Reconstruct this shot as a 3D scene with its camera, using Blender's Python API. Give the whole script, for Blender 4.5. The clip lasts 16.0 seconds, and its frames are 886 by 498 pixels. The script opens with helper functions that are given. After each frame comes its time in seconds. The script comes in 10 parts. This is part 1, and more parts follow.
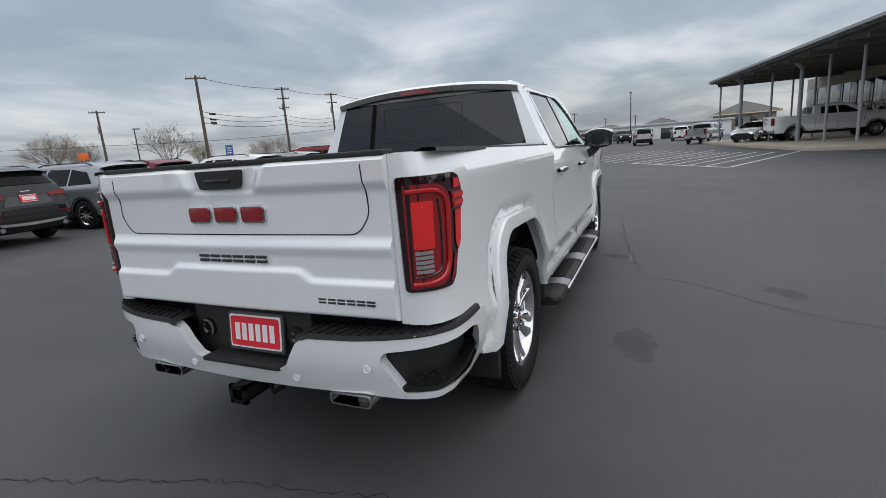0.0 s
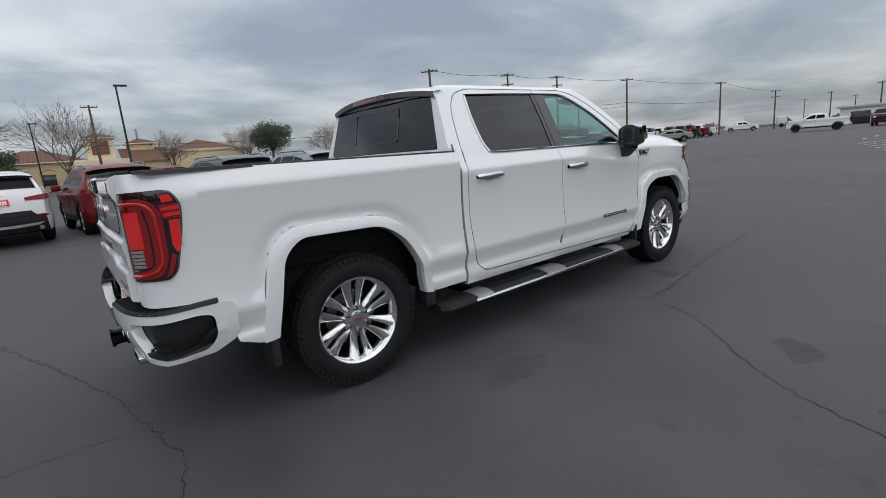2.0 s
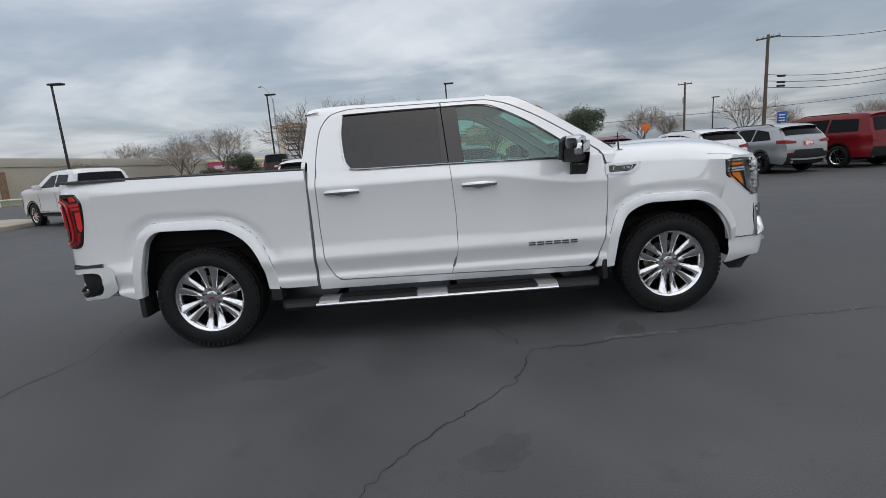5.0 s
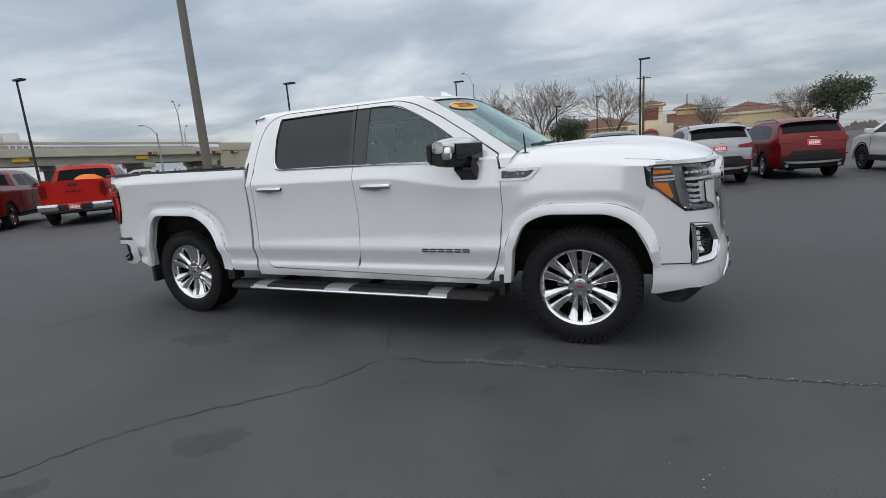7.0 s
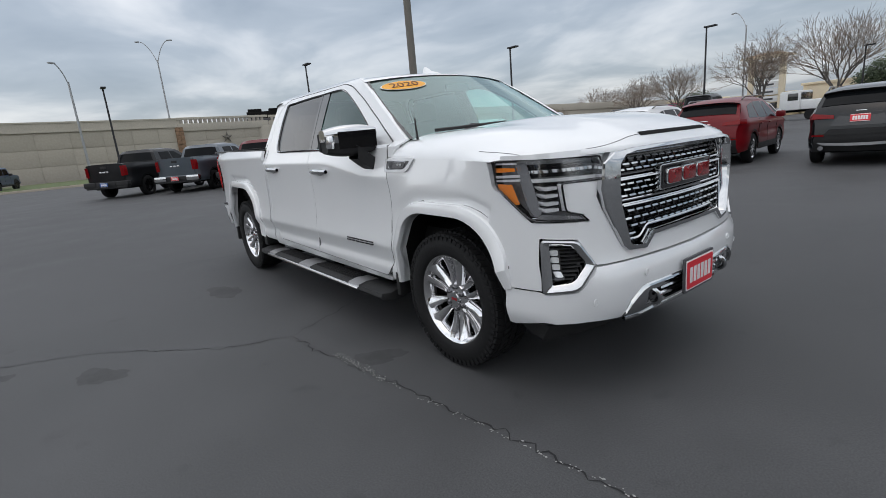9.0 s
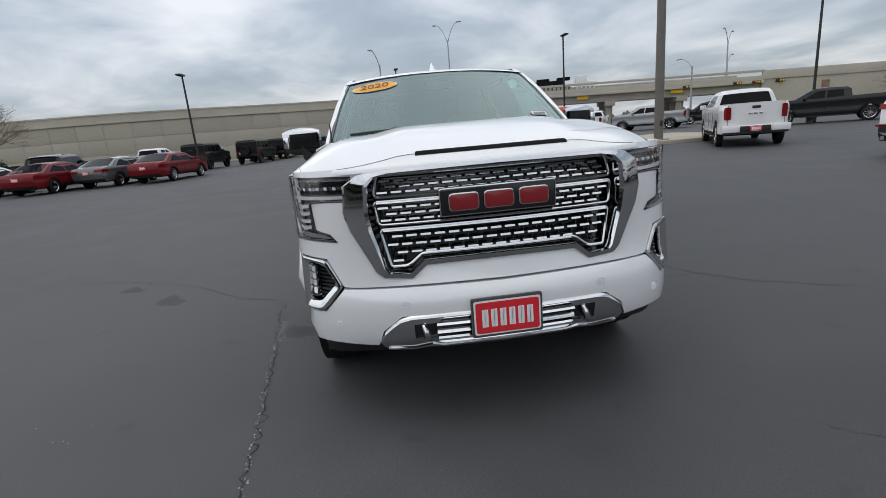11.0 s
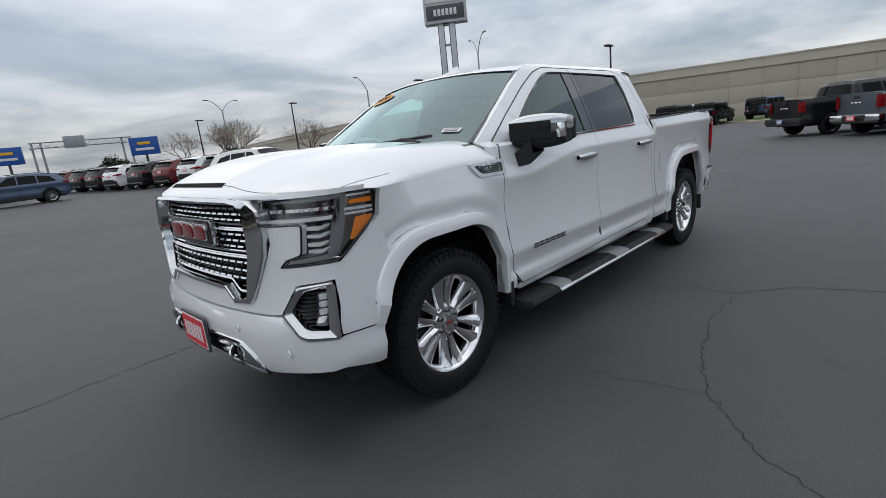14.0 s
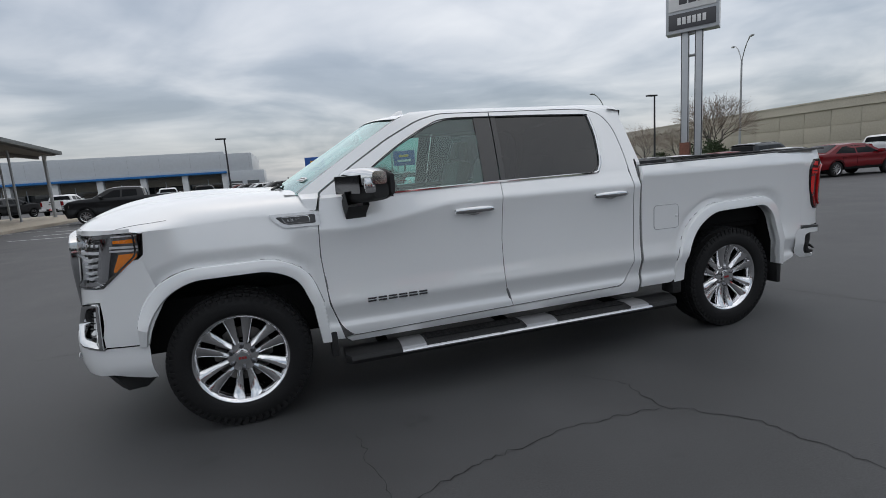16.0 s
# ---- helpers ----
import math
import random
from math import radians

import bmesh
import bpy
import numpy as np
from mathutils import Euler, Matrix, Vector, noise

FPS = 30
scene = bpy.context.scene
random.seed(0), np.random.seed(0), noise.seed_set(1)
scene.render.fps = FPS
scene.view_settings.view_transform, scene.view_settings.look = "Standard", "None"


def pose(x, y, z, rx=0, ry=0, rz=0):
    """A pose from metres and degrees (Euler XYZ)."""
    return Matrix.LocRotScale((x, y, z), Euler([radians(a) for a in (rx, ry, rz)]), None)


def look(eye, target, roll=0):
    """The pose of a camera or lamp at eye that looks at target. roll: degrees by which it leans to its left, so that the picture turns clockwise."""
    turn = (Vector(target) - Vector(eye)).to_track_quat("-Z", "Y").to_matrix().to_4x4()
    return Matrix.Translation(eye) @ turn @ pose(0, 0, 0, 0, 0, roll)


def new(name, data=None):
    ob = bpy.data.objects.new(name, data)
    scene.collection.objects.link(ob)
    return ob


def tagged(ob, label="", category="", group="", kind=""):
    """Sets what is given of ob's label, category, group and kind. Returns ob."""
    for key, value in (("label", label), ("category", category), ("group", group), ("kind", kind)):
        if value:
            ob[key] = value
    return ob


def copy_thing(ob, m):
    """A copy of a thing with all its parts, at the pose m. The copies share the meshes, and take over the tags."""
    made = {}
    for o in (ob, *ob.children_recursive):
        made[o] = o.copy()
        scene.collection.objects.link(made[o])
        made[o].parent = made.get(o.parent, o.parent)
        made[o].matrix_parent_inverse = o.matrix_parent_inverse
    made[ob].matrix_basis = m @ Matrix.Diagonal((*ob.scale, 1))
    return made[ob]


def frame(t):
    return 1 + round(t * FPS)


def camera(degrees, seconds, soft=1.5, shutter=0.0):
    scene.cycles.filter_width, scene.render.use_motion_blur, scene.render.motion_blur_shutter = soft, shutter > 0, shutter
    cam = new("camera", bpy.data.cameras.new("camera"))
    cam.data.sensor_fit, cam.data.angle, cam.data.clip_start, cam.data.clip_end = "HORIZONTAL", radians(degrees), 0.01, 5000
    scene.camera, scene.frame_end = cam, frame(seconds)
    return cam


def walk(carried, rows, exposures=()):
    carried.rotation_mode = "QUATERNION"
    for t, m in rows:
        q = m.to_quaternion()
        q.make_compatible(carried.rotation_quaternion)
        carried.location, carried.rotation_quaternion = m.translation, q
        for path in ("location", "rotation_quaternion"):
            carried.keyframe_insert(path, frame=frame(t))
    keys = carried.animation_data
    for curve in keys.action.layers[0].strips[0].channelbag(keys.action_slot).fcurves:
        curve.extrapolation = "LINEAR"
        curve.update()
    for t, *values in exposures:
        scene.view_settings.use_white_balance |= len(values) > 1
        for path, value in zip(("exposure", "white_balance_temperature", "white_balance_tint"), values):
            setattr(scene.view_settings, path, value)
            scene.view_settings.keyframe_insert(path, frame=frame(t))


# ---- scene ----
cam = camera(85.6, 16.0, soft=0.8)
PATH = [
    (0, (-4.447, -1.656, 1.409), (-2.665, -0.848, 0.996), -4.3),
    (0.5, (-4.229, -2.174, 1.421), (-2.557, -1.155, 1.015), -4.1),
    (1, (-3.927, -2.644, 1.391), (-2.391, -1.432, 0.978), -4.2),
    (1.5, (-3.561, -3.065, 1.392), (-2.178, -1.68, 0.979), -4.4),
    (2, (-3.185, -3.51, 1.4), (-1.972, -1.973, 0.992), -4.7),
    (2.5, (-2.711, -3.846, 1.392), (-1.682, -2.178, 0.991), -4.9),
    (3, (-2.27, -4.187, 1.397), (-1.433, -2.414, 1.002), -4.7),
    (3.5, (-1.723, -4.401, 1.377), (-1.083, -2.547, 0.989), -4.7),
    (4, (-1.169, -4.602, 1.388), (-0.732, -2.685, 1.018), -4.7),
    (4.2, (-0.938, -4.636, 1.395), (-0.585, -2.703, 1.025), -4.5),
    (5.25, (0.297, -4.736, 1.385), (0.210, -2.768, 1.014), -4.2),
    (6.3, (1.514, -4.578, 1.372), (1.005, -2.679, 1.003), -3.9),
    (6.5, (1.738, -4.514, 1.375), (1.152, -2.638, 1.002), -3.9),
    (7, (2.289, -4.258, 1.376), (1.511, -2.456, 0.992), -4.1),
    (7.5, (2.83, -3.965, 1.38), (1.856, -2.267, 0.97), -4.4),
    (8, (3.256, -3.544, 1.353), (2.079, -1.987, 0.918), -4.8),
    (8.5, (3.669, -3.128, 1.355), (2.296, -1.745, 0.905), -5.0),
    (8.7, (3.804, -2.938, 1.358), (2.361, -1.63, 0.905), -5.0),
    (9.75, (4.451, -1.892, 1.368), (2.705, -1.011, 0.901), -5.05),
    (10.8, (4.86, -0.73, 1.377), (2.947, -0.403, 0.898), -5.1),
    (11, (4.904, -0.496, 1.384), (2.973, -0.292, 0.904), -4.9),
    (11.5, (4.902, 0.082, 1.377), (2.959, -0.026, 0.916), -5.1),
    (12, (4.832, 0.643, 1.404), (2.928, 0.233, 0.95), -5.1),
    (12.5, (4.633, 1.185, 1.396), (2.812, 0.503, 0.928), -5.5),
    (13, (4.378, 1.719, 1.401), (2.668, 0.793, 0.936), -5.8),
    (13.5, (4.045, 2.248, 1.413), (2.485, 1.089, 0.94), -5.9),
    (14, (3.635, 2.712, 1.416), (2.258, 1.335, 0.959), -5.9),
    (14.5, (3.173, 3.152, 1.43), (2.002, 1.583, 1.021), -6.0),
    (15, (2.61, 3.47, 1.446), (1.647, 1.756, 1.077), -5.8),
    (15.5, (2.049, 3.766, 1.443), (1.284, 1.949, 1.108), -5.0),
    (16, (1.485, 3.948, 1.426), (0.906, 2.059, 1.112), -4.1),
]
walk(cam, [(t, look(eye, target, roll)) for t, eye, target, roll in PATH], exposures=[(0.0, 0.45), (0.5, 0.47), (1.5, 0.38), (2.0, 0.28), (3.0, 0.28), (4.2, 0.26), (6.5, 0.32), (8.5, 0.36), (11.0, 0.34), (13.0, 0.31), (14.0, 0.32), (15.0, 0.25), (16.0, 0.20)])

# ---------------------------------------------------------------- world and sun
SUN_ELEV, SUN_ROT = radians(68), radians(165)
SKY, CLOUDS = 0.06, 0.75


def build_world():
    w = bpy.data.worlds.new("overcast")
    scene.world = w
    w.use_nodes = True
    nt = w.node_tree
    n, ln = nt.nodes, nt.links
    n.clear()
    out, bg = n.new("ShaderNodeOutputWorld"), n.new("ShaderNodeBackground")
    sky = n.new("ShaderNodeTexSky")
    sky.sky_type, sky.sun_disc = "NISHITA", False
    sky.sun_elevation, sky.sun_rotation = SUN_ELEV, SUN_ROT
    sky.dust_density, sky.air_density = 3.0, 1.0
    tc = n.new("ShaderNodeTexCoord")
    sep = n.new("ShaderNodeSeparateXYZ")
    ln.new(tc.outputs["Generated"], sep.inputs[0])

    def math(op, a, b=None, clamp=False):
        m = n.new("ShaderNodeMath")
        m.operation, m.use_clamp = op, clamp
        for k, v in enumerate((a, b)):
            if v is None:
                continue
            if isinstance(v, (int, float)):
                m.inputs[k].default_value = v
            else:
                ln.new(v, m.inputs[k])
        return m.outputs[0]

    up = math("ADD", math("MAXIMUM", sep.outputs[2], 0.0), 0.15)
    comb = n.new("ShaderNodeCombineXYZ")
    ln.new(math("DIVIDE", sep.outputs[0], up), comb.inputs[0])
    ln.new(math("DIVIDE", sep.outputs[1], up), comb.inputs[1])

    def layer(scale, stretch, turn, detail, distort, offset):
        mp = n.new("ShaderNodeMapping")
        mp.inputs["Scale"].default_value = stretch
        mp.inputs["Rotation"].default_value = (0, 0, radians(turn))
        mp.inputs["Location"].default_value = offset
        ln.new(comb.outputs[0], mp.inputs[0])
        t = n.new("ShaderNodeTexNoise")
        t.inputs["Scale"].default_value = scale
        t.inputs["Detail"].default_value = detail
        t.inputs["Roughness"].default_value = 0.50
        t.inputs["Distortion"].default_value = distort
        ln.new(mp.outputs[0], t.inputs["Vector"])
        return t.outputs["Fac"]

    broad = layer(0.85, (0.85, 1.0, 1.0), 35, 5, 0.5, (3.1, 1.7, 0))
    fine = layer(2.0, (0.85, 1.0, 1.0), 28, 6, 0.5, (7.4, 2.2, 0))
    mixed = math("ADD", math("MULTIPLY", broad, 0.76), math("MULTIPLY", fine, 0.24))
    ramp = n.new("ShaderNodeValToRGB")
    r = ramp.color_ramp
    r.elements[0].position, r.elements[0].color = 0.36, (0.33, 0.38, 0.44, 1)
    r.elements[1].position, r.elements[1].color = 0.66, (0.88, 0.89, 0.905, 1)
    e = r.elements.new(0.46)
    e.color = (0.43, 0.48, 0.54, 1)
    e = r.elements.new(0.54)
    e.color = (0.62, 0.655, 0.70, 1)
    ln.new(mixed, ramp.inputs[0])
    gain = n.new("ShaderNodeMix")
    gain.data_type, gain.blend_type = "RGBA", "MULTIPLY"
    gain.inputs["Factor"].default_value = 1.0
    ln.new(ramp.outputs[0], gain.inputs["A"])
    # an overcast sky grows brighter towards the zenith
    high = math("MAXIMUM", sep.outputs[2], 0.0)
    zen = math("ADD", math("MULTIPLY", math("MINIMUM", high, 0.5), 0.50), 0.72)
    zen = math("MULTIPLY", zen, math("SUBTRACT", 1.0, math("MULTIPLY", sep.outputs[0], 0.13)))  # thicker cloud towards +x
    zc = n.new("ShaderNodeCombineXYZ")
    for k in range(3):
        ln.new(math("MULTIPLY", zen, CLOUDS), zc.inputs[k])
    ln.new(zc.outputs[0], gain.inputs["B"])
    add = n.new("ShaderNodeMix")
    add.data_type, add.blend_type = "RGBA", "ADD"
    add.inputs["Factor"].default_value = 1.0
    low = n.new("ShaderNodeMix")
    low.data_type, low.blend_type = "RGBA", "MULTIPLY"
    low.inputs["Factor"].default_value = 1.0
    ln.new(sky.outputs[0], low.inputs["A"])
    low.inputs["B"].default_value = (SKY * 0.5, SKY * 0.5, SKY * 0.5, 1)
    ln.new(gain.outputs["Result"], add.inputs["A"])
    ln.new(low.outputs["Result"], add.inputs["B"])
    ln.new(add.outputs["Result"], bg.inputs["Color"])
    bg.inputs["Strength"].default_value = 1.0
    ln.new(bg.outputs[0], out.inputs[0])


build_world()
sun_data = bpy.data.lights.new("sun", "SUN")
sun_data.energy, sun_data.angle, sun_data.color = 0.90, radians(160), (1.0, 0.97, 0.93)
sun = new("sun", sun_data)
sun.matrix_world = look((0, 0, 60), (0 + 60 * math.sin(SUN_ROT) * -1 / math.tan(SUN_ELEV), -60 * math.cos(SUN_ROT) / math.tan(SUN_ELEV), 0))

# ---------------------------------------------------------------- materials


def node_material(name):
    m = bpy.data.materials.new(name)
    m.use_nodes = True
    return m, m.node_tree.nodes, m.node_tree.links, m.node_tree.nodes["Principled BSDF"]


def surface(name, color, rough=0.5, metal=0.0, vary=0.12, fine=60.0, broad=3.0, bump=0.0, coat=0.0, spec=0.5, dirt=0.0, island=0.0, emit=0.0, bump_scale=None):
    """A solid surface whose colour, gloss and relief vary at a fine and a broad scale."""
    m, n, ln, b = node_material(name)
    tc = n.new("ShaderNodeTexCoord")
    a, c = n.new("ShaderNodeTexNoise"), n.new("ShaderNodeTexNoise")
    a.inputs["Scale"].default_value, a.inputs["Detail"].default_value = fine, 4
    c.inputs["Scale"].default_value, c.inputs["Detail"].default_value = broad, 6
    for t in (a, c):
        ln.new(tc.outputs["Object"], t.inputs["Vector"])
    mix = n.new("ShaderNodeMath")
    mix.operation = "ADD"
    ln.new(a.outputs["Fac"], mix.inputs[0])
    ln.new(c.outputs["Fac"], mix.inputs[1])
    rng = n.new("ShaderNodeMapRange")
    rng.inputs["From Min"].default_value, rng.inputs["From Max"].default_value = 0.6, 1.4
    rng.inputs["To Min"].default_value, rng.inputs["To Max"].default_value = 1 - vary, 1 + vary
    ln.new(mix.outputs[0], rng.inputs[0])
    fac = rng.outputs[0]
    if island:
        info = n.new("ShaderNodeObjectInfo")
        r2 = n.new("ShaderNodeMapRange")
        r2.inputs["To Min"].default_value, r2.inputs["To Max"].default_value = 1 - island, 1 + island
        ln.new(info.outputs["Random"], r2.inputs[0])
        mm = n.new("ShaderNodeMath")
        mm.operation = "MULTIPLY"
        ln.new(fac, mm.inputs[0])
        ln.new(r2.outputs[0], mm.inputs[1])
        fac = mm.outputs[0]
    col = n.new("ShaderNodeMix")
    col.data_type, col.blend_type = "RGBA", "MULTIPLY"
    col.inputs["Factor"].default_value = 1.0
    col.inputs["A"].default_value = (*color, 1)
    cc = n.new("ShaderNodeCombineXYZ")
    for k in range(3):
        ln.new(fac, cc.inputs[k])
    ln.new(cc.outputs[0], col.inputs["B"])
    ln.new(col.outputs["Result"], b.inputs["Base Color"])
    rr = n.new("ShaderNodeMapRange")
    rr.inputs["To Min"].default_value, rr.inputs["To Max"].default_value = max(0.0, rough * (1 - vary)), min(1.0, rough * (1 + vary) + dirt)
    ln.new(c.outputs["Fac"], rr.inputs[0])
    ln.new(rr.outputs[0], b.inputs["Roughness"])
    b.inputs["Metallic"].default_value = metal
    b.inputs["Specular IOR Level"].default_value = spec
    b.inputs["Coat Weight"].default_value, b.inputs["Coat Roughness"].default_value = coat, 0.03
    if emit:
        b.inputs["Emission Color"].default_value, b.inputs["Emission Strength"].default_value = (*color, 1), emit
    if bump:
        bp = n.new("ShaderNodeBump")
        bp.inputs["Strength"].default_value, bp.inputs["Distance"].default_value = bump, 0.01
        if bump_scale:
            d = n.new("ShaderNodeTexNoise")
            d.inputs["Scale"].default_value, d.inputs["Detail"].default_value = bump_scale, 3
            ln.new(tc.outputs["Object"], d.inputs["Vector"])
            ln.new(d.outputs["Fac"], bp.inputs["Height"])
        else:
            ln.new(a.outputs["Fac"], bp.inputs["Height"])
        ln.new(bp.outputs[0], b.inputs["Normal"])
    return m


def pane(name, tint, face_on=0.08, rough=0.0, power=4.5, sheen=(1, 1, 1)):
    """Thin automotive or window glass: clear or tinted, its gloss growing towards grazing angles."""
    m, n, ln, b = node_material(name)
    n.remove(b)
    tr, gl, mx, lw = n.new("ShaderNodeBsdfTransparent"), n.new("ShaderNodeBsdfGlossy"), n.new("ShaderNodeMixShader"), n.new("ShaderNodeLayerWeight")
    tr.inputs[0].default_value = (*tint, 1)
    gl.inputs["Roughness"].default_value = rough
    gl.inputs["Color"].default_value = (*sheen, 1)
    lw.inputs["Blend"].default_value = 0.5
    pw, ma = n.new("ShaderNodeMath"), n.new("ShaderNodeMath")
    pw.operation, ma.operation = "POWER", "MULTIPLY_ADD"
    ln.new(lw.outputs["Facing"], pw.inputs[0])
    pw.inputs[1].default_value = power
    ln.new(pw.outputs[0], ma.inputs[0])
    ma.inputs[1].default_value, ma.inputs[2].default_value = 1 - face_on, face_on
    ln.new(ma.outputs[0], mx.inputs[0])
    ln.new(tr.outputs[0], mx.inputs[1])
    ln.new(gl.outputs[0], mx.inputs[2])
    ln.new(mx.outputs[0], n["Material Output"].inputs[0])
    return m


def car_paint(name, color, flake=0.0, rough=0.38, coat=1.0, gloss=1.5):
    m = surface(name, color, rough=rough, metal=flake, vary=0.025, fine=900, broad=1.5, coat=coat, spec=0.5 * coat)
    m.node_tree.nodes["Principled BSDF"].inputs["Coat Roughness"].default_value = 0.02
    m.node_tree.nodes["Principled BSDF"].inputs["Coat IOR"].default_value = gloss
    return m


def asphalt_material():
    m, n, ln, b = node_material("asphalt")
    tc = n.new("ShaderNodeTexCoord")

    def noise_at(scale, detail, rough=0.6):
        t = n.new("ShaderNodeTexNoise")
        t.inputs["Scale"].default_value, t.inputs["Detail"].default_value, t.inputs["Roughness"].default_value = scale, detail, rough
        ln.new(tc.outputs["Object"], t.inputs["Vector"])
        return t.outputs["Fac"]

    def ranged(v, a, c, lo, hi):
        r = n.new("ShaderNodeMapRange")
        for k, x in zip(("From Min", "From Max", "To Min", "To Max"), (a, c, lo, hi)):
            r.inputs[k].default_value = x
        ln.new(v, r.inputs[0])
        return r.outputs[0]

    def times(a, c):
        k = n.new("ShaderNodeMath")
        k.operation = "MULTIPLY"
        ln.new(a, k.inputs[0])
        ln.new(c, k.inputs[1])
        return k.outputs[0]

    grit = noise_at(120, 6, 0.8)
    stain = noise_at(0.9, 6)
    patch = noise_at(0.11, 4)
    spots = noise_at(2.6, 3)
    f = times(times(ranged(grit, 0.3, 0.7, 0.52, 1.48), ranged(stain, 0.3, 0.7, 0.74, 1.26)), times(ranged(patch, 0.35, 0.65, 0.84, 1.16), ranged(spots, 0.26, 0.36, 0.72, 1.0)))
    cc = n.new("ShaderNodeCombineXYZ")
    for k in range(3):
        ln.new(f, cc.inputs[k])
    col = n.new("ShaderNodeMix")
    col.data_type, col.blend_type = "RGBA", "MULTIPLY"
    col.inputs["Factor"].default_value = 1.0
    col.inputs["A"].default_value = (0.060, 0.0607, 0.063, 1)
    ln.new(cc.outputs[0], col.inputs["B"])
    ln.new(col.outputs["Result"], b.inputs["Base Color"])
    ln.new(ranged(stain, 0.3, 0.7, 0.58, 0.80), b.inputs["Roughness"])
    b.inputs["Specular IOR Level"].default_value = 0.5
    bp = n.new("ShaderNodeBump")
    bp.inputs["Strength"].default_value, bp.inputs["Distance"].default_value = 0.35, 0.006
    ln.new(grit, bp.inputs["Height"])
    ln.new(bp.outputs[0], b.inputs["Normal"])
    return m


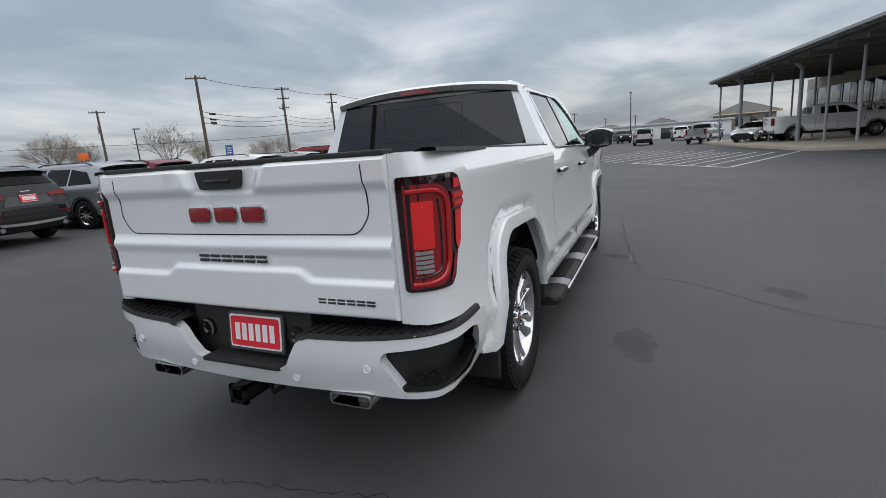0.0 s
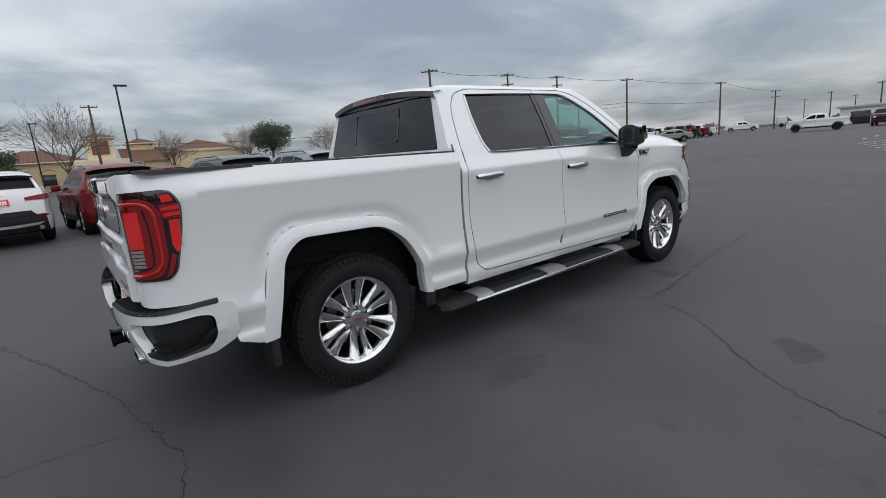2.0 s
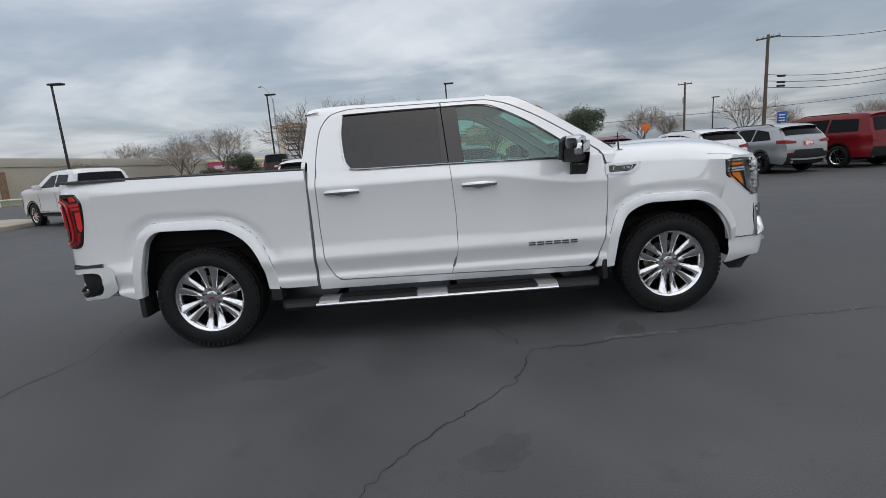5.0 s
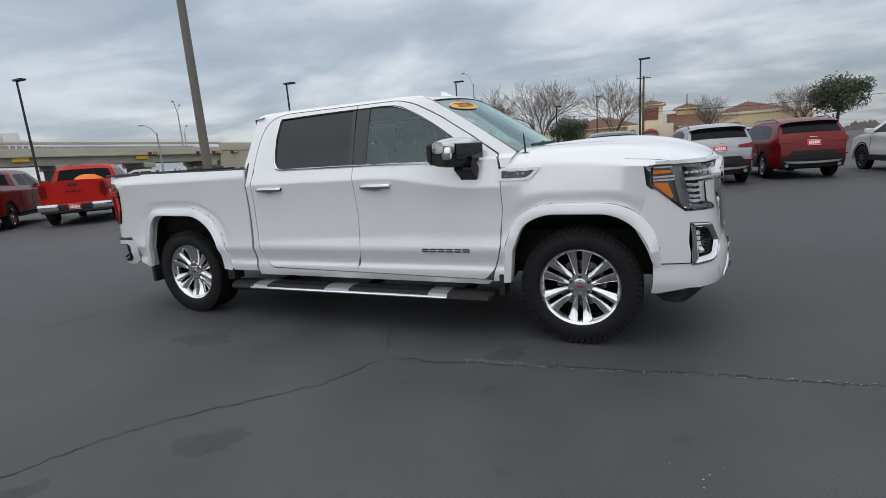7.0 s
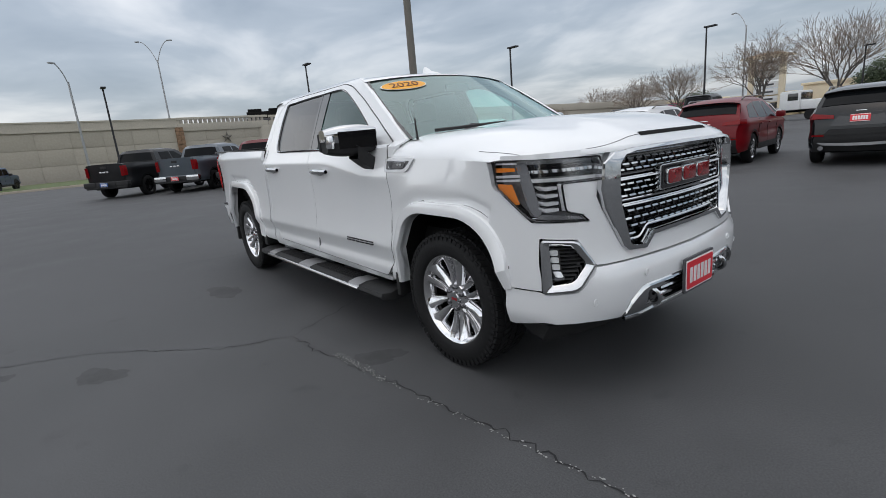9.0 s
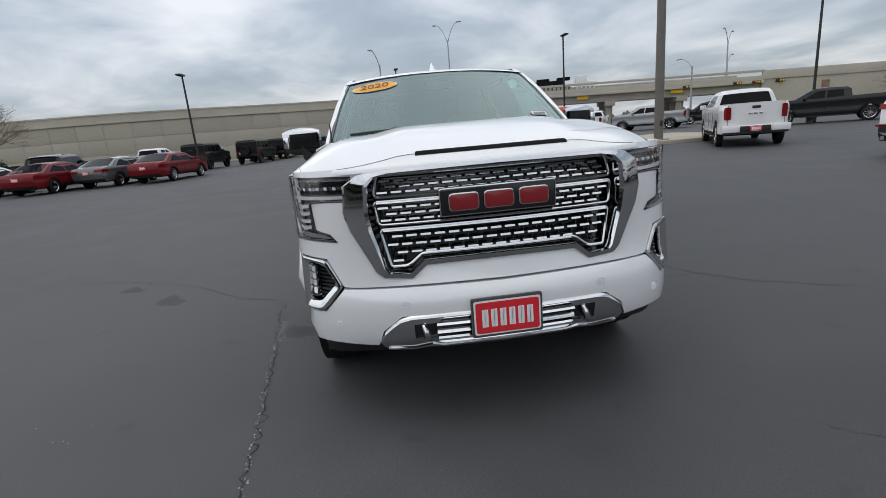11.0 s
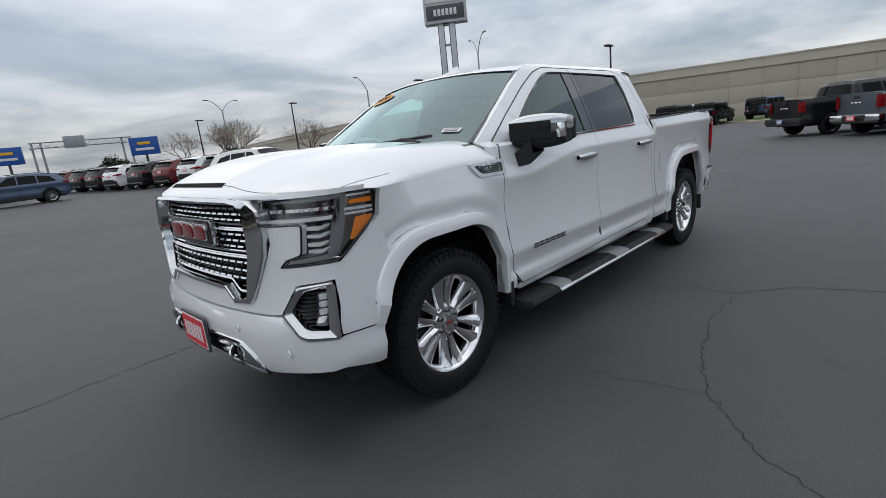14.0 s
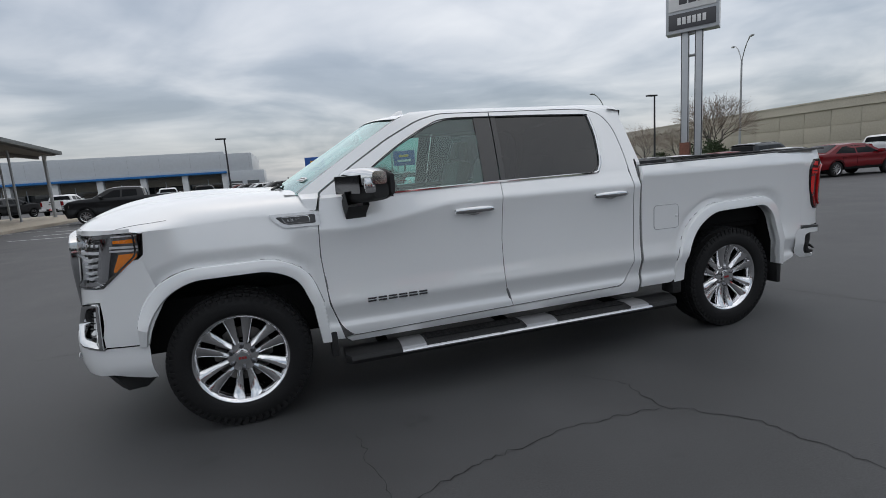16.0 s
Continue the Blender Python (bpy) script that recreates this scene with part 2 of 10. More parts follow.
M = {
    "cartail": surface("dull red lamp lens", (0.20, 0.006, 0.008), rough=0.12, vary=0.2, spec=0.3),
    "tantile": surface("tan roof tile", (0.30, 0.19, 0.11), rough=0.85, vary=0.2, fine=18, bump=0.4),
    "headliner": surface("pale headliner cloth", (0.45, 0.44, 0.42), rough=0.95, vary=0.1, fine=200),
    "ledwhite": surface("bright lamp reflector", (0.74, 0.75, 0.76), rough=0.20, metal=0.25, vary=0.2),
    "asphalt": asphalt_material(),
    "pearl": car_paint("pearl white paint", (0.85, 0.862, 0.868), rough=0.30, gloss=2.1),
    "chrome": surface("chrome", (0.66, 0.67, 0.68), rough=0.06, metal=1.0, vary=0.05, coat=0.0),
    "lampbowl": surface("grey lamp housing", (0.24, 0.245, 0.25), rough=0.22, metal=0.5, vary=0.4),
    "darkchrome": surface("dark chrome", (0.20, 0.20, 0.21), rough=0.18, metal=1.0, vary=0.1),
    "alloy": surface("polished alloy", (0.80, 0.80, 0.81), rough=0.12, metal=1.0, vary=0.15),
    "blackplastic": surface("black textured plastic", (0.012, 0.012, 0.0125), rough=0.60, vary=0.25, fine=240, bump=0.25),
    "glossblack": surface("gloss black", (0.008, 0.008, 0.009), rough=0.12, vary=0.2, coat=0.6),
    "rubber": surface("tyre rubber", (0.009, 0.009, 0.0095), rough=0.70, vary=0.28, fine=90, broad=7, bump=0.3, spec=0.3),
    "jamb": surface("grey door seal", (0.15, 0.15, 0.152), rough=0.8, vary=0.2),
    "underbody": surface("underbody black", (0.008, 0.008, 0.008), rough=0.9, vary=0.3, spec=0.15),
    "cabin": surface("dark cabin trim", (0.085, 0.088, 0.088), rough=0.7, vary=0.2, bump=0.1),
    "seat": surface("black leather", (0.03, 0.029, 0.028), rough=0.5, vary=0.2, fine=120, bump=0.15),
    "privacy": pane("privacy glass", (0.05, 0.053, 0.058), 0.062),
    "doorglass": pane("green tinted glass", (0.46, 0.74, 0.69), 0.10, sheen=(0.85, 0.98, 0.96)),
    "windshield": pane("windshield glass", (0.52, 0.80, 0.76), 0.17, power=3.4, sheen=(0.80, 0.97, 0.96)),
    "lens": pane("clear lamp lens", (0.97, 0.97, 0.98), 0.05),
    "redlens": surface("red lamp lens", (0.26, 0.005, 0.008), rough=0.08, vary=0.15, coat=1.0),
    "redbright": surface("bright red lamp lens", (0.78, 0.020, 0.018), rough=0.06, vary=0.1, coat=1.0),
    "redmid": surface("red light guide", (0.50, 0.012, 0.012), rough=0.08, vary=0.1, coat=1.0),
    "redblack": surface("smoked red lamp lens", (0.012, 0.002, 0.003), rough=0.06, vary=0.2, coat=1.0),
    "amber": surface("amber reflector", (0.85, 0.24, 0.02), rough=0.15, vary=0.1, coat=1.0),
    "emblemred": surface("red enamel", (0.26, 0.010, 0.014), rough=0.18, vary=0.1, coat=1.0),
    "platered": surface("red plate print", (0.72, 0.025, 0.04), rough=0.35, vary=0.06),
    "platewhite": surface("white plate print", (0.85, 0.83, 0.82), rough=0.4, vary=0.05),
    "sticker": surface("orange sticker", (0.90, 0.42, 0.03), rough=0.4, vary=0.05),
    "stickertext": surface("dark sticker print", (0.16, 0.05, 0.02), rough=0.5, vary=0.1),
    "steel": surface("brake steel", (0.30, 0.29, 0.28), rough=0.4, metal=1.0, vary=0.25),
    "crack": surface("crack filler", (0.014, 0.014, 0.015), rough=0.9, vary=0.4),
    "chalk": surface("pale asphalt residue", (0.30, 0.30, 0.29), rough=0.9, vary=0.5, fine=40),
    "oil": surface("oil stain", (0.053, 0.0535, 0.055), rough=0.85, vary=0.15, fine=14),
    "oilmid": surface("fading oil stain", (0.058, 0.0585, 0.060), rough=0.85, vary=0.15, fine=14),
    "oilfaint": surface("faint oil stain", (0.0625, 0.063, 0.0645), rough=0.85, vary=0.15, fine=14),
    "roadpaint": surface("worn white road paint", (0.62, 0.62, 0.60), rough=0.7, vary=0.25, fine=30, broad=4),
    "concrete": surface("pale concrete", (0.36, 0.33, 0.29), rough=0.85, vary=0.18, fine=24, broad=0.5, bump=0.3),
    "kerb": surface("kerb concrete", (0.40, 0.35, 0.28), rough=0.85, vary=0.2, fine=20, broad=1.2, bump=0.3),
    "panelwall": surface("precast panel", (0.42, 0.385, 0.32), rough=0.85, vary=0.10, fine=5, broad=0.25, bump=0.4, island=0.05),
    "copewall": surface("parapet concrete", (0.46, 0.425, 0.36), rough=0.85, vary=0.14, fine=8, broad=0.3, bump=0.3),
    "greypost": surface("galvanised grey paint", (0.35, 0.36, 0.37), rough=0.45, metal=0.3, vary=0.12),
    "brownpost": surface("dull bronze pole paint", (0.15, 0.14, 0.12), rough=0.6, vary=0.15),
    "blackpost": surface("black pole paint", (0.018, 0.018, 0.02), rough=0.5, vary=0.15),
    "wood": surface("weathered pole timber", (0.11, 0.085, 0.065), rough=0.9, vary=0.35, fine=30, broad=2, bump=0.4),
    "wire": surface("cable black", (0.012, 0.012, 0.012), rough=0.7, vary=0.1),
    "stucco": surface("cream stucco", (0.72, 0.58, 0.36), rough=0.9, vary=0.12, fine=12, broad=0.6, bump=0.3),
    "stuccopale": surface("pale stucco", (0.76, 0.66, 0.49), rough=0.9, vary=0.1, fine=12, broad=0.6, bump=0.3),
    "terracotta": surface("terracotta tile", (0.19, 0.095, 0.062), rough=0.85, vary=0.25, fine=18, broad=1.5, bump=0.5, island=0.12),
    "brickred": surface("red stone facing", (0.20, 0.085, 0.058), rough=0.9, vary=0.3, fine=8, broad=2, bump=0.4),
    "awning": surface("red canvas", (0.35, 0.035, 0.03), rough=0.85, vary=0.12),
    "windowdark": surface("dark window", (0.015, 0.018, 0.02), rough=0.08, vary=0.2, coat=1.0),
    "silverclad": surface("silver cladding", (0.52, 0.54, 0.56), rough=0.4, metal=0.25, vary=0.06, island=0.04),
    "blueband": surface("blue fascia", (0.02, 0.16, 0.42), rough=0.4, vary=0.06),
    "signblue": surface("blue sign face", (0.015, 0.09, 0.36), rough=0.4, vary=0.08),
    "signwhite": surface("white sign face", (0.75, 0.75, 0.74), rough=0.5, vary=0.06),
    "signgrey": surface("dark grey sign face", (0.07, 0.07, 0.075), rough=0.45, vary=0.1),
    "signorange": surface("orange sign", (0.85, 0.16, 0.02), rough=0.5, vary=0.08),
    "signyellow": surface("yellow sign", (0.80, 0.45, 0.02), rough=0.5, vary=0.1),
    "signpink": surface("pink sign", (0.75, 0.10, 0.25), rough=0.5, vary=0.1),
    "canopyroof": surface("dark green metal roof", (0.035, 0.045, 0.042), rough=0.5, vary=0.15),
    "canopyunder": surface("canopy soffit", (0.14, 0.13, 0.12), rough=0.8, vary=0.2),
    "tanwall": surface("tan wall panel", (0.30, 0.27, 0.22), rough=0.8, vary=0.12),
    "bark": surface("grey bark", (0.125, 0.112, 0.10), rough=0.95, vary=0.3, fine=25, broad=3, bump=0.5),
    "twig": surface("bare twigs", (0.22, 0.175, 0.14), rough=0.95, vary=0.3),
    "leaf": surface("evergreen leaves", (0.040, 0.062, 0.024), rough=0.7, vary=0.35, fine=9, broad=1),
    "grass": surface("winter grass", (0.085, 0.115, 0.035), rough=0.9, vary=0.35, fine=7, broad=0.4, bump=0.5),
    "fartrees": surface("distant bare woodland", (0.19, 0.17, 0.155), rough=0.95, vary=0.3, fine=1.2, broad=0.2),
    "stone": surface("rust stone facing", (0.24, 0.15, 0.09), rough=0.9, vary=0.4, fine=5, broad=1.5, bump=0.5),
    "cargo": surface("orange tarpaulin", (0.85, 0.20, 0.03), rough=0.6, vary=0.15),
    "whitevan": surface("white vehicle side", (0.70, 0.71, 0.71), rough=0.4, vary=0.05),
    "greytrim": surface("silver bumper trim", (0.40, 0.40, 0.41), rough=0.35, metal=0.6, vary=0.1),
}
PAINT = {
    "white": car_paint("white paint", (0.78, 0.78, 0.78)),
    "black": car_paint("black paint", (0.006, 0.006, 0.007), 0.0, coat=0.45),
    "charcoal": car_paint("charcoal paint", (0.008, 0.009, 0.010), 0.0, rough=0.15, coat=0.5),
    "grey": car_paint("grey metallic paint", (0.12, 0.125, 0.13), 0.5),
    "bluegrey": car_paint("blue grey paint", (0.075, 0.092, 0.11), 0.4, rough=0.32),
    "silver": car_paint("silver paint", (0.32, 0.335, 0.345), 0.5),
    "red": car_paint("red paint", (0.16, 0.005, 0.009), 0.0, coat=0.35),
    "brightred": car_paint("bright red paint", (0.46, 0.010, 0.006), 0.0, coat=0.35),
    "maroon": car_paint("maroon paint", (0.125, 0.005, 0.009), 0.0, rough=0.30, coat=0.6),
    "blue": car_paint("blue paint", (0.02, 0.11, 0.42), 0.2),
    "steelblue": car_paint("steel blue paint", (0.05, 0.085, 0.15), 0.4),
    "tan": car_paint("sage paint", (0.25, 0.28, 0.24), 0.4),
}

# ---------------------------------------------------------------- mesh tools


def part(name, bm, material, parent=None, label="", angle=35, double=False):
    """Links a bmesh as one mesh object under a thing."""
    if not double:
        bmesh.ops.remove_doubles(bm, verts=bm.verts[:], dist=1e-5)
    me = bpy.data.meshes.new(name)
    bm.to_mesh(me)
    bm.free()
    for p in me.polygons:
        p.use_smooth = True
    me.set_sharp_from_angle(angle=radians(angle))
    me.materials.append(material)
    ob = new(name, me)
    if parent:
        ob.parent = parent
    if label:
        tagged(ob, label)
    return ob


def thing(name, label, category, group="", kind="", at=(0, 0, 0), turn=0.0):
    ob = new(name)
    ob.empty_display_size = 0.2
    ob.matrix_basis = pose(*at, 0, 0, turn)
    return tagged(ob, label, category, group, kind)


def box(bm, lo, hi, bevel=0.0, m=None):
    """An axis-aligned box with rounded edges, added to bm."""
    b = bmesh.new()
    bmesh.ops.create_cube(b, size=1)
    c = [(l + h) / 2 for l, h in zip(lo, hi)]
    d = [abs(h - l) for l, h in zip(lo, hi)]
    for v in b.verts:
        v.co = Vector((c[0] + v.co.x * d[0], c[1] + v.co.y * d[1], c[2] + v.co.z * d[2]))
    if bevel:
        bmesh.ops.bevel(b, geom=b.edges[:], offset=min(bevel, min(d) * 0.45), segments=2, affect="EDGES", profile=0.6)
    join(bm, b, m)


def join(bm, b, m=None):
    """Adds the bmesh b to bm, moved by m."""
    if m is not None:
        b.transform(m)
    table = [bm.verts.new(v.co) for v in b.verts]
    b.verts.index_update()
    for f in b.faces:
        try:
            bm.faces.new([table[v.index] for v in f.verts])
        except ValueError:
            pass
    b.free()


def tube(bm, points, radius, sides=8, caps=True, flat=None):
    """A tube along points; radius one number or one a point."""
    pts = [Vector(p) for p in points]
    rr = radius if isinstance(radius, (list, tuple)) else [radius] * len(pts)
    rings = []
    side = None
    for k, p in enumerate(pts):
        d = (pts[min(k + 1, len(pts) - 1)] - pts[max(k - 1, 0)]).normalized()
        ref = side if side is not None else (Vector((0, 0, 1)) if abs(d.z) < 0.9 else Vector((1, 0, 0)))
        a = (ref - d * ref.dot(d)).normalized()
        side = a
        b = d.cross(a)
        fa, fb = flat if flat else (1, 1)
        rings.append([bm.verts.new(p + rr[k] * (fa * a * math.cos(6.28318 * j / sides) + fb * b * math.sin(6.28318 * j / sides))) for j in range(sides)])
    for r0, r1 in zip(rings, rings[1:]):
        for j in range(sides):
            bm.faces.new([r0[j], r0[(j + 1) % sides], r1[(j + 1) % sides], r1[j]])
    if caps and sides > 2:
        bm.faces.new(rings[0][::-1])
        bm.faces.new(rings[-1])


def lathe(bm, profile, axis="y", steps=48, centre=(0, 0, 0)):
    """Turns a profile of (along, radius) round an axis; closed at neither end."""
    rings = []
    for a, r in profile:
        ring = []
        for k in range(steps):
            c, s = math.cos(6.2831853 * k / steps) * r, math.sin(6.2831853 * k / steps) * r
            co = {"y": (c, a, s), "z": (c, s, a), "x": (a, c, s)}[axis]
            ring.append(bm.verts.new(Vector(co) + Vector(centre)))
        rings.append(ring)
    for r0, r1 in zip(rings, rings[1:]):
        for k in range(steps):
            bm.faces.new([r0[k], r0[(k + 1) % steps], r1[(k + 1) % steps], r1[k]])
    return rings


def disc(bm, ring):
    bm.faces.new(ring)


def loft(bm, rows, close=False):
    vs = [[bm.verts.new(p) for p in row] for row in rows]
    for r0, r1 in zip(vs, vs[1:]):
        n = len(r0)
        for k in range(n if close else n - 1):
            bm.faces.new([r0[k], r0[(k + 1) % n], r1[(k + 1) % n], r1[k]])
    return vs


def rounded(points, n=4):
    """A polygon with rounded corners; each point is (u, v) or (u, v, radius)."""
    out = []
    c = len(points)
    for k, p in enumerate(points):
        r = p[2] if len(p) > 2 else 0
        a, b, d = Vector(points[k - 1][:2]), Vector(p[:2]), Vector(points[(k + 1) % c][:2])
        if not r:
            out.append((b.x, b.y))
            continue
        u, v = (a - b), (d - b)
        cut = min(r, u.length * 0.45, v.length * 0.45)
        s, e = b + u.normalized() * cut, b + v.normalized() * cut
        for j in range(n + 1):
            t = j / n
            q = s * (1 - t) ** 2 + b * 2 * t * (1 - t) + e * t * t
            out.append((q.x, q.y))
    return out


def sheet(outline, place, step=0.1, rim=0.012, into=None, back=False, face=None, fine=None):
    """A panel: the outline in (u, v), cut into a grid (fine: its step along v), laid on place(u, v); its rim turns in by rim along into."""
    bm = bmesh.new()
    bm.faces.new([bm.verts.new((u, v, 0)) for u, v in outline])
    us, vs = [p[0] for p in outline], [p[1] for p in outline]
    for axis, lo, hi in ((0, min(us), max(us)), (1, min(vs), max(vs))):
        count = int((hi - lo) / (fine if fine and axis else step))
        for k in range(1, count + 1):
            at = lo + (hi - lo) * k / (count + 1)
            co, no = [0, 0, 0], [0, 0, 0]
            co[axis], no[axis] = at, 1
            bmesh.ops.bisect_plane(bm, geom=bm.verts[:] + bm.edges[:] + bm.faces[:], plane_co=co, plane_no=no, dist=1e-5)
    for v in bm.verts:
        v.co = Vector(place(v.co.x, v.co.y))
    bm.normal_update()
    if face is not None:
        total = sum((f.normal * f.calc_area() for f in bm.faces), Vector())
        if total.dot(Vector(face)) < 0:
            bmesh.ops.reverse_faces(bm, faces=bm.faces[:])
    if rim and into is not None:
        edge = [e for e in bm.edges if e.is_boundary]
        top = bm.faces[:]
        r = bmesh.ops.extrude_edge_only(bm, edges=edge)
        for v in r["geom"]:
            if isinstance(v, bmesh.types.BMVert):
                v.co += Vector(into) * rim
        if back:
            low = [e for e in bm.edges if e.is_boundary]
            bmesh.ops.contextual_create(bm, geom=low)
    return bm


def plate_bm(outline, thick, bevel=0.0, axis="y"):
    """A flat plate with the outline in (u, v) and some thickness, its front edges bevelled. Lies in xz (axis y), yz (axis x) or xy (axis z)."""
    bm = bmesh.new()
    f = bm.faces.new([bm.verts.new((u, v, 0)) for u, v in outline])
    r = bmesh.ops.extrude_face_region(bm, geom=[f])
    top = [v for v in r["geom"] if isinstance(v, bmesh.types.BMVert)]
    for v in top:
        v.co.z += thick
    bmesh.ops.recalc_face_normals(bm, faces=bm.faces[:])
    if bevel:
        tops = [e for e in bm.edges if all(abs(v.co.z - thick) < 1e-6 for v in e.verts)]
        bmesh.ops.bevel(bm, geom=tops, offset=bevel, segments=2, affect="EDGES", profile=0.6)
    turn = {"y": Matrix(((1, 0, 0, 0), (0, 0, -1, 0), (0, 1, 0, 0), (0, 0, 0, 1))), "x": Matrix(((0, 0, 1, 0), (1, 0, 0, 0), (0, 1, 0, 0), (0, 0, 0, 1))), "z": Matrix.Identity(4)}[axis]
    bm.transform(turn)
    return bm


def spline(points, n=8):
    """A smooth curve through points of any dimension."""
    p = [np.array(q, float) for q in points]
    out = []
    for k in range(len(p) - 1):
        a, b, c, d = p[max(k - 1, 0)], p[k], p[k + 1], p[min(k + 2, len(p) - 1)]
        for j in range(n):
            t = j / n
            out.append(0.5 * (2 * b + (c - a) * t + (2 * a - 5 * b + 4 * c - d) * t * t + (3 * b - a - 3 * c + d) * t**3))
    out.append(p[-1])
    return out


def lerp_table(table, x):
    xs, ys = [t[0] for t in table], [t[1] for t in table]
    return float(np.interp(x, xs, ys))


def smooth_table(table, n=10):
    """A lookup table made smooth."""
    c = spline(table, n)
    return [(float(q[0]), float(q[1])) for q in c]


def letters(text, size, depth, material, name, parent, m, label=""):
    """Raised writing in the built-in font."""
    cu = bpy.data.curves.new(name, "FONT")
    cu.body, cu.size, cu.extrude, cu.align_x, cu.align_y = text, size, depth, "CENTER", "CENTER"
    tmp = bpy.data.objects.new(name, cu)
    me = bpy.data.meshes.new_from_object(tmp)
    bpy.data.objects.remove(tmp)
    me.materials.append(material)
    ob = new(name, me)
    ob.parent = parent
    ob.matrix_basis = m
    if label:
        tagged(ob, label)
    return ob

# ---------------------------------------------------------------- ground


def build_ground():
    bm = bmesh.new()
    xs = [-1500, -400, -160, -80, -40, -20, 0, 20, 40, 80, 160, 400, 1500]
    loft(bm, [[(x, y, 0) for x in xs] for y in xs])
    bmesh.ops.recalc_face_normals(bm, faces=bm.faces[:])
    if sum(f.normal.z for f in bm.faces) < 0:
        bmesh.ops.reverse_faces(bm, faces=bm.faces[:])
    return tagged(part("ground", bm, M["asphalt"]), "dark grey asphalt car park", "ground", kind="structure")


ground = build_ground()


def ribbon(bm, pts, width, z=0.0022, rough=0.03, step=0.05, seed=1):
    """A crooked ribbon of uneven width along pts, lying on the ground."""
    rng = random.Random(seed)
    line = []
    for p, q in zip(pts, pts[1:]):
        d = math.dist(p, q)
        n = max(1, int(d / step))
        nx, ny = -(q[1] - p[1]) / d, (q[0] - p[0]) / d
        for k in range(n):
            t = k / n
            o = rng.gauss(0, rough) * (0.3 if k == 0 else 1)
            line.append((p[0] + (q[0] - p[0]) * t + nx * o, p[1] + (q[1] - p[1]) * t + ny * o))
    line.append(pts[-1])
    left, right = [], []
    for k, p in enumerate(line):
        a, b = line[max(0, k - 1)], line[min(len(line) - 1, k + 1)]
        d = math.dist(a, b) or 1
        nx, ny = -(b[1] - a[1]) / d, (b[0] - a[0]) / d
        w = width * (0.35 + rng.random()) * 0.5 * min(1, 0.25 + k / 6, 0.25 + (len(line) - 1 - k) / 6)
        left.append((p[0] + nx * w, p[1] + ny * w, z))
        right.append((p[0] - nx * w, p[1] - ny * w, z))
    loft(bm, [right, left])
    for f in bm.faces:
        if f.normal.z < 0:
            f.normal_flip()


CRACKS = (
    ([(3.95, -1.17), (3.59, -1.18), (3.10, -1.24), (2.84, -1.24), (2.14, -1.33), (1.71, -1.38), (1.19, -1.45), (1.02, -1.49), (0.60, -1.52)], 0.012),
    ([(0.60, -1.52), (0.48, -1.25), (0.41, -1.08), (0.2, -0.7)], 0.009),
    ([(0.60, -1.52), (0.40, -2.0), (-0.06, -2.42), (-0.34, -2.75), (-0.52, -3.12), (-0.72, -3.5), (-0.9, -4.2)], 0.011),
    ([(-4.3, 3.3), (-4.11, 2.91), (-3.44, 1.08), (-3.12, 0.07), (-3.03, -0.49), (-2.92, -1.0), (-3.15, -1.8)], 0.010),
    ([(-3.03, -0.49), (-3.6, -0.46), (-4.1, -0.6)], 0.006),
    ([(-0.2, 1.2), (-0.41, 1.45), (-0.43, 1.84), (-0.74, 2.14), (-0.87, 2.60), (-1.05, 3.3), (-1.3, 4.4)], 0.010),
    ([(-0.43, 1.84), (0.15, 1.80), (0.86, 1.94), (1.21, 2.08), (1.38, 2.22), (1.55, 2.34), (1.72, 2.62), (1.95, 2.95)], 0.011),
    ([(1.29, 1.30), (1.26, 1.70), (1.21, 2.08)], 0.006),
    ([(4.6, 2.4), (4.1, 1.9), (3.7, 1.8), (3.2, 1.2)], 0.005),
    ([(3.3, -2.4), (3.15, -2.6), (3.2, -2.75)], 0.007),
    ([(-6.0, 0.2), (-5.2, 0.9), (-4.6, 1.4), (-3.44, 1.08)], 0.006),
)
for seed, (line, width) in enumerate(CRACKS):
    bm = bmesh.new()
    ribbon(bm, line, width * 0.72, rough=0.013, step=0.035, seed=seed + 5)
    tagged(part("crack", bm, M["crack"], ground), "thin dark crack in the asphalt")


def blot(at, size, stretch, turn, seed, material, name, label, z=0.0042):
    """A ragged flat patch on the ground."""
    rng = random.Random(seed)
    ph = [rng.uniform(0, 6.28) for _ in range(5)]
    bm = bmesh.new()
    ring = []
    for k in range(40):
        a = 6.28318 * k / 40
        r = size * (1 + 0.22 * math.sin(2 * a + ph[0]) + 0.16 * math.sin(3 * a + ph[1]) + 0.10 * math.sin(7 * a + ph[2]) + 0.07 * math.sin(13 * a + ph[3]))
        x, y = r * math.cos(a) * stretch, r * math.sin(a)
        c, s = math.cos(radians(turn)), math.sin(radians(turn))
        ring.append(bm.verts.new((at[0] + x * c - y * s, at[1] + x * s + y * c, z)))
    bm.faces.new(ring)
    tagged(part(name, bm, material, ground), label)


# old oil stains, each darker towards its middle
for sx, sy, size, stretch, turn, seed in ((-1.14, -1.54, 0.15, 1.5, 5, 3), (1.42, -1.25, 0.11, 1.3, 60, 4), (0.21, -2.69, 0.13, 1.2, 30, 8), (-0.35, -3.3, 0.10, 1.3, 80, 9)):
    for k, tone in enumerate(("oilfaint", "oilmid", "oil")):
        blot((sx, sy), size * (1.0 - 0.22 * k), stretch, turn, seed + 20 * k, M[tone], "stain", "old dark oil stain on the asphalt", 0.0006 + 0.0004 * k)
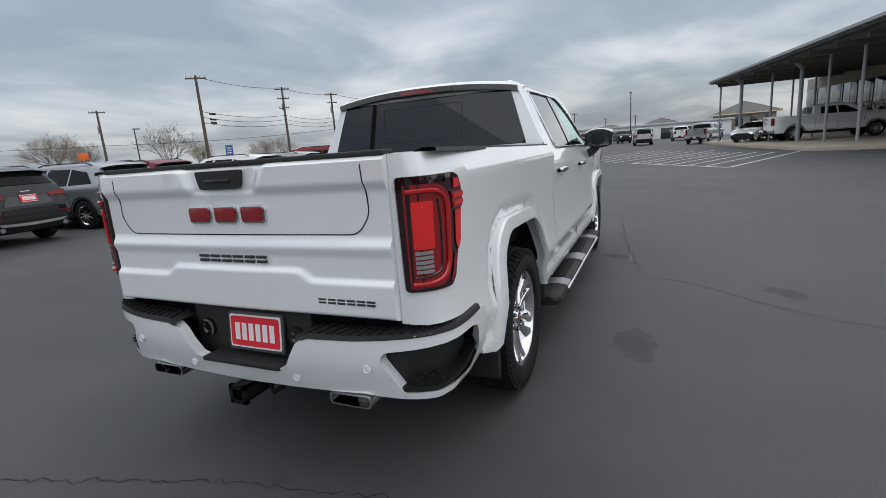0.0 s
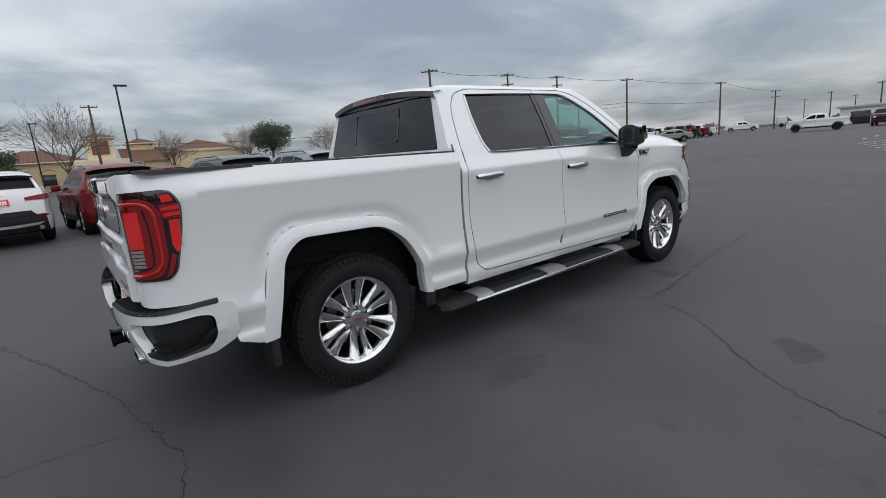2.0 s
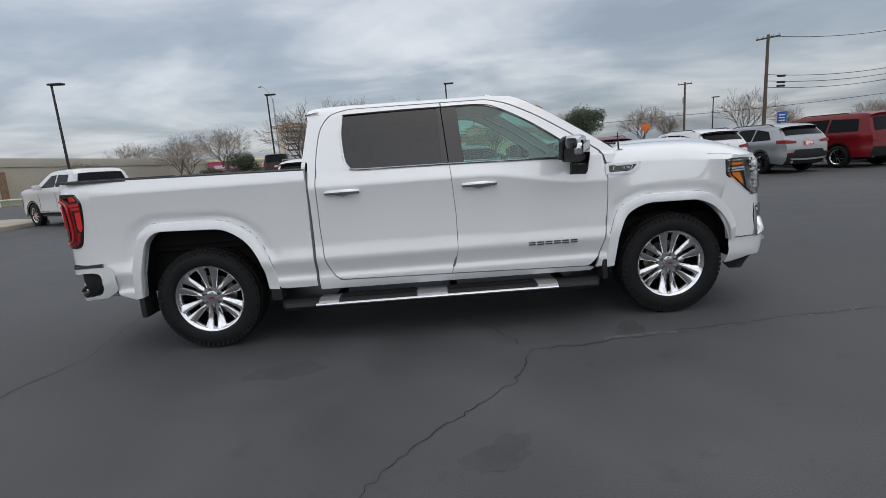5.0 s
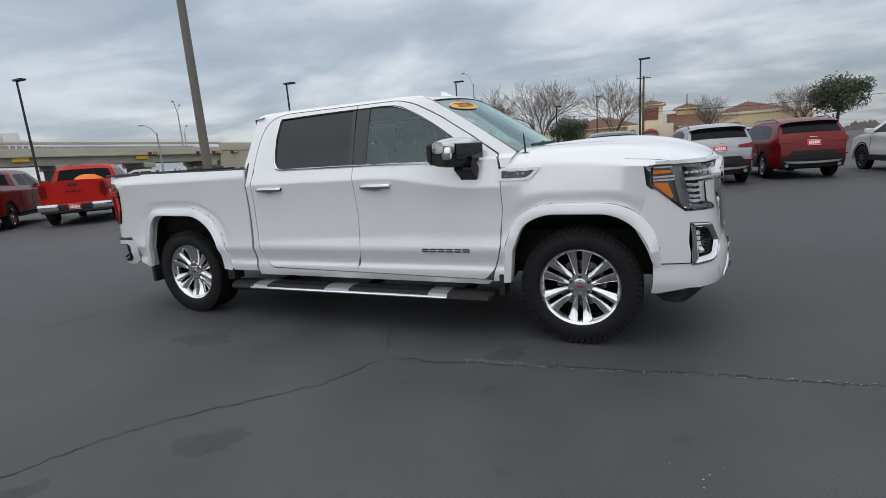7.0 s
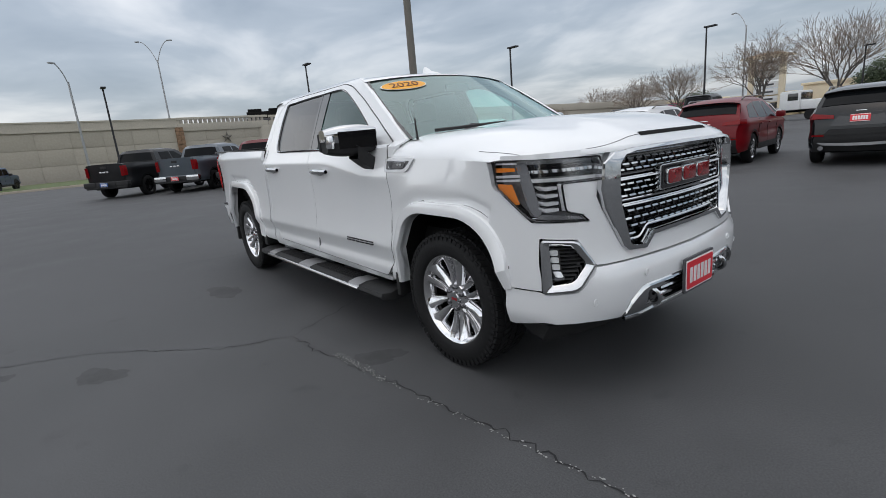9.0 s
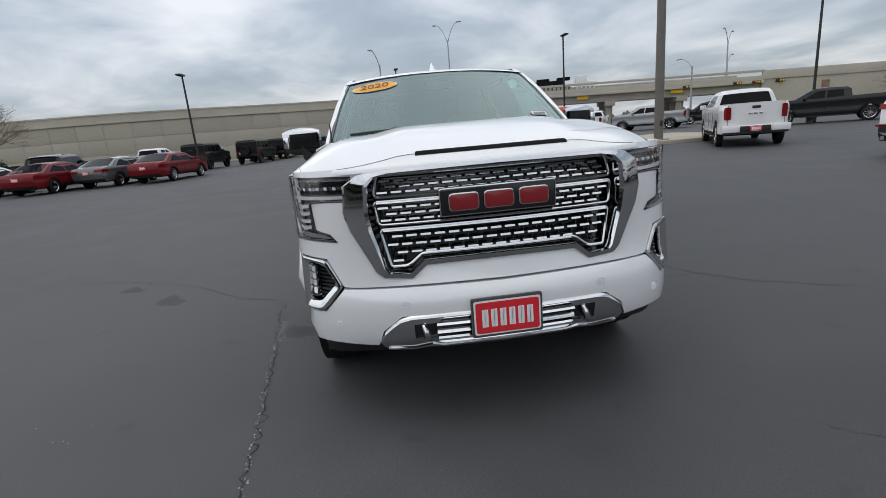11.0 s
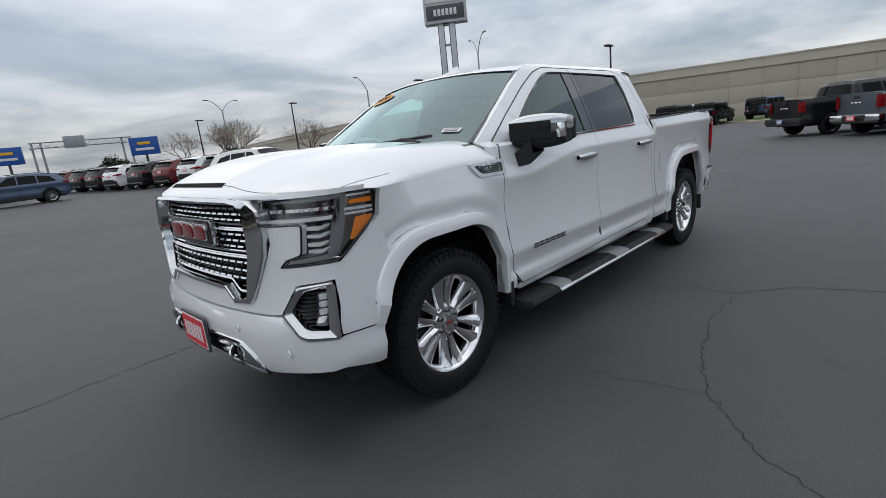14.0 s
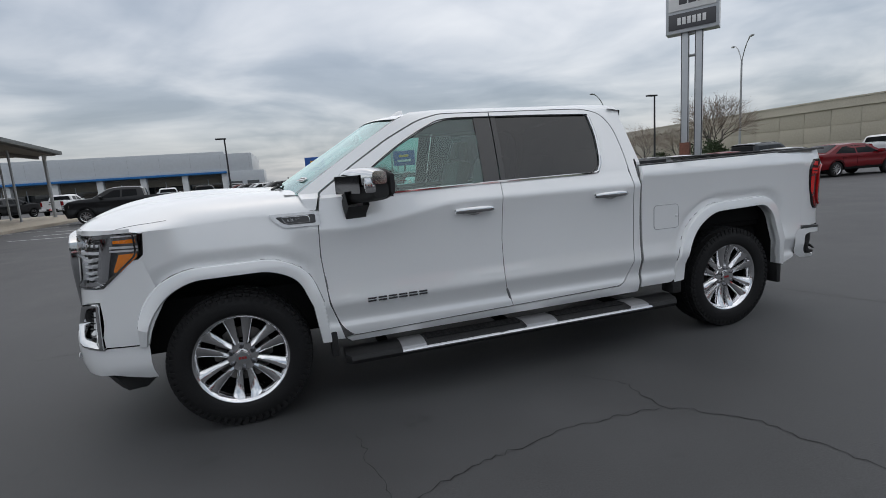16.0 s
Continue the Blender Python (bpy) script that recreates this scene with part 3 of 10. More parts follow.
# pale grit left along the long crack, flake by flake
rng = random.Random(12)
bm = bmesh.new()
for k in range(330):
    u = rng.random()
    if u < 0.6:
        x = rng.uniform(1.16, 1.72)
        y = -1.425 + 0.07 * (x - 1.16) + rng.gauss(0, 0.014)
    elif u < 0.975:
        x = rng.uniform(1.72, 3.5)
        y = -1.40 + 0.125 * (x - 1.72) + rng.gauss(0, 0.012)
    else:
        x, y = rng.gauss(2.55, 0.12), rng.gauss(-2.25, 0.10)
    r = rng.uniform(0.002, 0.006)
    t = rng.uniform(0, 6.28)
    q = [(x + r * rng.uniform(0.6, 1.5) * math.cos(t + a), y + r * rng.uniform(0.5, 1.2) * math.sin(t + a), 0.0030) for a in (0, 1.3, 2.7, 3.9, 5.2)]
    bm.faces.new([bm.verts.new(p) for p in q])
for f in bm.faces:
    f.normal_update()
    if f.normal.z < 0:
        f.normal_flip()
tagged(part("pale_grit", bm, M["chalk"], ground, double=True), "pale grit along the crack", kind="stuff")

# ---------------------------------------------------------------- wall, bridge, buildings


def plan_frame(a, b, drop=0.0, z=0.0):
    """A frame with x along a to b, y out towards the lot, and z sinking by drop per metre."""
    d = (Vector(b) - Vector(a)).normalized()
    return Matrix(((d.x, d.y, 0, a[0]), (d.y, -d.x, 0, a[1]), (-drop, 0, 1, z), (0, 0, 0, 1)))


def baluster_rail(parent, m, x0, x1, z):
    """A concrete railing: base, square balusters and a top rail."""
    for name, za, zb in (("rail_base", -0.3, 0.64), ("rail_top", 1.08, 1.38)):
        bm = bmesh.new()
        box(bm, (x0, -0.15, z + za), (x1, 0.22, z + zb), 0.04)
        part(name, bm, M["copewall"], parent).matrix_basis = m
    bm = bmesh.new()
    box(bm, (-0.18, -0.12, z + 0.62), (0.18, 0.18, z + 1.10), 0.02)
    first = part("baluster", bm, M["concrete"], parent)
    first.matrix_basis = m @ Matrix.Translation((x0 + 0.5, 0, 0))
    for k in range(1, int((x1 - x0 - 0.5) / 0.58)):
        o = new("baluster", first.data)
        o.parent = parent
        o.matrix_basis = m @ Matrix.Translation((x0 + 0.5 + 0.58 * k, 0, 0))


def concrete_wall():
    line = [(-65.5, 22.0), (-64.2, 8.0), (-62.2, -10.0), (-58.6, -30.0), (-57.2, -48.0), (-57.6, -72.0), (-61.0, -105.0), (-70.0, -160.0), (-90.0, -240.0)]
    high = [6.4, 6.35, 6.45, 6.55, 6.4, 6.2, 5.8, 5.0, 3.6]
    W = tagged(new("wall_highway"), "long precast concrete retaining wall with parapet", "retaining wall", kind="structure")
    pts = [tuple(q) for q in spline([(*p, h) for p, h in zip(line, high)], 6)]

    def strip(off0, off1, z0, z1, first=0):
        rows = []
        for k, (x, y, h) in enumerate(pts):
            if k < first:
                continue
            x1, y1 = pts[min(k + 1, len(pts) - 1)][:2]
            x0, y0 = pts[max(k - 1, 0)][:2]
            d = math.hypot(x1 - x0, y1 - y0)
            nx, ny = -(y1 - y0) / d, (x1 - x0) / d
            a, b = z0(h), z1(h)
            rows.append([(x + nx * off0, y + ny * off0, a), (x + nx * off1, y + ny * off1, a), (x + nx * off1, y + ny * off1, b), (x + nx * off0, y + ny * off0, b)])
        bm = bmesh.new()
        loft(bm, rows, close=True)
        bmesh.ops.recalc_face_normals(bm, faces=bm.faces[:])
        return bm

    part("wall_core", strip(-1.0, 0.0, lambda h: -0.5, lambda h: h - 1.08), M["panelwall"], W)
    part("cornice", strip(-1.0, 0.22, lambda h: h - 1.10, lambda h: h - 0.95), M["copewall"], W)
    part("parapet", strip(-0.4, 0.10, lambda h: h - 0.97, lambda h: h - 0.14, 5), M["copewall"], W)
    part("coping", strip(-0.45, 0.17, lambda h: h - 0.16, lambda h: h, 5), M["copewall"], W)
    baluster_rail(W, plan_frame((-64.42, 10.4, 0), (-65.5, 22.0, 0)), -0.1, 11.6, 5.02)
    # precast panels, each a slab with open joints
    rnd = random.Random(4)
    me = {}
    seg, run = 0, 0.0
    for k in range(len(pts) - 1):
        x0, y0, h0 = pts[k]
        x1, y1, h1 = pts[k + 1]
        d = math.hypot(x1 - x0, y1 - y0)
        if y0 < -75:
            break
        n = max(1, round(d / 3.4))
        a = math.degrees(math.atan2(y1 - y0, x1 - x0))
        for j in range(n):
            f = (j + 0.5) / n
            w = d / n
            for row in range(3):
                hh = (h0 - 1.13) / 3
                key = round(w, 2)
                if key not in me:
                    bm = bmesh.new()
                    box(bm, (-w / 2 + 0.015, 0.0, 0.015), (w / 2 - 0.015, 0.05, 1.63), 0.01)
                    o = part("panel", bm, M["panelwall"])
                    me[key] = o.data
                    bpy.data.objects.remove(o)
                o = new("panel", me[key])
                o.parent = W
                off = rnd.uniform(0.0, 0.02)
                cx, cy = x0 + (x1 - x0) * f, y0 + (y1 - y0) * f
                o.matrix_basis = pose(cx, cy, row * hh, 0, 0, a) @ Matrix.Diagonal((1, 1 + off * 6, hh / 1.65, 1))
    # rust stone pier and the star
    for y in (9.95,):
        bm = bmesh.new()
        rnd = random.Random(9)
        for r in range(10):
            split = rnd.uniform(0.32, 0.58)
            for a, b in ((0.0, split), (split, 0.92)):
                box(bm, (-64.5, y + a, r * 0.525), (-64.16 + rnd.uniform(0, 0.07), y + b - 0.015, r * 0.525 + 0.505), 0.03)
        part("stone_pier", bm, M["stone"], W, "rust coloured rough stone pier")
    star = [((0.75 if k % 2 == 0 else 0.30) * math.sin(radians(36 * k)), (0.75 if k % 2 == 0 else 0.30) * math.cos(radians(36 * k))) for k in range(10)]
    bm = bmesh.new()
    vs = [bm.verts.new((0.0, a, b)) for a, b in star]
    tip = bm.verts.new((0.28, 0, 0))
    for k in range(10):
        bm.faces.new([vs[k], vs[(k + 1) % 10], tip])
    bmesh.ops.recalc_face_normals(bm, faces=bm.faces[:])
    part("star", bm, M["brownpost"], W, "bronze five pointed star", angle=10).matrix_basis = pose(-64.6, 16.0, 3.7)


def overpass():
    O = tagged(new("overpass"), "concrete highway overpass with railing and round piers", "bridge", kind="structure")
    a, b = Vector((-65.5, 22.0, 0)), Vector((-52.0, 66.0, 0))
    Lg = 30.0
    frame_m = plan_frame(a, b, 0.045, -0.10)

    def slab(name, lo, hi, mat, bevel=0.05):
        bm = bmesh.new()
        box(bm, lo, hi, bevel)
        o = part(name, bm, mat, O)
        o.matrix_basis = frame_m
        return o

    slab("deck", (-9, -9.0, 4.72), (Lg, 0.35, 5.07), M["copewall"])
    for y in (-8.0, -5.5, -3.0, -0.6):
        slab("girder", (-0.5, y - 0.3, 3.72), (Lg, y + 0.3, 4.74), M["concrete"])
    slab("far_rail", (-1, -9.0, 5.45), (Lg, -8.7, 6.35), M["concrete"])
    baluster_rail(O, frame_m, 0.0, Lg, 5.07)
    slab("pilaster", (-1.2, -0.6, -0.4), (0.15, 0.5, 5.05), M["copewall"])
    for x in (1.4, 10.5, 20.0, 28.5):
        for y in (-7.5, -4.2, -1.0):
            bm = bmesh.new()
            tube(bm, [(x, y, -0.4), (x, y, 3.2)], 0.5, 16)
            part("pier", bm, M["concrete"], O).matrix_basis = frame_m
        slab("pier_cap", (x - 0.7, -8.6, 3.1), (x + 0.7, 0.1, 3.78), M["concrete"], 0.1)
    for x, w in ((6.0, 1.5), (18.5, 1.5)):
        slab("clearance_sign", (x, 0.0, 4.22), (x + w, 0.10, 4.66), M["signyellow"], 0.02)
    for x in (19.9, 26.2, 28.5, 31.4):
        bm = bmesh.new()
        box(bm, (x, 0.25, 4.75), (x + 1.05, 0.45, 5.10), 0.04)
        head = part("signal_head", bm, M["blackpost"], O, "black horizontal traffic signal")
        head.matrix_basis = frame_m
        for k, m in enumerate(("cartail", "signyellow", "signyellow")):
            bm = bmesh.new()
            rings = lathe(bm, [(0.45, 0.13), (0.47, 0.10), (0.475, 0.03)], steps=12, centre=(x + 0.19 + 0.335 * k, 0, 4.925))
            disc(bm, rings[-1])
            part("signal_lens", bm, M[m], head)
    # far abutment and the wall that goes on
    slab("abutment", (Lg - 0.2, -9.0, -0.4), (Lg + 60, 0.1, 5.2), M["panelwall"])
    slab("abutment_rail", (Lg - 0.2, -0.2, 5.2), (Lg + 60, 0.25, 6.35), M["copewall"])
    slab("stone_strip", (Lg + 7, 0.08, 0), (Lg + 7.8, 0.3, 4.6), M["stone"])


def box_part(name, parent, lo, hi, mat, bevel=0.03, label=""):
    bm = bmesh.new()
    box(bm, lo, hi, bevel)
    return part(name, bm, mat, parent, label)


def hip_roof(parent, x0, x1, y0, y1, z, rise, over=0.5, mat="terracotta", ridge=None):
    """A hipped roof with ribbed tile courses."""
    x0, x1, y0, y1 = x0 - over, x1 + over, y0 - over, y1 + over
    inset = min(x1 - x0, y1 - y0) / 2
    bm = bmesh.new()
    a = [bm.verts.new(p) for p in ((x0, y0, z), (x1, y0, z), (x1, y1, z), (x0, y1, z))]
    if (x1 - x0) >= (y1 - y0):
        r = [bm.verts.new((x0 + inset, (y0 + y1) / 2, z + rise)), bm.verts.new((x1 - inset + 1e-3, (y0 + y1) / 2, z + rise))]
        faces = ((a[0], a[1], r[1], r[0]), (a[1], a[2], r[1]), (a[2], a[3], r[0], r[1]), (a[3], a[0], r[0]))
    else:
        r = [bm.verts.new(((x0 + x1) / 2, y0 + inset, z + rise)), bm.verts.new(((x0 + x1) / 2, y1 - inset + 1e-3, z + rise))]
        faces = ((a[0], a[1], r[0]), (a[1], a[2], r[1], r[0]), (a[2], a[3], r[1]), (a[3], a[0], r[0], r[1]))
    for f in faces:
        bm.faces.new(f)
    bm.faces.new(a[::-1])
    bmesh.ops.recalc_face_normals(bm, faces=bm.faces[:])
    o = part("roof", bm, M[mat], parent, angle=10)
    bm = bmesh.new()
    for k in range(int((x1 - x0) / 0.45)):
        x = x0 + 0.22 + 0.45 * k
        reach = min(inset, x - x0, x1 - x) if (x1 - x0) >= (y1 - y0) else min(inset, (x - x0), (x1 - x))
        if reach > 0.2:
            t = reach / inset
            tube(bm, [(x, y0, z + 0.02), (x, y0 + (y1 - y0) / 2 * t if (x1 - x0) >= (y1 - y0) else y0 + inset * t, z + rise * t + 0.02)], 0.09, 5)
    part("tile_course", bm, M[mat], parent)
    bm = bmesh.new()
    box(bm, (x0, y0, z - 0.18), (x1, y1, z - 0.01), 0.03)
    part("eave", bm, M["stuccopale"], parent)
    return o


def restaurant():
    R = thing("restaurant_building", "cream stucco restaurant with terracotta roofs and a tower", "building")
    y = 78.0
    # tower
    box_part("tower_wall", R, (1.35, y, 0), (4.55, y + 3.2, 6.7), M["stuccopale"])
    box_part("tower_stone", R, (1.95, y - 0.12, 4.4), (3.95, y + 0.05, 6.2), M["brickred"], label="red stone panel")
    hip_roof(R, 1.35, 4.55, y, y + 3.2, 6.7, 0.7, 0.45)
    box_part("porch_wall", R, (-0.4, y - 1.4, 0), (6.0, y + 1, 3.7), M["stuccopale"])
    for cx, w in ((2.9, 2.4), (-3.2, 2.0), (-6.0, 2.0)):
        bm = bmesh.new()
        rows = [[(cx + w / 2 * math.cos(t) , y - 1.45 - 0.9 * f, 2.1 + (w / 2 * 0.8) * math.sin(t) * (1 - 0.3 * f)) for t in np.linspace(0, math.pi, 9)] for f in (0, 1)]
        loft(bm, rows)
        part("awning", bm, M["awning"], R, "red canvas awning")
        box_part("window", R, (cx - w * 0.35, y - 1.50, 0.8), (cx + w * 0.35, y - 1.40, 2.2), M["windowdark"])
    # left wing with gable
    box_part("wing_wall", R, (-9.5, y + 1, 0), (0.6, y + 9, 3.9), M["stucco"])
    hip_roof(R, -9.5, 0.6, y + 1, y + 9, 3.9, 1.7, 0.6)
    # link with red roof
    box_part("link_wall", R, (5.2, y + 0.5, 0), (11.0, y + 8, 3.2), M["stucco"])
    bm = bmesh.new()
    loft(bm, [[(5.2, y - 0.1, 3.2), (11.4, y - 0.1, 3.2)], [(5.2, y + 3.6, 5.2), (11.4, y + 3.6, 5.2)]])
    part("link_roof", bm, M["terracotta"], R)
    # cupola
    box_part("cupola_wall", R, (6.6, y + 3, 4.0), (9.8, y + 6, 5.9), M["stucco"])
    hip_roof(R, 6.6, 9.8, y + 3, y + 6, 5.9, 0.7, 0.45)
    # hall
    box_part("hall_wall", R, (11.0, y - 1, 0), (23.0, y + 10, 4.3), M["stucco"])
    box_part("parapet", R, (10.8, y - 1.2, 4.1), (23.2, y + 10.2, 4.45), M["stuccopale"])
    hip_roof(R, 12.0, 20.4, y + 0, y + 9, 4.45, 1.6, 0.5)
    for x in (14.0, 16.2):
        box_part("window", R, (x, y - 1.06, 1.3), (x + 1.3, y - 0.96, 2.3), M["windowdark"])
    box_part("dish", R, (7.9, y + 4, 6.5), (8.2, y + 4.3, 8.0), M["greypost"])


def shopping_sign():
    S = thing("shopping_sign", "tall tan shopping sign with a hipped tile roof", "sign", at=(-23.5, 81, 0))
    for x in (-2.0, 2.0):
        box_part("post", S, (x - 0.35, -0.35, 0), (x + 0.35, 0.35, 8.6), M["stuccopale"])
    for k in range(6):
        box_part("sign_board", S, (-1.6, -0.15, 2.2 + 1.02 * k), (1.6, 0.15, 3.05 + 1.02 * k), M["signwhite"])
        box_part("bar", S, (-1.2, -0.17, 2.5 + 1.02 * k), (1.0, -0.14, 2.75 + 1.02 * k), M["signgrey"])
    hip_roof(S, -2.6, 2.6, -1.4, 1.4, 8.6, 0.55, 0.4, "tantile")


def far_shops():
    for x, y, w, d, h, mat, lab in ((-40.5, 92, 9, 8, 3.8, "signpink", "low shop with a pink front"), (-29.5, 90, 12, 9, 3.4, "stucco", "low orange brown shop"), (-14, 96, 18, 8, 4.5, "stuccopale", "pale low shop building")):
        B = thing("shop_building", lab, "building", "distant shops", at=(x, y, 0))
        box_part("wall", B, (-w / 2, 0, 0), (w / 2, d, h), M[mat])
        box_part("roof_edge", B, (-w / 2 - 0.3, -0.3, h), (w / 2 + 0.3, d, h + 0.35), M["stuccopale"])
        box_part("shopfront", B, (-w / 2 + 0.8, -0.05, 0.4), (w / 2 - 0.8, 0.1, 2.2), M["windowdark"])
        box_part("sign_bar", B, (-w / 4, -0.08, 2.5), (w / 4, 0.05, 3.1), M["signwhite"])


def showroom():
    S = thing("showroom_building", "silver clad showroom with a blue canopy band", "building")
    x0, x1, y = 5.0, 44.0, -75.0
    box_part("upper_wall", S, (6.6, y - 20, 3.9), (x1, y - 1.5, 6.6), M["silverclad"])
    box_part("parapet", S, (10.5, y - 19.6, 6.6), (x1, y - 2.0, 7.0), M["silverclad"])
    box_part("corner_block", S, (x0, y - 8, 0), (10.2, y, 3.9), M["silverclad"])
    for k, x in enumerate((5.8, 8.2)):
        box_part("window", S, (x, y - 0.05, 0.9), (x + 1.7, y + 0.06, 2.4), M["windowdark"])
    box_part("glass_front", S, (10.2, y - 3, 0), (x1, y - 2.8, 3.7), M["windowdark"])
    for k in range(12):
        x = 10.4 + 2.9 * k
        box_part("mullion", S, (x - 0.06, y - 2.82, 0), (x + 0.06, y - 2.7, 3.0), M["silverclad"])
    box_part("lintel", S, (10.2, y - 2.9, 2.3), (x1, y - 2.72, 3.7), M["tanwall"])
    for k in range(7):
        x = 10.6 + 5.4 * k
        box_part("column", S, (x - 0.4, y - 1.0, 0), (x + 0.4, y - 0.2, 3.7), M["signwhite"])
    box_part("blue_band", S, (10.2, y - 3.0, 3.65), (x1, y + 0.3, 3.95), M["blueband"], label="blue fascia band")
    box_part("silver_canopy", S, (10.2, y - 3.0, 3.95), (x1, y - 0.1, 4.25), M["silverclad"])
    for k in range(9):
        x = 7.0 + 4.1 * k
        box_part("cladding_joint", S, (x, y - 1.5, 4.3), (x + 0.03, y - 1.48, 6.6), M["greypost"])


def canopy():
    C = thing("canopy", "dark green roofed open canopy on steel posts", "canopy")
    z0 = 4.94
    # roof slab: corners in plan
    pts = [(14.2, -10.55), (43.7, -5.75), (47.0, -15.0), (42.0, -41.6), (18.2, -41.6)]
    bm = plate_bm([(x, y) for x, y in pts], 0.26, 0.04, "z")
    bm.transform(Matrix.Translation((0, 0, z0)))
    part("roof", bm, M["canopyroof"], C)
    bm = plate_bm([(14.6, -10.9), (43.3, -6.15), (46.5, -15.0), (41.6, -41.2), (18.5, -41.2)], 0.08, 0, "z")
    bm.transform(Matrix.Translation((0, 0, z0 - 0.085)))
    part("soffit", bm, M["canopyunder"], C)
    for k in range(11):
        x = 17.0 + 2.6 * k
        y = -10.1 + (x - 17.0) * 0.1627
        bm = bmesh.new()
        box(bm, (x - 0.08, -9 - (x - 14.2) * 7.2 if x < 18.6 else -41, z0 - 0.32), (x + 0.08, y - 0.4, z0 - 0.08))
        part("joist", bm, M["canopyunder"], C)
    for k, (x, y) in enumerate(((25.2, -10.5), (29.1, -10.2), (32.7, -9.75), (40.2, -7.6), (43.1, -6.5), (36.4, -8.9), (16.2, -14.0), (16.7, -21.0), (17.6, -28.0), (18.7, -34.8), (18.9, -40.2), (22.0, -40.8), (45.6, -12.0), (41.6, -12.6))):
        bm = bmesh.new()
        r = 0.12 if k in (2, 3, 10) else 0.07
        tube(bm, [(x, y, 0.16), (x, y, z0 - 0.05)], r, 10)
        if k in (2, 3, 10):
            tube(bm, [(x, y, z0 - 0.4), (x - 0.15, y + 0.25, z0 - 0.18), (x - 0.15, y + 0.45, z0)], r * 1.1, 10)
        part("post", bm, M["greypost"], C)
    bm = bmesh.new()
    loft(bm, [[(x + ox, y + oy, z0 + zz) for x, y in ((14.2, -10.55), (43.7, -5.75))] for ox, oy, zz in ((0, 0.05, 0.10), (-0.02, 0.16, 0.12), (-0.02, 0.16, 0.25), (0, 0.05, 0.27))])
    part("gutter", bm, M["greypost"], C)
    B = thing("office_building", "tan walled building with tall dark windows", "building", at=(20.97, -18.13, 0), turn=9.2)
    box_part("wall", B, (0, -12.0, 0.18), (28.0, 0, 4.84), M["tanwall"])
    for k in range(14):
        x = 0.6 + 1.95 * k
        box_part("window", B, (x, -0.1, 1.35), (x + 1.8, 0.05, 3.95), M["windowdark"])
    bm = plate_bm(rounded([(15.4, -45, 1), (48.0, -45, 1), (49.3, -5.4, 2.0), (30.9, -7.1, 1.0), (22.9, -8.2, 1.0), (21.8, -11.5, 1.5), (14.8, -21.5, 1.5), (14.5, -29.0, 1.0)], 6), 0.17, 0.04, "z")
    tagged(part("pavement_1", bm, M["kerb"]), "raised concrete pavement under the canopy", "pavement", kind="structure")


def far_ground_and_buildings():
    for x, y, w, d, h, rise, mat, lab in ((104, -16.5, 9, 9, 3.6, 2.2, "tanwall", "two storey tan building with hipped roof"), (118, -2.4, 6.5, 7, 3.0, 1.4, "tanwall", "distant tan building with hipped roof"), (122, 9, 9, 8, 2.6, 1.2, "stucco", "distant low building with hipped roof")):
        B = thing("distant_building", lab, "building", "distant buildings", at=(x, y, 0))
        box_part("wall", B, (-d / 2, -w / 2, 0), (d / 2, w / 2, h), M[mat])
        hip_roof(B, -d / 2, d / 2, -w / 2, w / 2, h, rise, 0.8, "canopyunder")
        for k in range(4):
            yy = -w / 2 + (k + 0.5) * w / 4
            box_part("window", B, (-d / 2 - 0.05, yy - 0.6, 1.4), (-d / 2 + 0.05, yy + 0.6, 3.0), M["windowdark"])
    B = thing("service_building", "long low white service building", "building", at=(98, 4, 0))
    box_part("wall", B, (0, -18, 0), (6, 14, 2.6), M["signwhite"])
    box_part("roof_edge", B, (-0.4, -18.4, 2.6), (6.4, 14.4, 2.95), M["silverclad"])
    for k in range(8):
        box_part("bay_door", B, (-0.06, -16.5 + 3.8 * k, 0), (0.05, -14.0 + 3.8 * k, 2.0), M["windowdark"])
    B = thing("box_truck", "white box truck parked far off", "truck", at=(131, 39.0, 0), turn=288)
    box_part("cargo_box", B, (-4.4, -1.25, 0.9), (2.2, 1.25, 4.0), M["whitevan"])
    box_part("cab", B, (2.3, -1.1, 0.6), (4.2, 1.1, 2.5), M["whitevan"], 0.2)
    for x in (-2.6, 3.2):
        for s in (1, -1):
            road_wheel(B, "x", x, s, 2.4, 0.48, True)
    # woods along the horizon
    rnd = random.Random(7)
    bm = bmesh.new()
    for k in range(520):
        a = rnd.uniform(0, 2 * math.pi)
        if radians(150) < a < radians(262) and rnd.random() < 0.85:
            continue
        d = rnd.uniform(190, 330)
        c = Vector((d * math.cos(a), d * math.sin(a), 0))
        h = rnd.uniform(1.6, 4.2)
        w = rnd.uniform(4, 12)
        side = Vector((-math.sin(a), math.cos(a), 0))
        n = 27
        low = [bm.verts.new(c + side * w * (j / (n - 1) - 0.5) * 1.2) for j in range(n)]
        hi = [bm.verts.new(c + side * w * (j / (n - 1) - 0.5) + Vector((0, 0, h * (0.15 + 0.85 * math.sin(math.pi * (j + 0.5) / n) ** 0.7) * rnd.uniform(0.55, 1.1)))) for j in range(n)]
        for j in range(n - 1):
            bm.faces.new([low[j], low[j + 1], hi[j + 1], hi[j]])
    tagged(part("backdrop", bm, M["fartrees"], double=True), "line of distant bare woodland on the horizon", "woodland", kind="structure")


concrete_wall()
overpass()
restaurant()
shopping_sign()
far_shops()
showroom()
canopy()

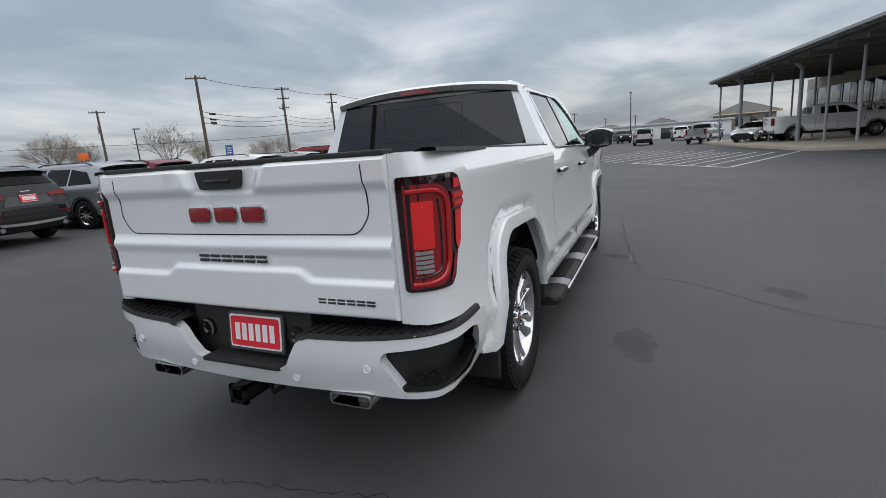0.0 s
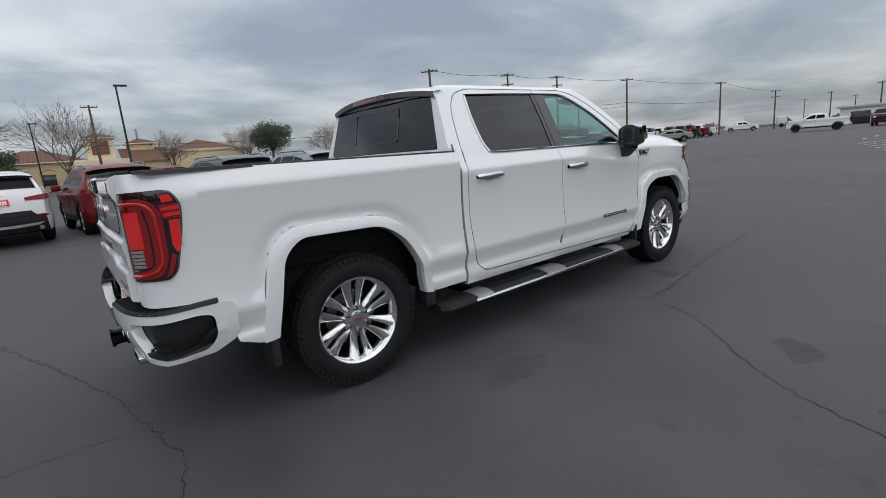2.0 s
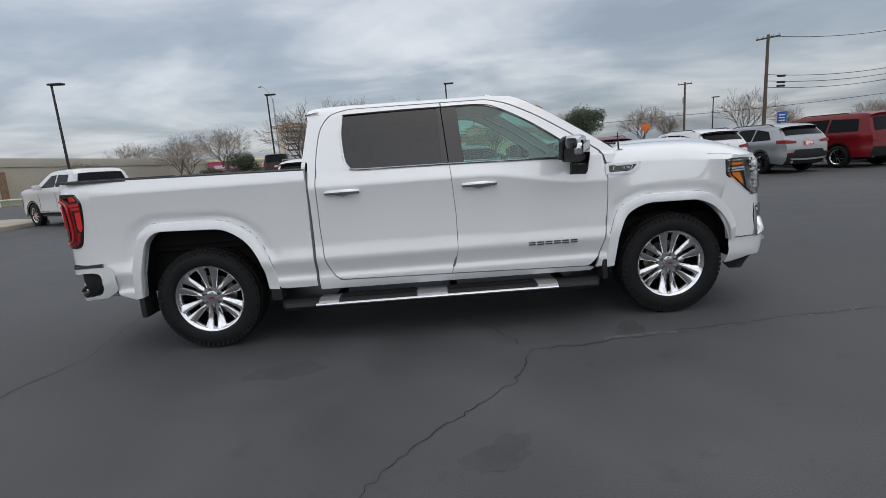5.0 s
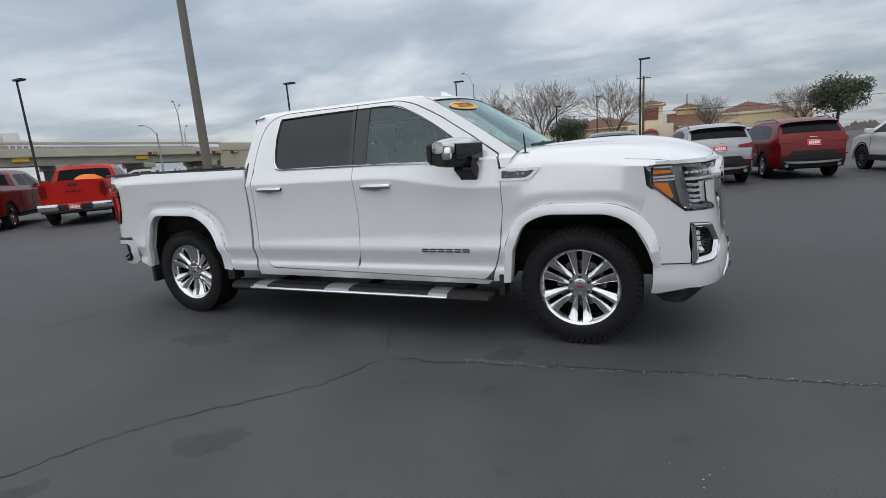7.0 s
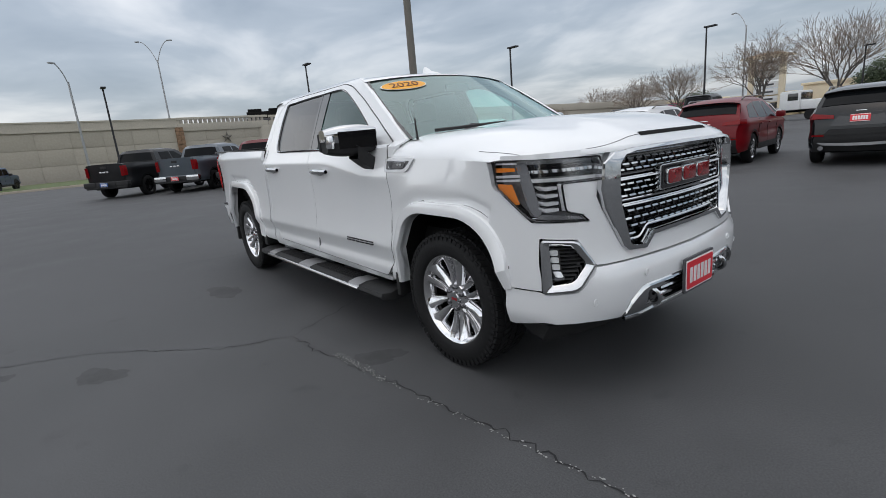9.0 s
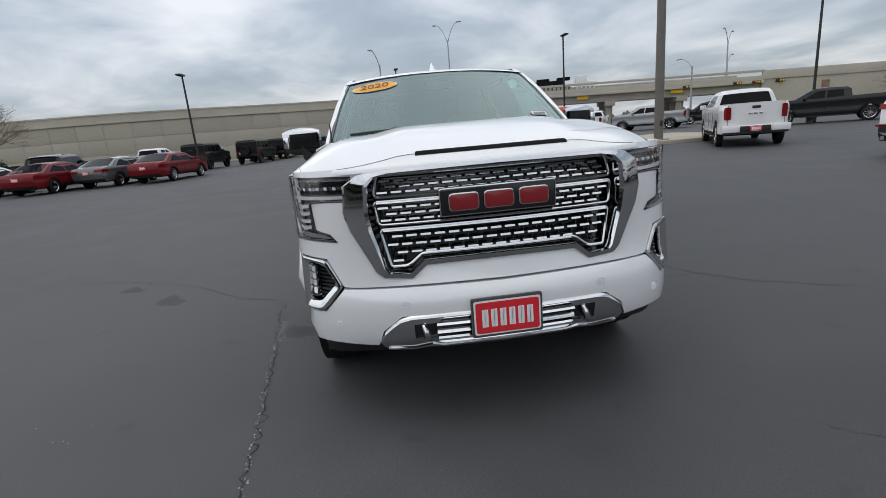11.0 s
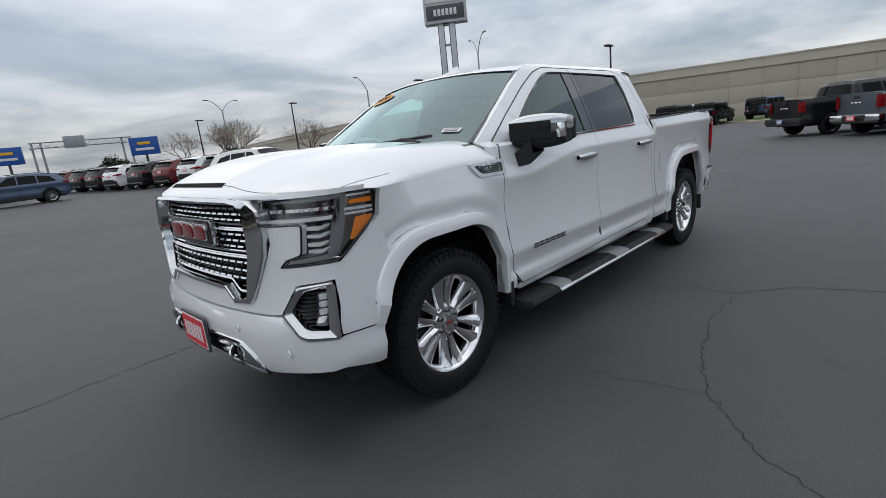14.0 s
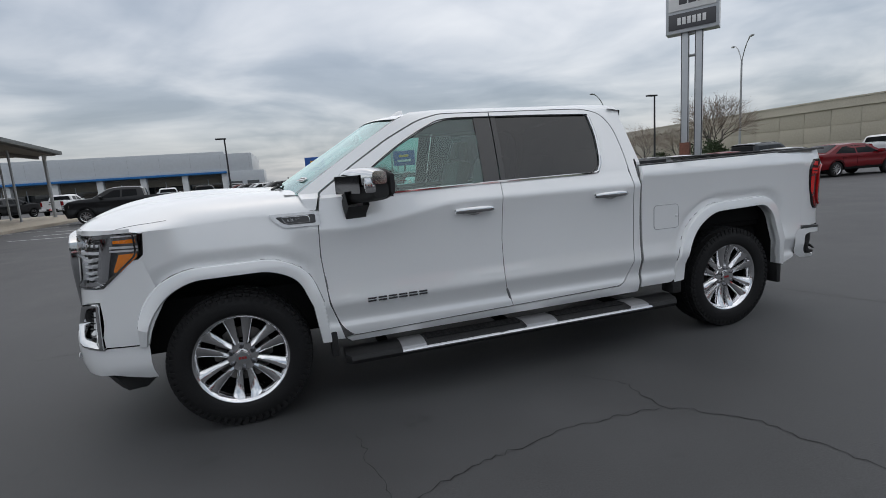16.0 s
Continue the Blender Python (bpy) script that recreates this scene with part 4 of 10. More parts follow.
# ---------------------------------------------------------------- the white pickup
# x runs to the front, y to its left; axles at x = 1.873 and -1.873.
AXLE, HUB_Z, TYRE_R, RIM_R = 1.873, 0.412, 0.412, 0.272
BODY = smooth_table([(0.36, 0.93), (0.42, 0.960), (0.455, 0.976), (0.50, 0.984), (0.522, 0.983), (0.548, 0.972), (0.58, 0.976), (0.63, 0.992), (0.662, 1.004), (0.674, 1.006), (0.69, 1.0045), (0.74, 0.997), (0.80, 0.990), (0.90, 0.985), (1.00, 0.984), (1.10, 0.987), (1.18, 0.993), (1.225, 0.998), (1.238, 0.999), (1.252, 0.993), (1.28, 0.979), (1.31, 0.964), (1.335, 0.953)], 5)
GLASSHOUSE = smooth_table([(1.335, 0.950), (1.40, 0.925), (1.60, 0.838), (1.74, 0.772), (1.80, 0.740), (1.835, 0.712), (1.86, 0.670)])
FRONT_TAPER = smooth_table([(1.9, 0.0), (2.15, 0.002), (2.3, 0.008), (2.45, 0.028), (2.6, 0.09)])
REAR_TAPER = smooth_table([(-2.95, 0.15), (-2.9, 0.09), (-2.83, 0.055), (-2.7, 0.028), (-2.4, 0.006), (-2.1, 0.0)])


def ease(x, a, b):
    t = min(1.0, max(0.0, (x - a) / (b - a)))
    return t * t * (3 - 2 * t)


def half_width(x, z):
    if 0.35 < x < 1.9 and 0.90 < z < 1.335:  # the shoulder crease dips and fades along the front door
        dip = 1.238 - 0.11 * ease(x, 0.35, 1.15) * (1 - ease(x, 1.25, 1.9))
        z = 0.90 + (z - 0.90) * 0.338 / (dip - 0.90) if z < dip else 1.238 + (z - dip) * 0.097 / (1.335 - dip)
    w = lerp_table(BODY, z) if z < 1.335 else lerp_table(GLASSHOUSE, z)
    if 1.36 < x < 2.3 and 0.78 < z < 1.335:  # the front wing leans in towards the bonnet
        k = ease(x, 1.36, 1.62) * (1 - ease(x, 2.02, 2.3)) * ease(z, 0.78, 0.98)
        w += (0.999 - 0.036 * max(0.0, (z - 1.0) / 0.25) ** 1.4 - w) * k
    if x < -0.98 and z < 1.42:  # the bed's side stays upright to the rail
        w = lerp_table(BODY, z if z < 1.0 else min(1.238, 1.0 + (z - 1.0) * 0.78)) - max(0, z - 1.308) * 0.42
    if z > 1.335 and x > 0.6:
        w -= 0.06 * ((x - 0.6) / 0.85) ** 2
    if x > 1.9:
        w -= lerp_table(FRONT_TAPER, x)
    if x < -2.1:
        w -= lerp_table(REAR_TAPER, x)
    return w


def on_side(s, out=0.0):
    return lambda x, z: (x, s * (half_width(x, z) + out), z)


def on_panel(s):
    """The side's skin, drawn in to a soft hollow round the wheel arches."""
    def place(x, z):
        best = 9.0
        for pts in (REAR_FLARE, FRONT_FLARE):
            if pts[0][0] - 0.15 < x < pts[-1][0] + 0.15:
                best = min(best, min(math.hypot(x - (a + (c - a) * k / 4), z - (b + (d - b) * k / 4)) for (a, b), (c, d) in zip(pts, pts[1:]) for k in range(4)))
        deep = 0.030 * max(0.0, 1 - best / 0.075) * ease(z, 0.60, 0.86) * (ease(x, 1.37, 1.47) if x > 0 else 1.0)
        return (x, s * (half_width(x, z) - deep), z)
    return place


# The nose seen from above, from the middle round to the side.
NOSE = [(float(a), float(b)) for a, b in spline([(2.790, 0.0), (2.782, 0.25), (2.757, 0.50), (2.717, 0.69), (2.650, 0.838), (2.548, 0.938), (2.420, 0.974), (2.30, 0.983), (2.15, 0.987)], 10)]
NOSE_U = [0.0]
for q0, q1 in zip(NOSE, NOSE[1:]):
    NOSE_U.append(NOSE_U[-1] + math.dist(q0, q1))
NOSE_OUT = smooth_table([(0.33, -0.06), (0.40, 0.02), (0.48, 0.055), (0.60, 0.062), (0.675, 0.052), (0.70, 0.030), (0.80, 0.010), (0.95, -0.005), (1.10, -0.018), (1.22, -0.036), (1.30, -0.06)])


def u_at_x(x):
    return float(np.interp(-x, [-q[0] for q in NOSE], NOSE_U))


def u_at_y(y):
    return float(np.interp(y, [q[1] for q in NOSE], NOSE_U))


def on_nose(out=0.0, flat=0.0):
    def place(u, z):
        a = abs(u)
        x, y = float(np.interp(a, NOSE_U, [q[0] for q in NOSE])), float(np.interp(a, NOSE_U, [q[1] for q in NOSE]))
        k = float(np.interp(a, [0, 0.75, 1.15, 1.5], [1, 1, 0.35, 0.1]))
        x1 = float(np.interp(a + 0.01, NOSE_U, [q[0] for q in NOSE]))
        y1 = float(np.interp(a + 0.01, NOSE_U, [q[1] for q in NOSE]))
        nx, ny = (y1 - y), (x - x1)
        ln = math.hypot(nx, ny) or 1
        low = min(0.0, lerp_table(BODY, z) - 0.985) if a > 1.0 else 0
        return (x + lerp_table(NOSE_OUT, z) * k + out * nx / ln, (1 if u >= 0 else -1) * (y + out * ny / ln + low), z)
    return place


def mirrored(half):
    """A whole outline from its half, which runs from the middle outward and ends in the middle."""
    return list(half) + [(-u, v) for u, v in reversed(half) if abs(u) > 1e-6]


REAR_ARCH = rounded([(-2.375, 0.47), (-2.34, 0.66), (-2.285, 0.90, 0.10), (-2.19, 0.985, 0.08), (-1.66, 0.97, 0.12), (-1.50, 0.86, 0.12), (-1.40, 0.68, 0.1), (-1.375, 0.47)], 5)
REAR_FLARE = rounded([(-2.455, 0.455), (-2.42, 0.70), (-2.355, 0.96, 0.10), (-2.23, 1.055, 0.09), (-1.64, 1.04, 0.13), (-1.44, 0.91, 0.13), (-1.325, 0.68, 0.1), (-1.295, 0.455)], 5)
FRONT_ARCH = rounded([(1.40, 0.44), (1.43, 0.68), (1.50, 0.86, 0.10), (1.65, 0.93, 0.08), (2.07, 0.925, 0.12), (2.20, 0.86, 0.10), (2.30, 0.74, 0.08), (2.345, 0.58)], 5)
FRONT_FLARE = rounded([(1.335, 0.43), (1.365, 0.70), (1.43, 0.90, 0.10), (1.61, 1.00, 0.10), (2.10, 0.995, 0.14), (2.265, 0.92, 0.10), (2.37, 0.77, 0.08), (2.385, 0.585)], 5)


def wheel(parent, x, s, label):
    """A tyre with tread blocks on a polished alloy rim of six paired spokes. s: +1 left, -1 right."""
    w = new("wheel")
    w.parent = parent
    w.matrix_basis = pose(x, s * 0.852, HUB_Z, 0, 0, 0 if s > 0 else 180)
    tagged(w, label)
    # the outside looks along +y here
    bm = bmesh.new()
    lathe(bm, smooth_table([(-0.135, 0.28), (-0.140, 0.335), (-0.132, 0.372), (-0.112, 0.397), (0.0, 0.404), (0.105, 0.397), (0.128, 0.374), (0.139, 0.335), (0.134, 0.292), (0.120, 0.274), (0.10, 0.268)], 3), steps=96)
    part("tyre", bm, M["rubber"], w, angle=60)
    bm = bmesh.new()
    for k in range(60):
        a = k * 6.0
        for row, (y0, y1, skew) in enumerate(((-0.128, -0.083, 2), (-0.074, -0.028, -2), (-0.020, 0.020, 2), (0.028, 0.074, -2), (0.083, 0.128, 2))):
            b = bmesh.new()
            r0 = 0.388 if row in (0, 4) else 0.398
            box(b, (-0.0165, y0, r0), (0.0165, y1, r0 + (0.016 if row in (0, 4) else 0.0145)))
            for v in b.verts:
                v.co.x += (v.co.y - (y0 + y1) / 2) * 0.25 * skew
            join(bm, b, Matrix.Rotation(radians(a + (3 if row % 2 else 0)), 4, "Y"))
    for k in range(60):
        b = bmesh.new()
        box(b, (-0.010, 0.120, 0.362), (0.010, 0.1345, 0.388))
        join(bm, b, Matrix.Rotation(radians(6 * k + 3), 4, "Y"))
    part("tread", bm, M["rubber"], w, angle=30)
    bm = bmesh.new()
    lathe(bm, [(-0.12, 0.268), (-0.10, 0.245), (0.05, 0.240), (0.085, 0.246), (0.104, 0.258), (0.114, 0.268), (0.116, 0.2735), (0.110, 0.277)], steps=72)
    rim = part("rim", bm, M["alloy"], w, "polished alloy rim", angle=50)
    bm = bmesh.new()
    for k in range(6):
        for off in (-1, 1):
            b = bmesh.new()
            rows = []
            for f in (0.0, 0.12, 0.3, 0.5, 0.7, 0.88, 0.96, 1.0):
                r = 0.078 + f * 0.191
                a0, a1 = 0.010 + 0.007 * f, 0.043 + 0.054 * f**1.15 + (0.012 * ((f - 0.88) / 0.12) ** 2 if f > 0.88 else 0)
                yy = 0.078 + 0.033 * f - 0.012 * math.sin(math.pi * f)
                mid = a0 + (a1 - a0) * 0.42
                lip = math.sqrt(max(0.0, r * r - a1 * a1)) if f > 0.9 else r
                rows.append([Vector((off * u, yy - dy, z)) for u, dy, z in ((a0 - 0.003, 0.055, r), (a0, 0.012, r), (a0 + 0.004, 0.004, r), (mid, 0.0, r), (a1 - 0.006, 0.011, (r + lip) / 2), (a1, 0.020, lip), (a1 + 0.004, 0.060, lip))])
            loft(b, rows)
            bmesh.ops.recalc_face_normals(b, faces=b.faces[:])
            join(bm, b, Matrix.Rotation(radians(60 * k), 4, "Y"))
    part("spokes", bm, M["alloy"], w, "bright paired alloy spokes", angle=40)
    bm = bmesh.new()
    rings = lathe(bm, [(0.03, 0.100), (0.064, 0.094), (0.074, 0.086), (0.072, 0.060), (0.076, 0.046), (0.086, 0.043)], steps=36)
    disc(bm, rings[-1])
    part("hub", bm, M["alloy"], w)
    bm = bmesh.new()
    rings = lathe(bm, [(0.082, 0.040), (0.090, 0.036), (0.091, 0.012)], steps=30)
    disc(bm, rings[-1])
    part("centre_cap", bm, M["chrome"], w)
    b = bmesh.new()
    for k in (-1, 0, 1):
        box(b, (k * 0.016 - 0.006, 0.0905, -0.008), (k * 0.016 + 0.006, 0.0925, 0.008))
    part("cap_mark", b, M["emblemred"], w)
    for k in range(6):
        bm = bmesh.new()
        a = radians(60 * k)
        rings = lathe(bm, [(0.055, 0.015), (0.086, 0.014), (0.092, 0.009)], steps=8, centre=(math.sin(a) * 0.069, 0, math.cos(a) * 0.069))
        disc(bm, rings[-1])
        part("lug_nut", bm, M["darkchrome"], w)
    bm = bmesh.new()
    rings = lathe(bm, [(-0.03, 0.10), (-0.01, 0.17), (-0.01, 0.10)], steps=48)
    part("brake_disc", bm, M["steel"], w)
    bm = bmesh.new()
    rings = lathe(bm, [(-0.06, 0.262), (-0.06, 0.02)], steps=48)
    part("dark_barrel", bm, M["underbody"], w)
    return w


def truck_door(truck, s, which, window, outline, seam_in):
    d = part("door", sheet(outline, on_side(s), 0.07, 0.03, (0, -s, 0), face=(0, s, 0), fine=0.018), M["pearl"], truck, f"white {which} door panel")
    g = part("window_pane", sheet(window, on_side(s, -0.010), 0.12, 0.006, (0, -s, 0), face=(0, s, 0)), M["privacy" if which == "rear" else "doorglass"], d, "dark privacy glass" if which == "rear" else "green tinted door glass")
    return d


def door_handle(truck, s, x, z):
    y0 = half_width(x, z)
    h = new("door_handle")
    h.parent = truck
    tagged(h, "chrome pull door handle")
    bm = bmesh.new()
    rows = []
    for f in np.linspace(0, 1, 13):
        px = x - 0.135 + 0.27 * f
        up = math.sin(math.pi * f) ** 0.6
        o = 0.012 + 0.030 * up
        hh = 0.015 + 0.006 * up
        rows.append([(px, s * (half_width(px, z) + o + 0.014 * math.cos(a)), z + 0.004 * up + hh * math.sin(a)) for a in np.linspace(0, 2 * math.pi, 10, endpoint=False)])
    loft(bm, rows, close=True)
    bmesh.ops.recalc_face_normals(bm, faces=bm.faces[:])
    part("grip", bm, M["chrome"], h)
    # a flat grey patch on the skin, coloured for the shade inside the handle's cup
    bm = bmesh.new()
    rows = []
    for f in np.linspace(0, 1, 9):
        px = x - 0.085 + 0.17 * f
        t = math.sin(math.pi * f)
        rows.append([(px, s * (half_width(px, z) + 0.001), z + 0.048 * t), (px, s * (half_width(px, z) + 0.003), z + 0.01), (px, s * (half_width(px, z) + 0.001), z - 0.034 * t)])
    loft(bm, rows)
    part("recess", bm, M["greytrim"], h)


def side_mirror(truck, s):
    m = new("side_mirror")
    m.parent = truck
    tagged(m, "chrome and black door mirror")
    # arm
    bm = bmesh.new()
    loft(bm, [[(x + dx, s * y, z + dz) for dx, dz in ((-0.075, -0.045), (0.050, -0.050), (0.065, 0.040), (-0.060, 0.050))] for x, y, z in ((1.10, 0.925, 1.235), (1.13, 0.975, 1.230), (1.135, 1.025, 1.262), (1.12, 1.085, 1.315))], close=True)
    bmesh.ops.recalc_face_normals(bm, faces=bm.faces[:])
    part("arm", bm, M["blackplastic"], m)
    # the black housing: a rounded box
    bm = bmesh.new()

    def shell(y0, y1, z0, z1, x0, x1, n=10):
        rows = []
        for f in np.linspace(0, 1, n):
            y = y0 + (y1 - y0) * f
            t = (math.sin(math.pi * min(max(f, 0.04), 0.96))) ** 0.25
            zc, xc = (z0 + z1) / 2, (x0 + x1) / 2
            rows.append([(xc - 0.55 * (y - 0.95) + (x1 - x0) / 2 * t * math.copysign(abs(math.cos(a)) ** 0.6, math.cos(a)), s * y, zc + (z1 - z0) / 2 * t * math.copysign(abs(math.sin(a)) ** 0.5, math.sin(a))) for a in np.linspace(0, 2 * math.pi, 20, endpoint=False)])
        v = loft(bm, rows, close=True)
        bm.faces.new(v[0][::-1])
        bm.faces.new(v[-1])
        bmesh.ops.recalc_face_normals(bm, faces=bm.faces[:])

    shell(0.950, 1.228, 1.286, 1.420, 1.070, 1.222)
    part("housing", bm, M["blackplastic"], m)
    bm = bmesh.new()
    shell(0.948, 1.232, 1.290, 1.482, 1.058, 1.100)
    part("glass_frame", bm, M["blackplastic"], m)
    bm = bmesh.new()
    shell(0.944, 1.240, 1.362, 1.490, 1.088, 1.228)
    part("cap", bm, M["chrome"], m, "bright chrome mirror cap")
    bm = bmesh.new()
    rows = [[(x - 0.55 * (y - 0.95), s * y, z) for x, z in ((1.20, 1.335), (1.2305, 1.342), (1.2315, 1.446), (1.20, 1.452))] for y in (0.962, 0.972, 1.165, 1.176)]
    loft(bm, rows)
    bmesh.ops.recalc_face_normals(bm, faces=bm.faces[:])
    part("front_panel", bm, M["glossblack"], m, "black front panel")
    bm = bmesh.new()
    box(bm, (1.020, s * 1.212 - 0.022, 1.340), (1.086, s * 1.212 + 0.022, 1.430), 0.018)
    part("lamp", bm, M["alloy"], m, "clear marker lamp")
    # dimmed chrome: the dark reflection is put into the glass's colour
    bm = bmesh.new()
    loft(bm, [[(1.060 - 0.55 * (y - 0.95), s * y, z) for y in (0.975, 1.205)] for z in (1.312, 1.456)])
    bmesh.ops.recalc_face_normals(bm, faces=bm.faces[:])
    part("mirror_glass", bm, M["darkchrome"], m, "mirror glass with its dark reflection in the colour")


def running_board(truck, s):
    r = new("running_board")
    r.parent = truck
    r.matrix_basis = pose(0, s * 0.012, -0.028)
    tagged(r, "bright trimmed side step board")
    bm = bmesh.new()
    rows = []
    for x in (-1.28, -1.24, -1.15, 1.16, 1.24, 1.27):
        o = 0.05 if abs(x) > 1.25 else 0.0
        rows.append([(x, s * y, z) for y, z in ((0.86, 0.375), (0.99 - o, 0.385), (1.055 - o, 0.372), (1.065 - o, 0.345), (1.04 - o, 0.315), (0.88, 0.32))])
    v = loft(bm, rows, close=True)
    bm.faces.new(v[0]), bm.faces.new(v[-1])
    bmesh.ops.recalc_face_normals(bm, faces=bm.faces[:])
    part("board", bm, M["blackplastic"], r)
    for x0, x1 in ((-0.98, -0.82), (-0.20, 0.04), (0.76, 0.92)):
        bm = bmesh.new()
        loft(bm, [[(x, s * y, z + 0.004) for y, z in ((0.885, 0.380), (0.99, 0.387), (1.058, 0.374), (1.068, 0.345))] for x in (x0, x1)])
        part("bright_patch", bm, M["greytrim"], r)
    for x0, x1 in ((-0.80, -0.22), (0.06, 0.74)):
        bm = bmesh.new()
        for k in range(5):
            yk = 0.905 + 0.023 * k
            box(bm, (x0, s * yk - 0.006, 0.383), (x1, s * yk + 0.006, 0.3925), 0.002)
        part("step_pad", bm, M["rubber"], r)
    bm = bmesh.new()
    tube(bm, [(-1.0, s * 1.066, 0.352), (0.92, s * 1.066, 0.352)], 0.012, 8)
    part("bright_edge", bm, M["alloy"], r)
    for x in (-0.85, 0.1, 1.0):
        bm = bmesh.new()
        box(bm, (x - 0.03, s * 0.75 - 0.16, 0.33), (x + 0.03, s * 0.75 + 0.16, 0.37), 0.005)
        part("bracket", bm, M["underbody"], r)


def headlight(truck, s):
    h = new("headlight")
    h.parent = truck
    tagged(h, "clear LED headlight with amber marker")
    u0 = u_at_y(0.665)
    inner = lambda pts, n=3: [(s * u, z) for u, z in rounded(pts, n)]
    fc = (1, s * 0.6, 0)
    back = (-1, 0, 0)
    ring = inner([(u0, 1.212), (1.222, 1.222, 0.02), (1.228, 1.105, 0.03), (1.035, 0.938, 0.03), (0.765, 0.926), (0.80, 0.956), (0.873, 0.976, 0.02), (0.885, 1.110, 0.02), (u0, 1.108)])
    part("lens", sheet(ring, on_nose(0.006), 0.07, 0.035, back, face=fc), M["lens"], h, "clear lens")
    part("bowl", sheet(ring, on_nose(-0.05), 0.07, 0.0, face=fc), M["lampbowl"], h, "grey housing")
    rim = [on_nose(0.004)(u, z) for u, z in ring]
    bm = bmesh.new()
    tube(bm, rim + rim[:1], 0.005, 5, caps=False)
    part("seal", bm, M["glossblack"], h)
    for pts, mm in (([(0.892, 1.112), (1.040, 1.114), (0.988, 0.972), (0.880, 0.978)], "glossblack"), ([(u0 + 0.02, 1.138), (1.030, 1.140), (1.045, 1.200), (u0 + 0.025, 1.196)], "glossblack")):
        part("lamp_cavity", sheet(inner(pts), on_nose(-0.034), 0.05, 0.015, back, face=fc), M[mm], h, "dark lamp cavity")
    # amber corner between bright blades
    for pts in ([(1.206, 1.190), (1.112, 1.188), (1.110, 1.172), (1.208, 1.168)], [(1.208, 1.112, 0.01), (1.135, 1.110), (1.098, 1.018, 0.02), (1.110, 1.012, 0.02), (1.208, 1.092, 0.02)]):
        part("marker", sheet(inner(pts), on_nose(-0.010), 0.05, 0.02, back, face=fc), M["amber"], h, "amber side marker")
    blades = [[(1.092, 1.205), (1.045, 1.205), (0.985, 0.965, 0.02), (1.030, 0.953, 0.02)], [(1.216, 1.152), (1.088, 1.156), (1.088, 1.144), (1.216, 1.140)], [(1.216, 1.132), (1.088, 1.135), (1.088, 1.125), (1.216, 1.122)], [(1.024, 0.947), (0.780, 0.933), (0.805, 0.950), (0.985, 0.968)], [(u0 + 0.01, 1.116), (1.02, 1.118), (1.03, 1.134), (u0 + 0.01, 1.130)], [(1.215, 1.212), (1.10, 1.212), (1.10, 1.204), (1.215, 1.204)]]
    for k, pts in enumerate(blades):
        part("reflector_blade", sheet(inner(pts), on_nose(-0.014), 0.06, 0.02, back, face=fc), M["chrome" if k in (0, 3) else "ledwhite"], h)
    for zz in (1.090, 1.056, 1.020, 0.990):
        part("lamp_unit", sheet(inner([(0.905, zz - 0.008, 0.003), (0.962, zz - 0.013, 0.004), (0.985, zz + 0.002, 0.003), (0.988, zz + 0.011, 0.003), (0.960, zz + 0.003, 0.004), (0.903, zz + 0.006, 0.003)]), on_nose(-0.006), 0.05, 0.03, back, face=fc), M["ledwhite"], h)
    for k in range(15):
        uu = u0 + 0.030 + 0.024 * k
        part("lamp_unit", sheet(inner([(uu, 1.158, 0.003), (uu + 0.019, 1.158, 0.003), (uu + 0.021, 1.172, 0.003), (uu + 0.002, 1.172, 0.003)]), on_nose(-0.026), 0.05, 0.02, back, face=fc), M["chrome" if k % 2 else "ledwhite"], h)


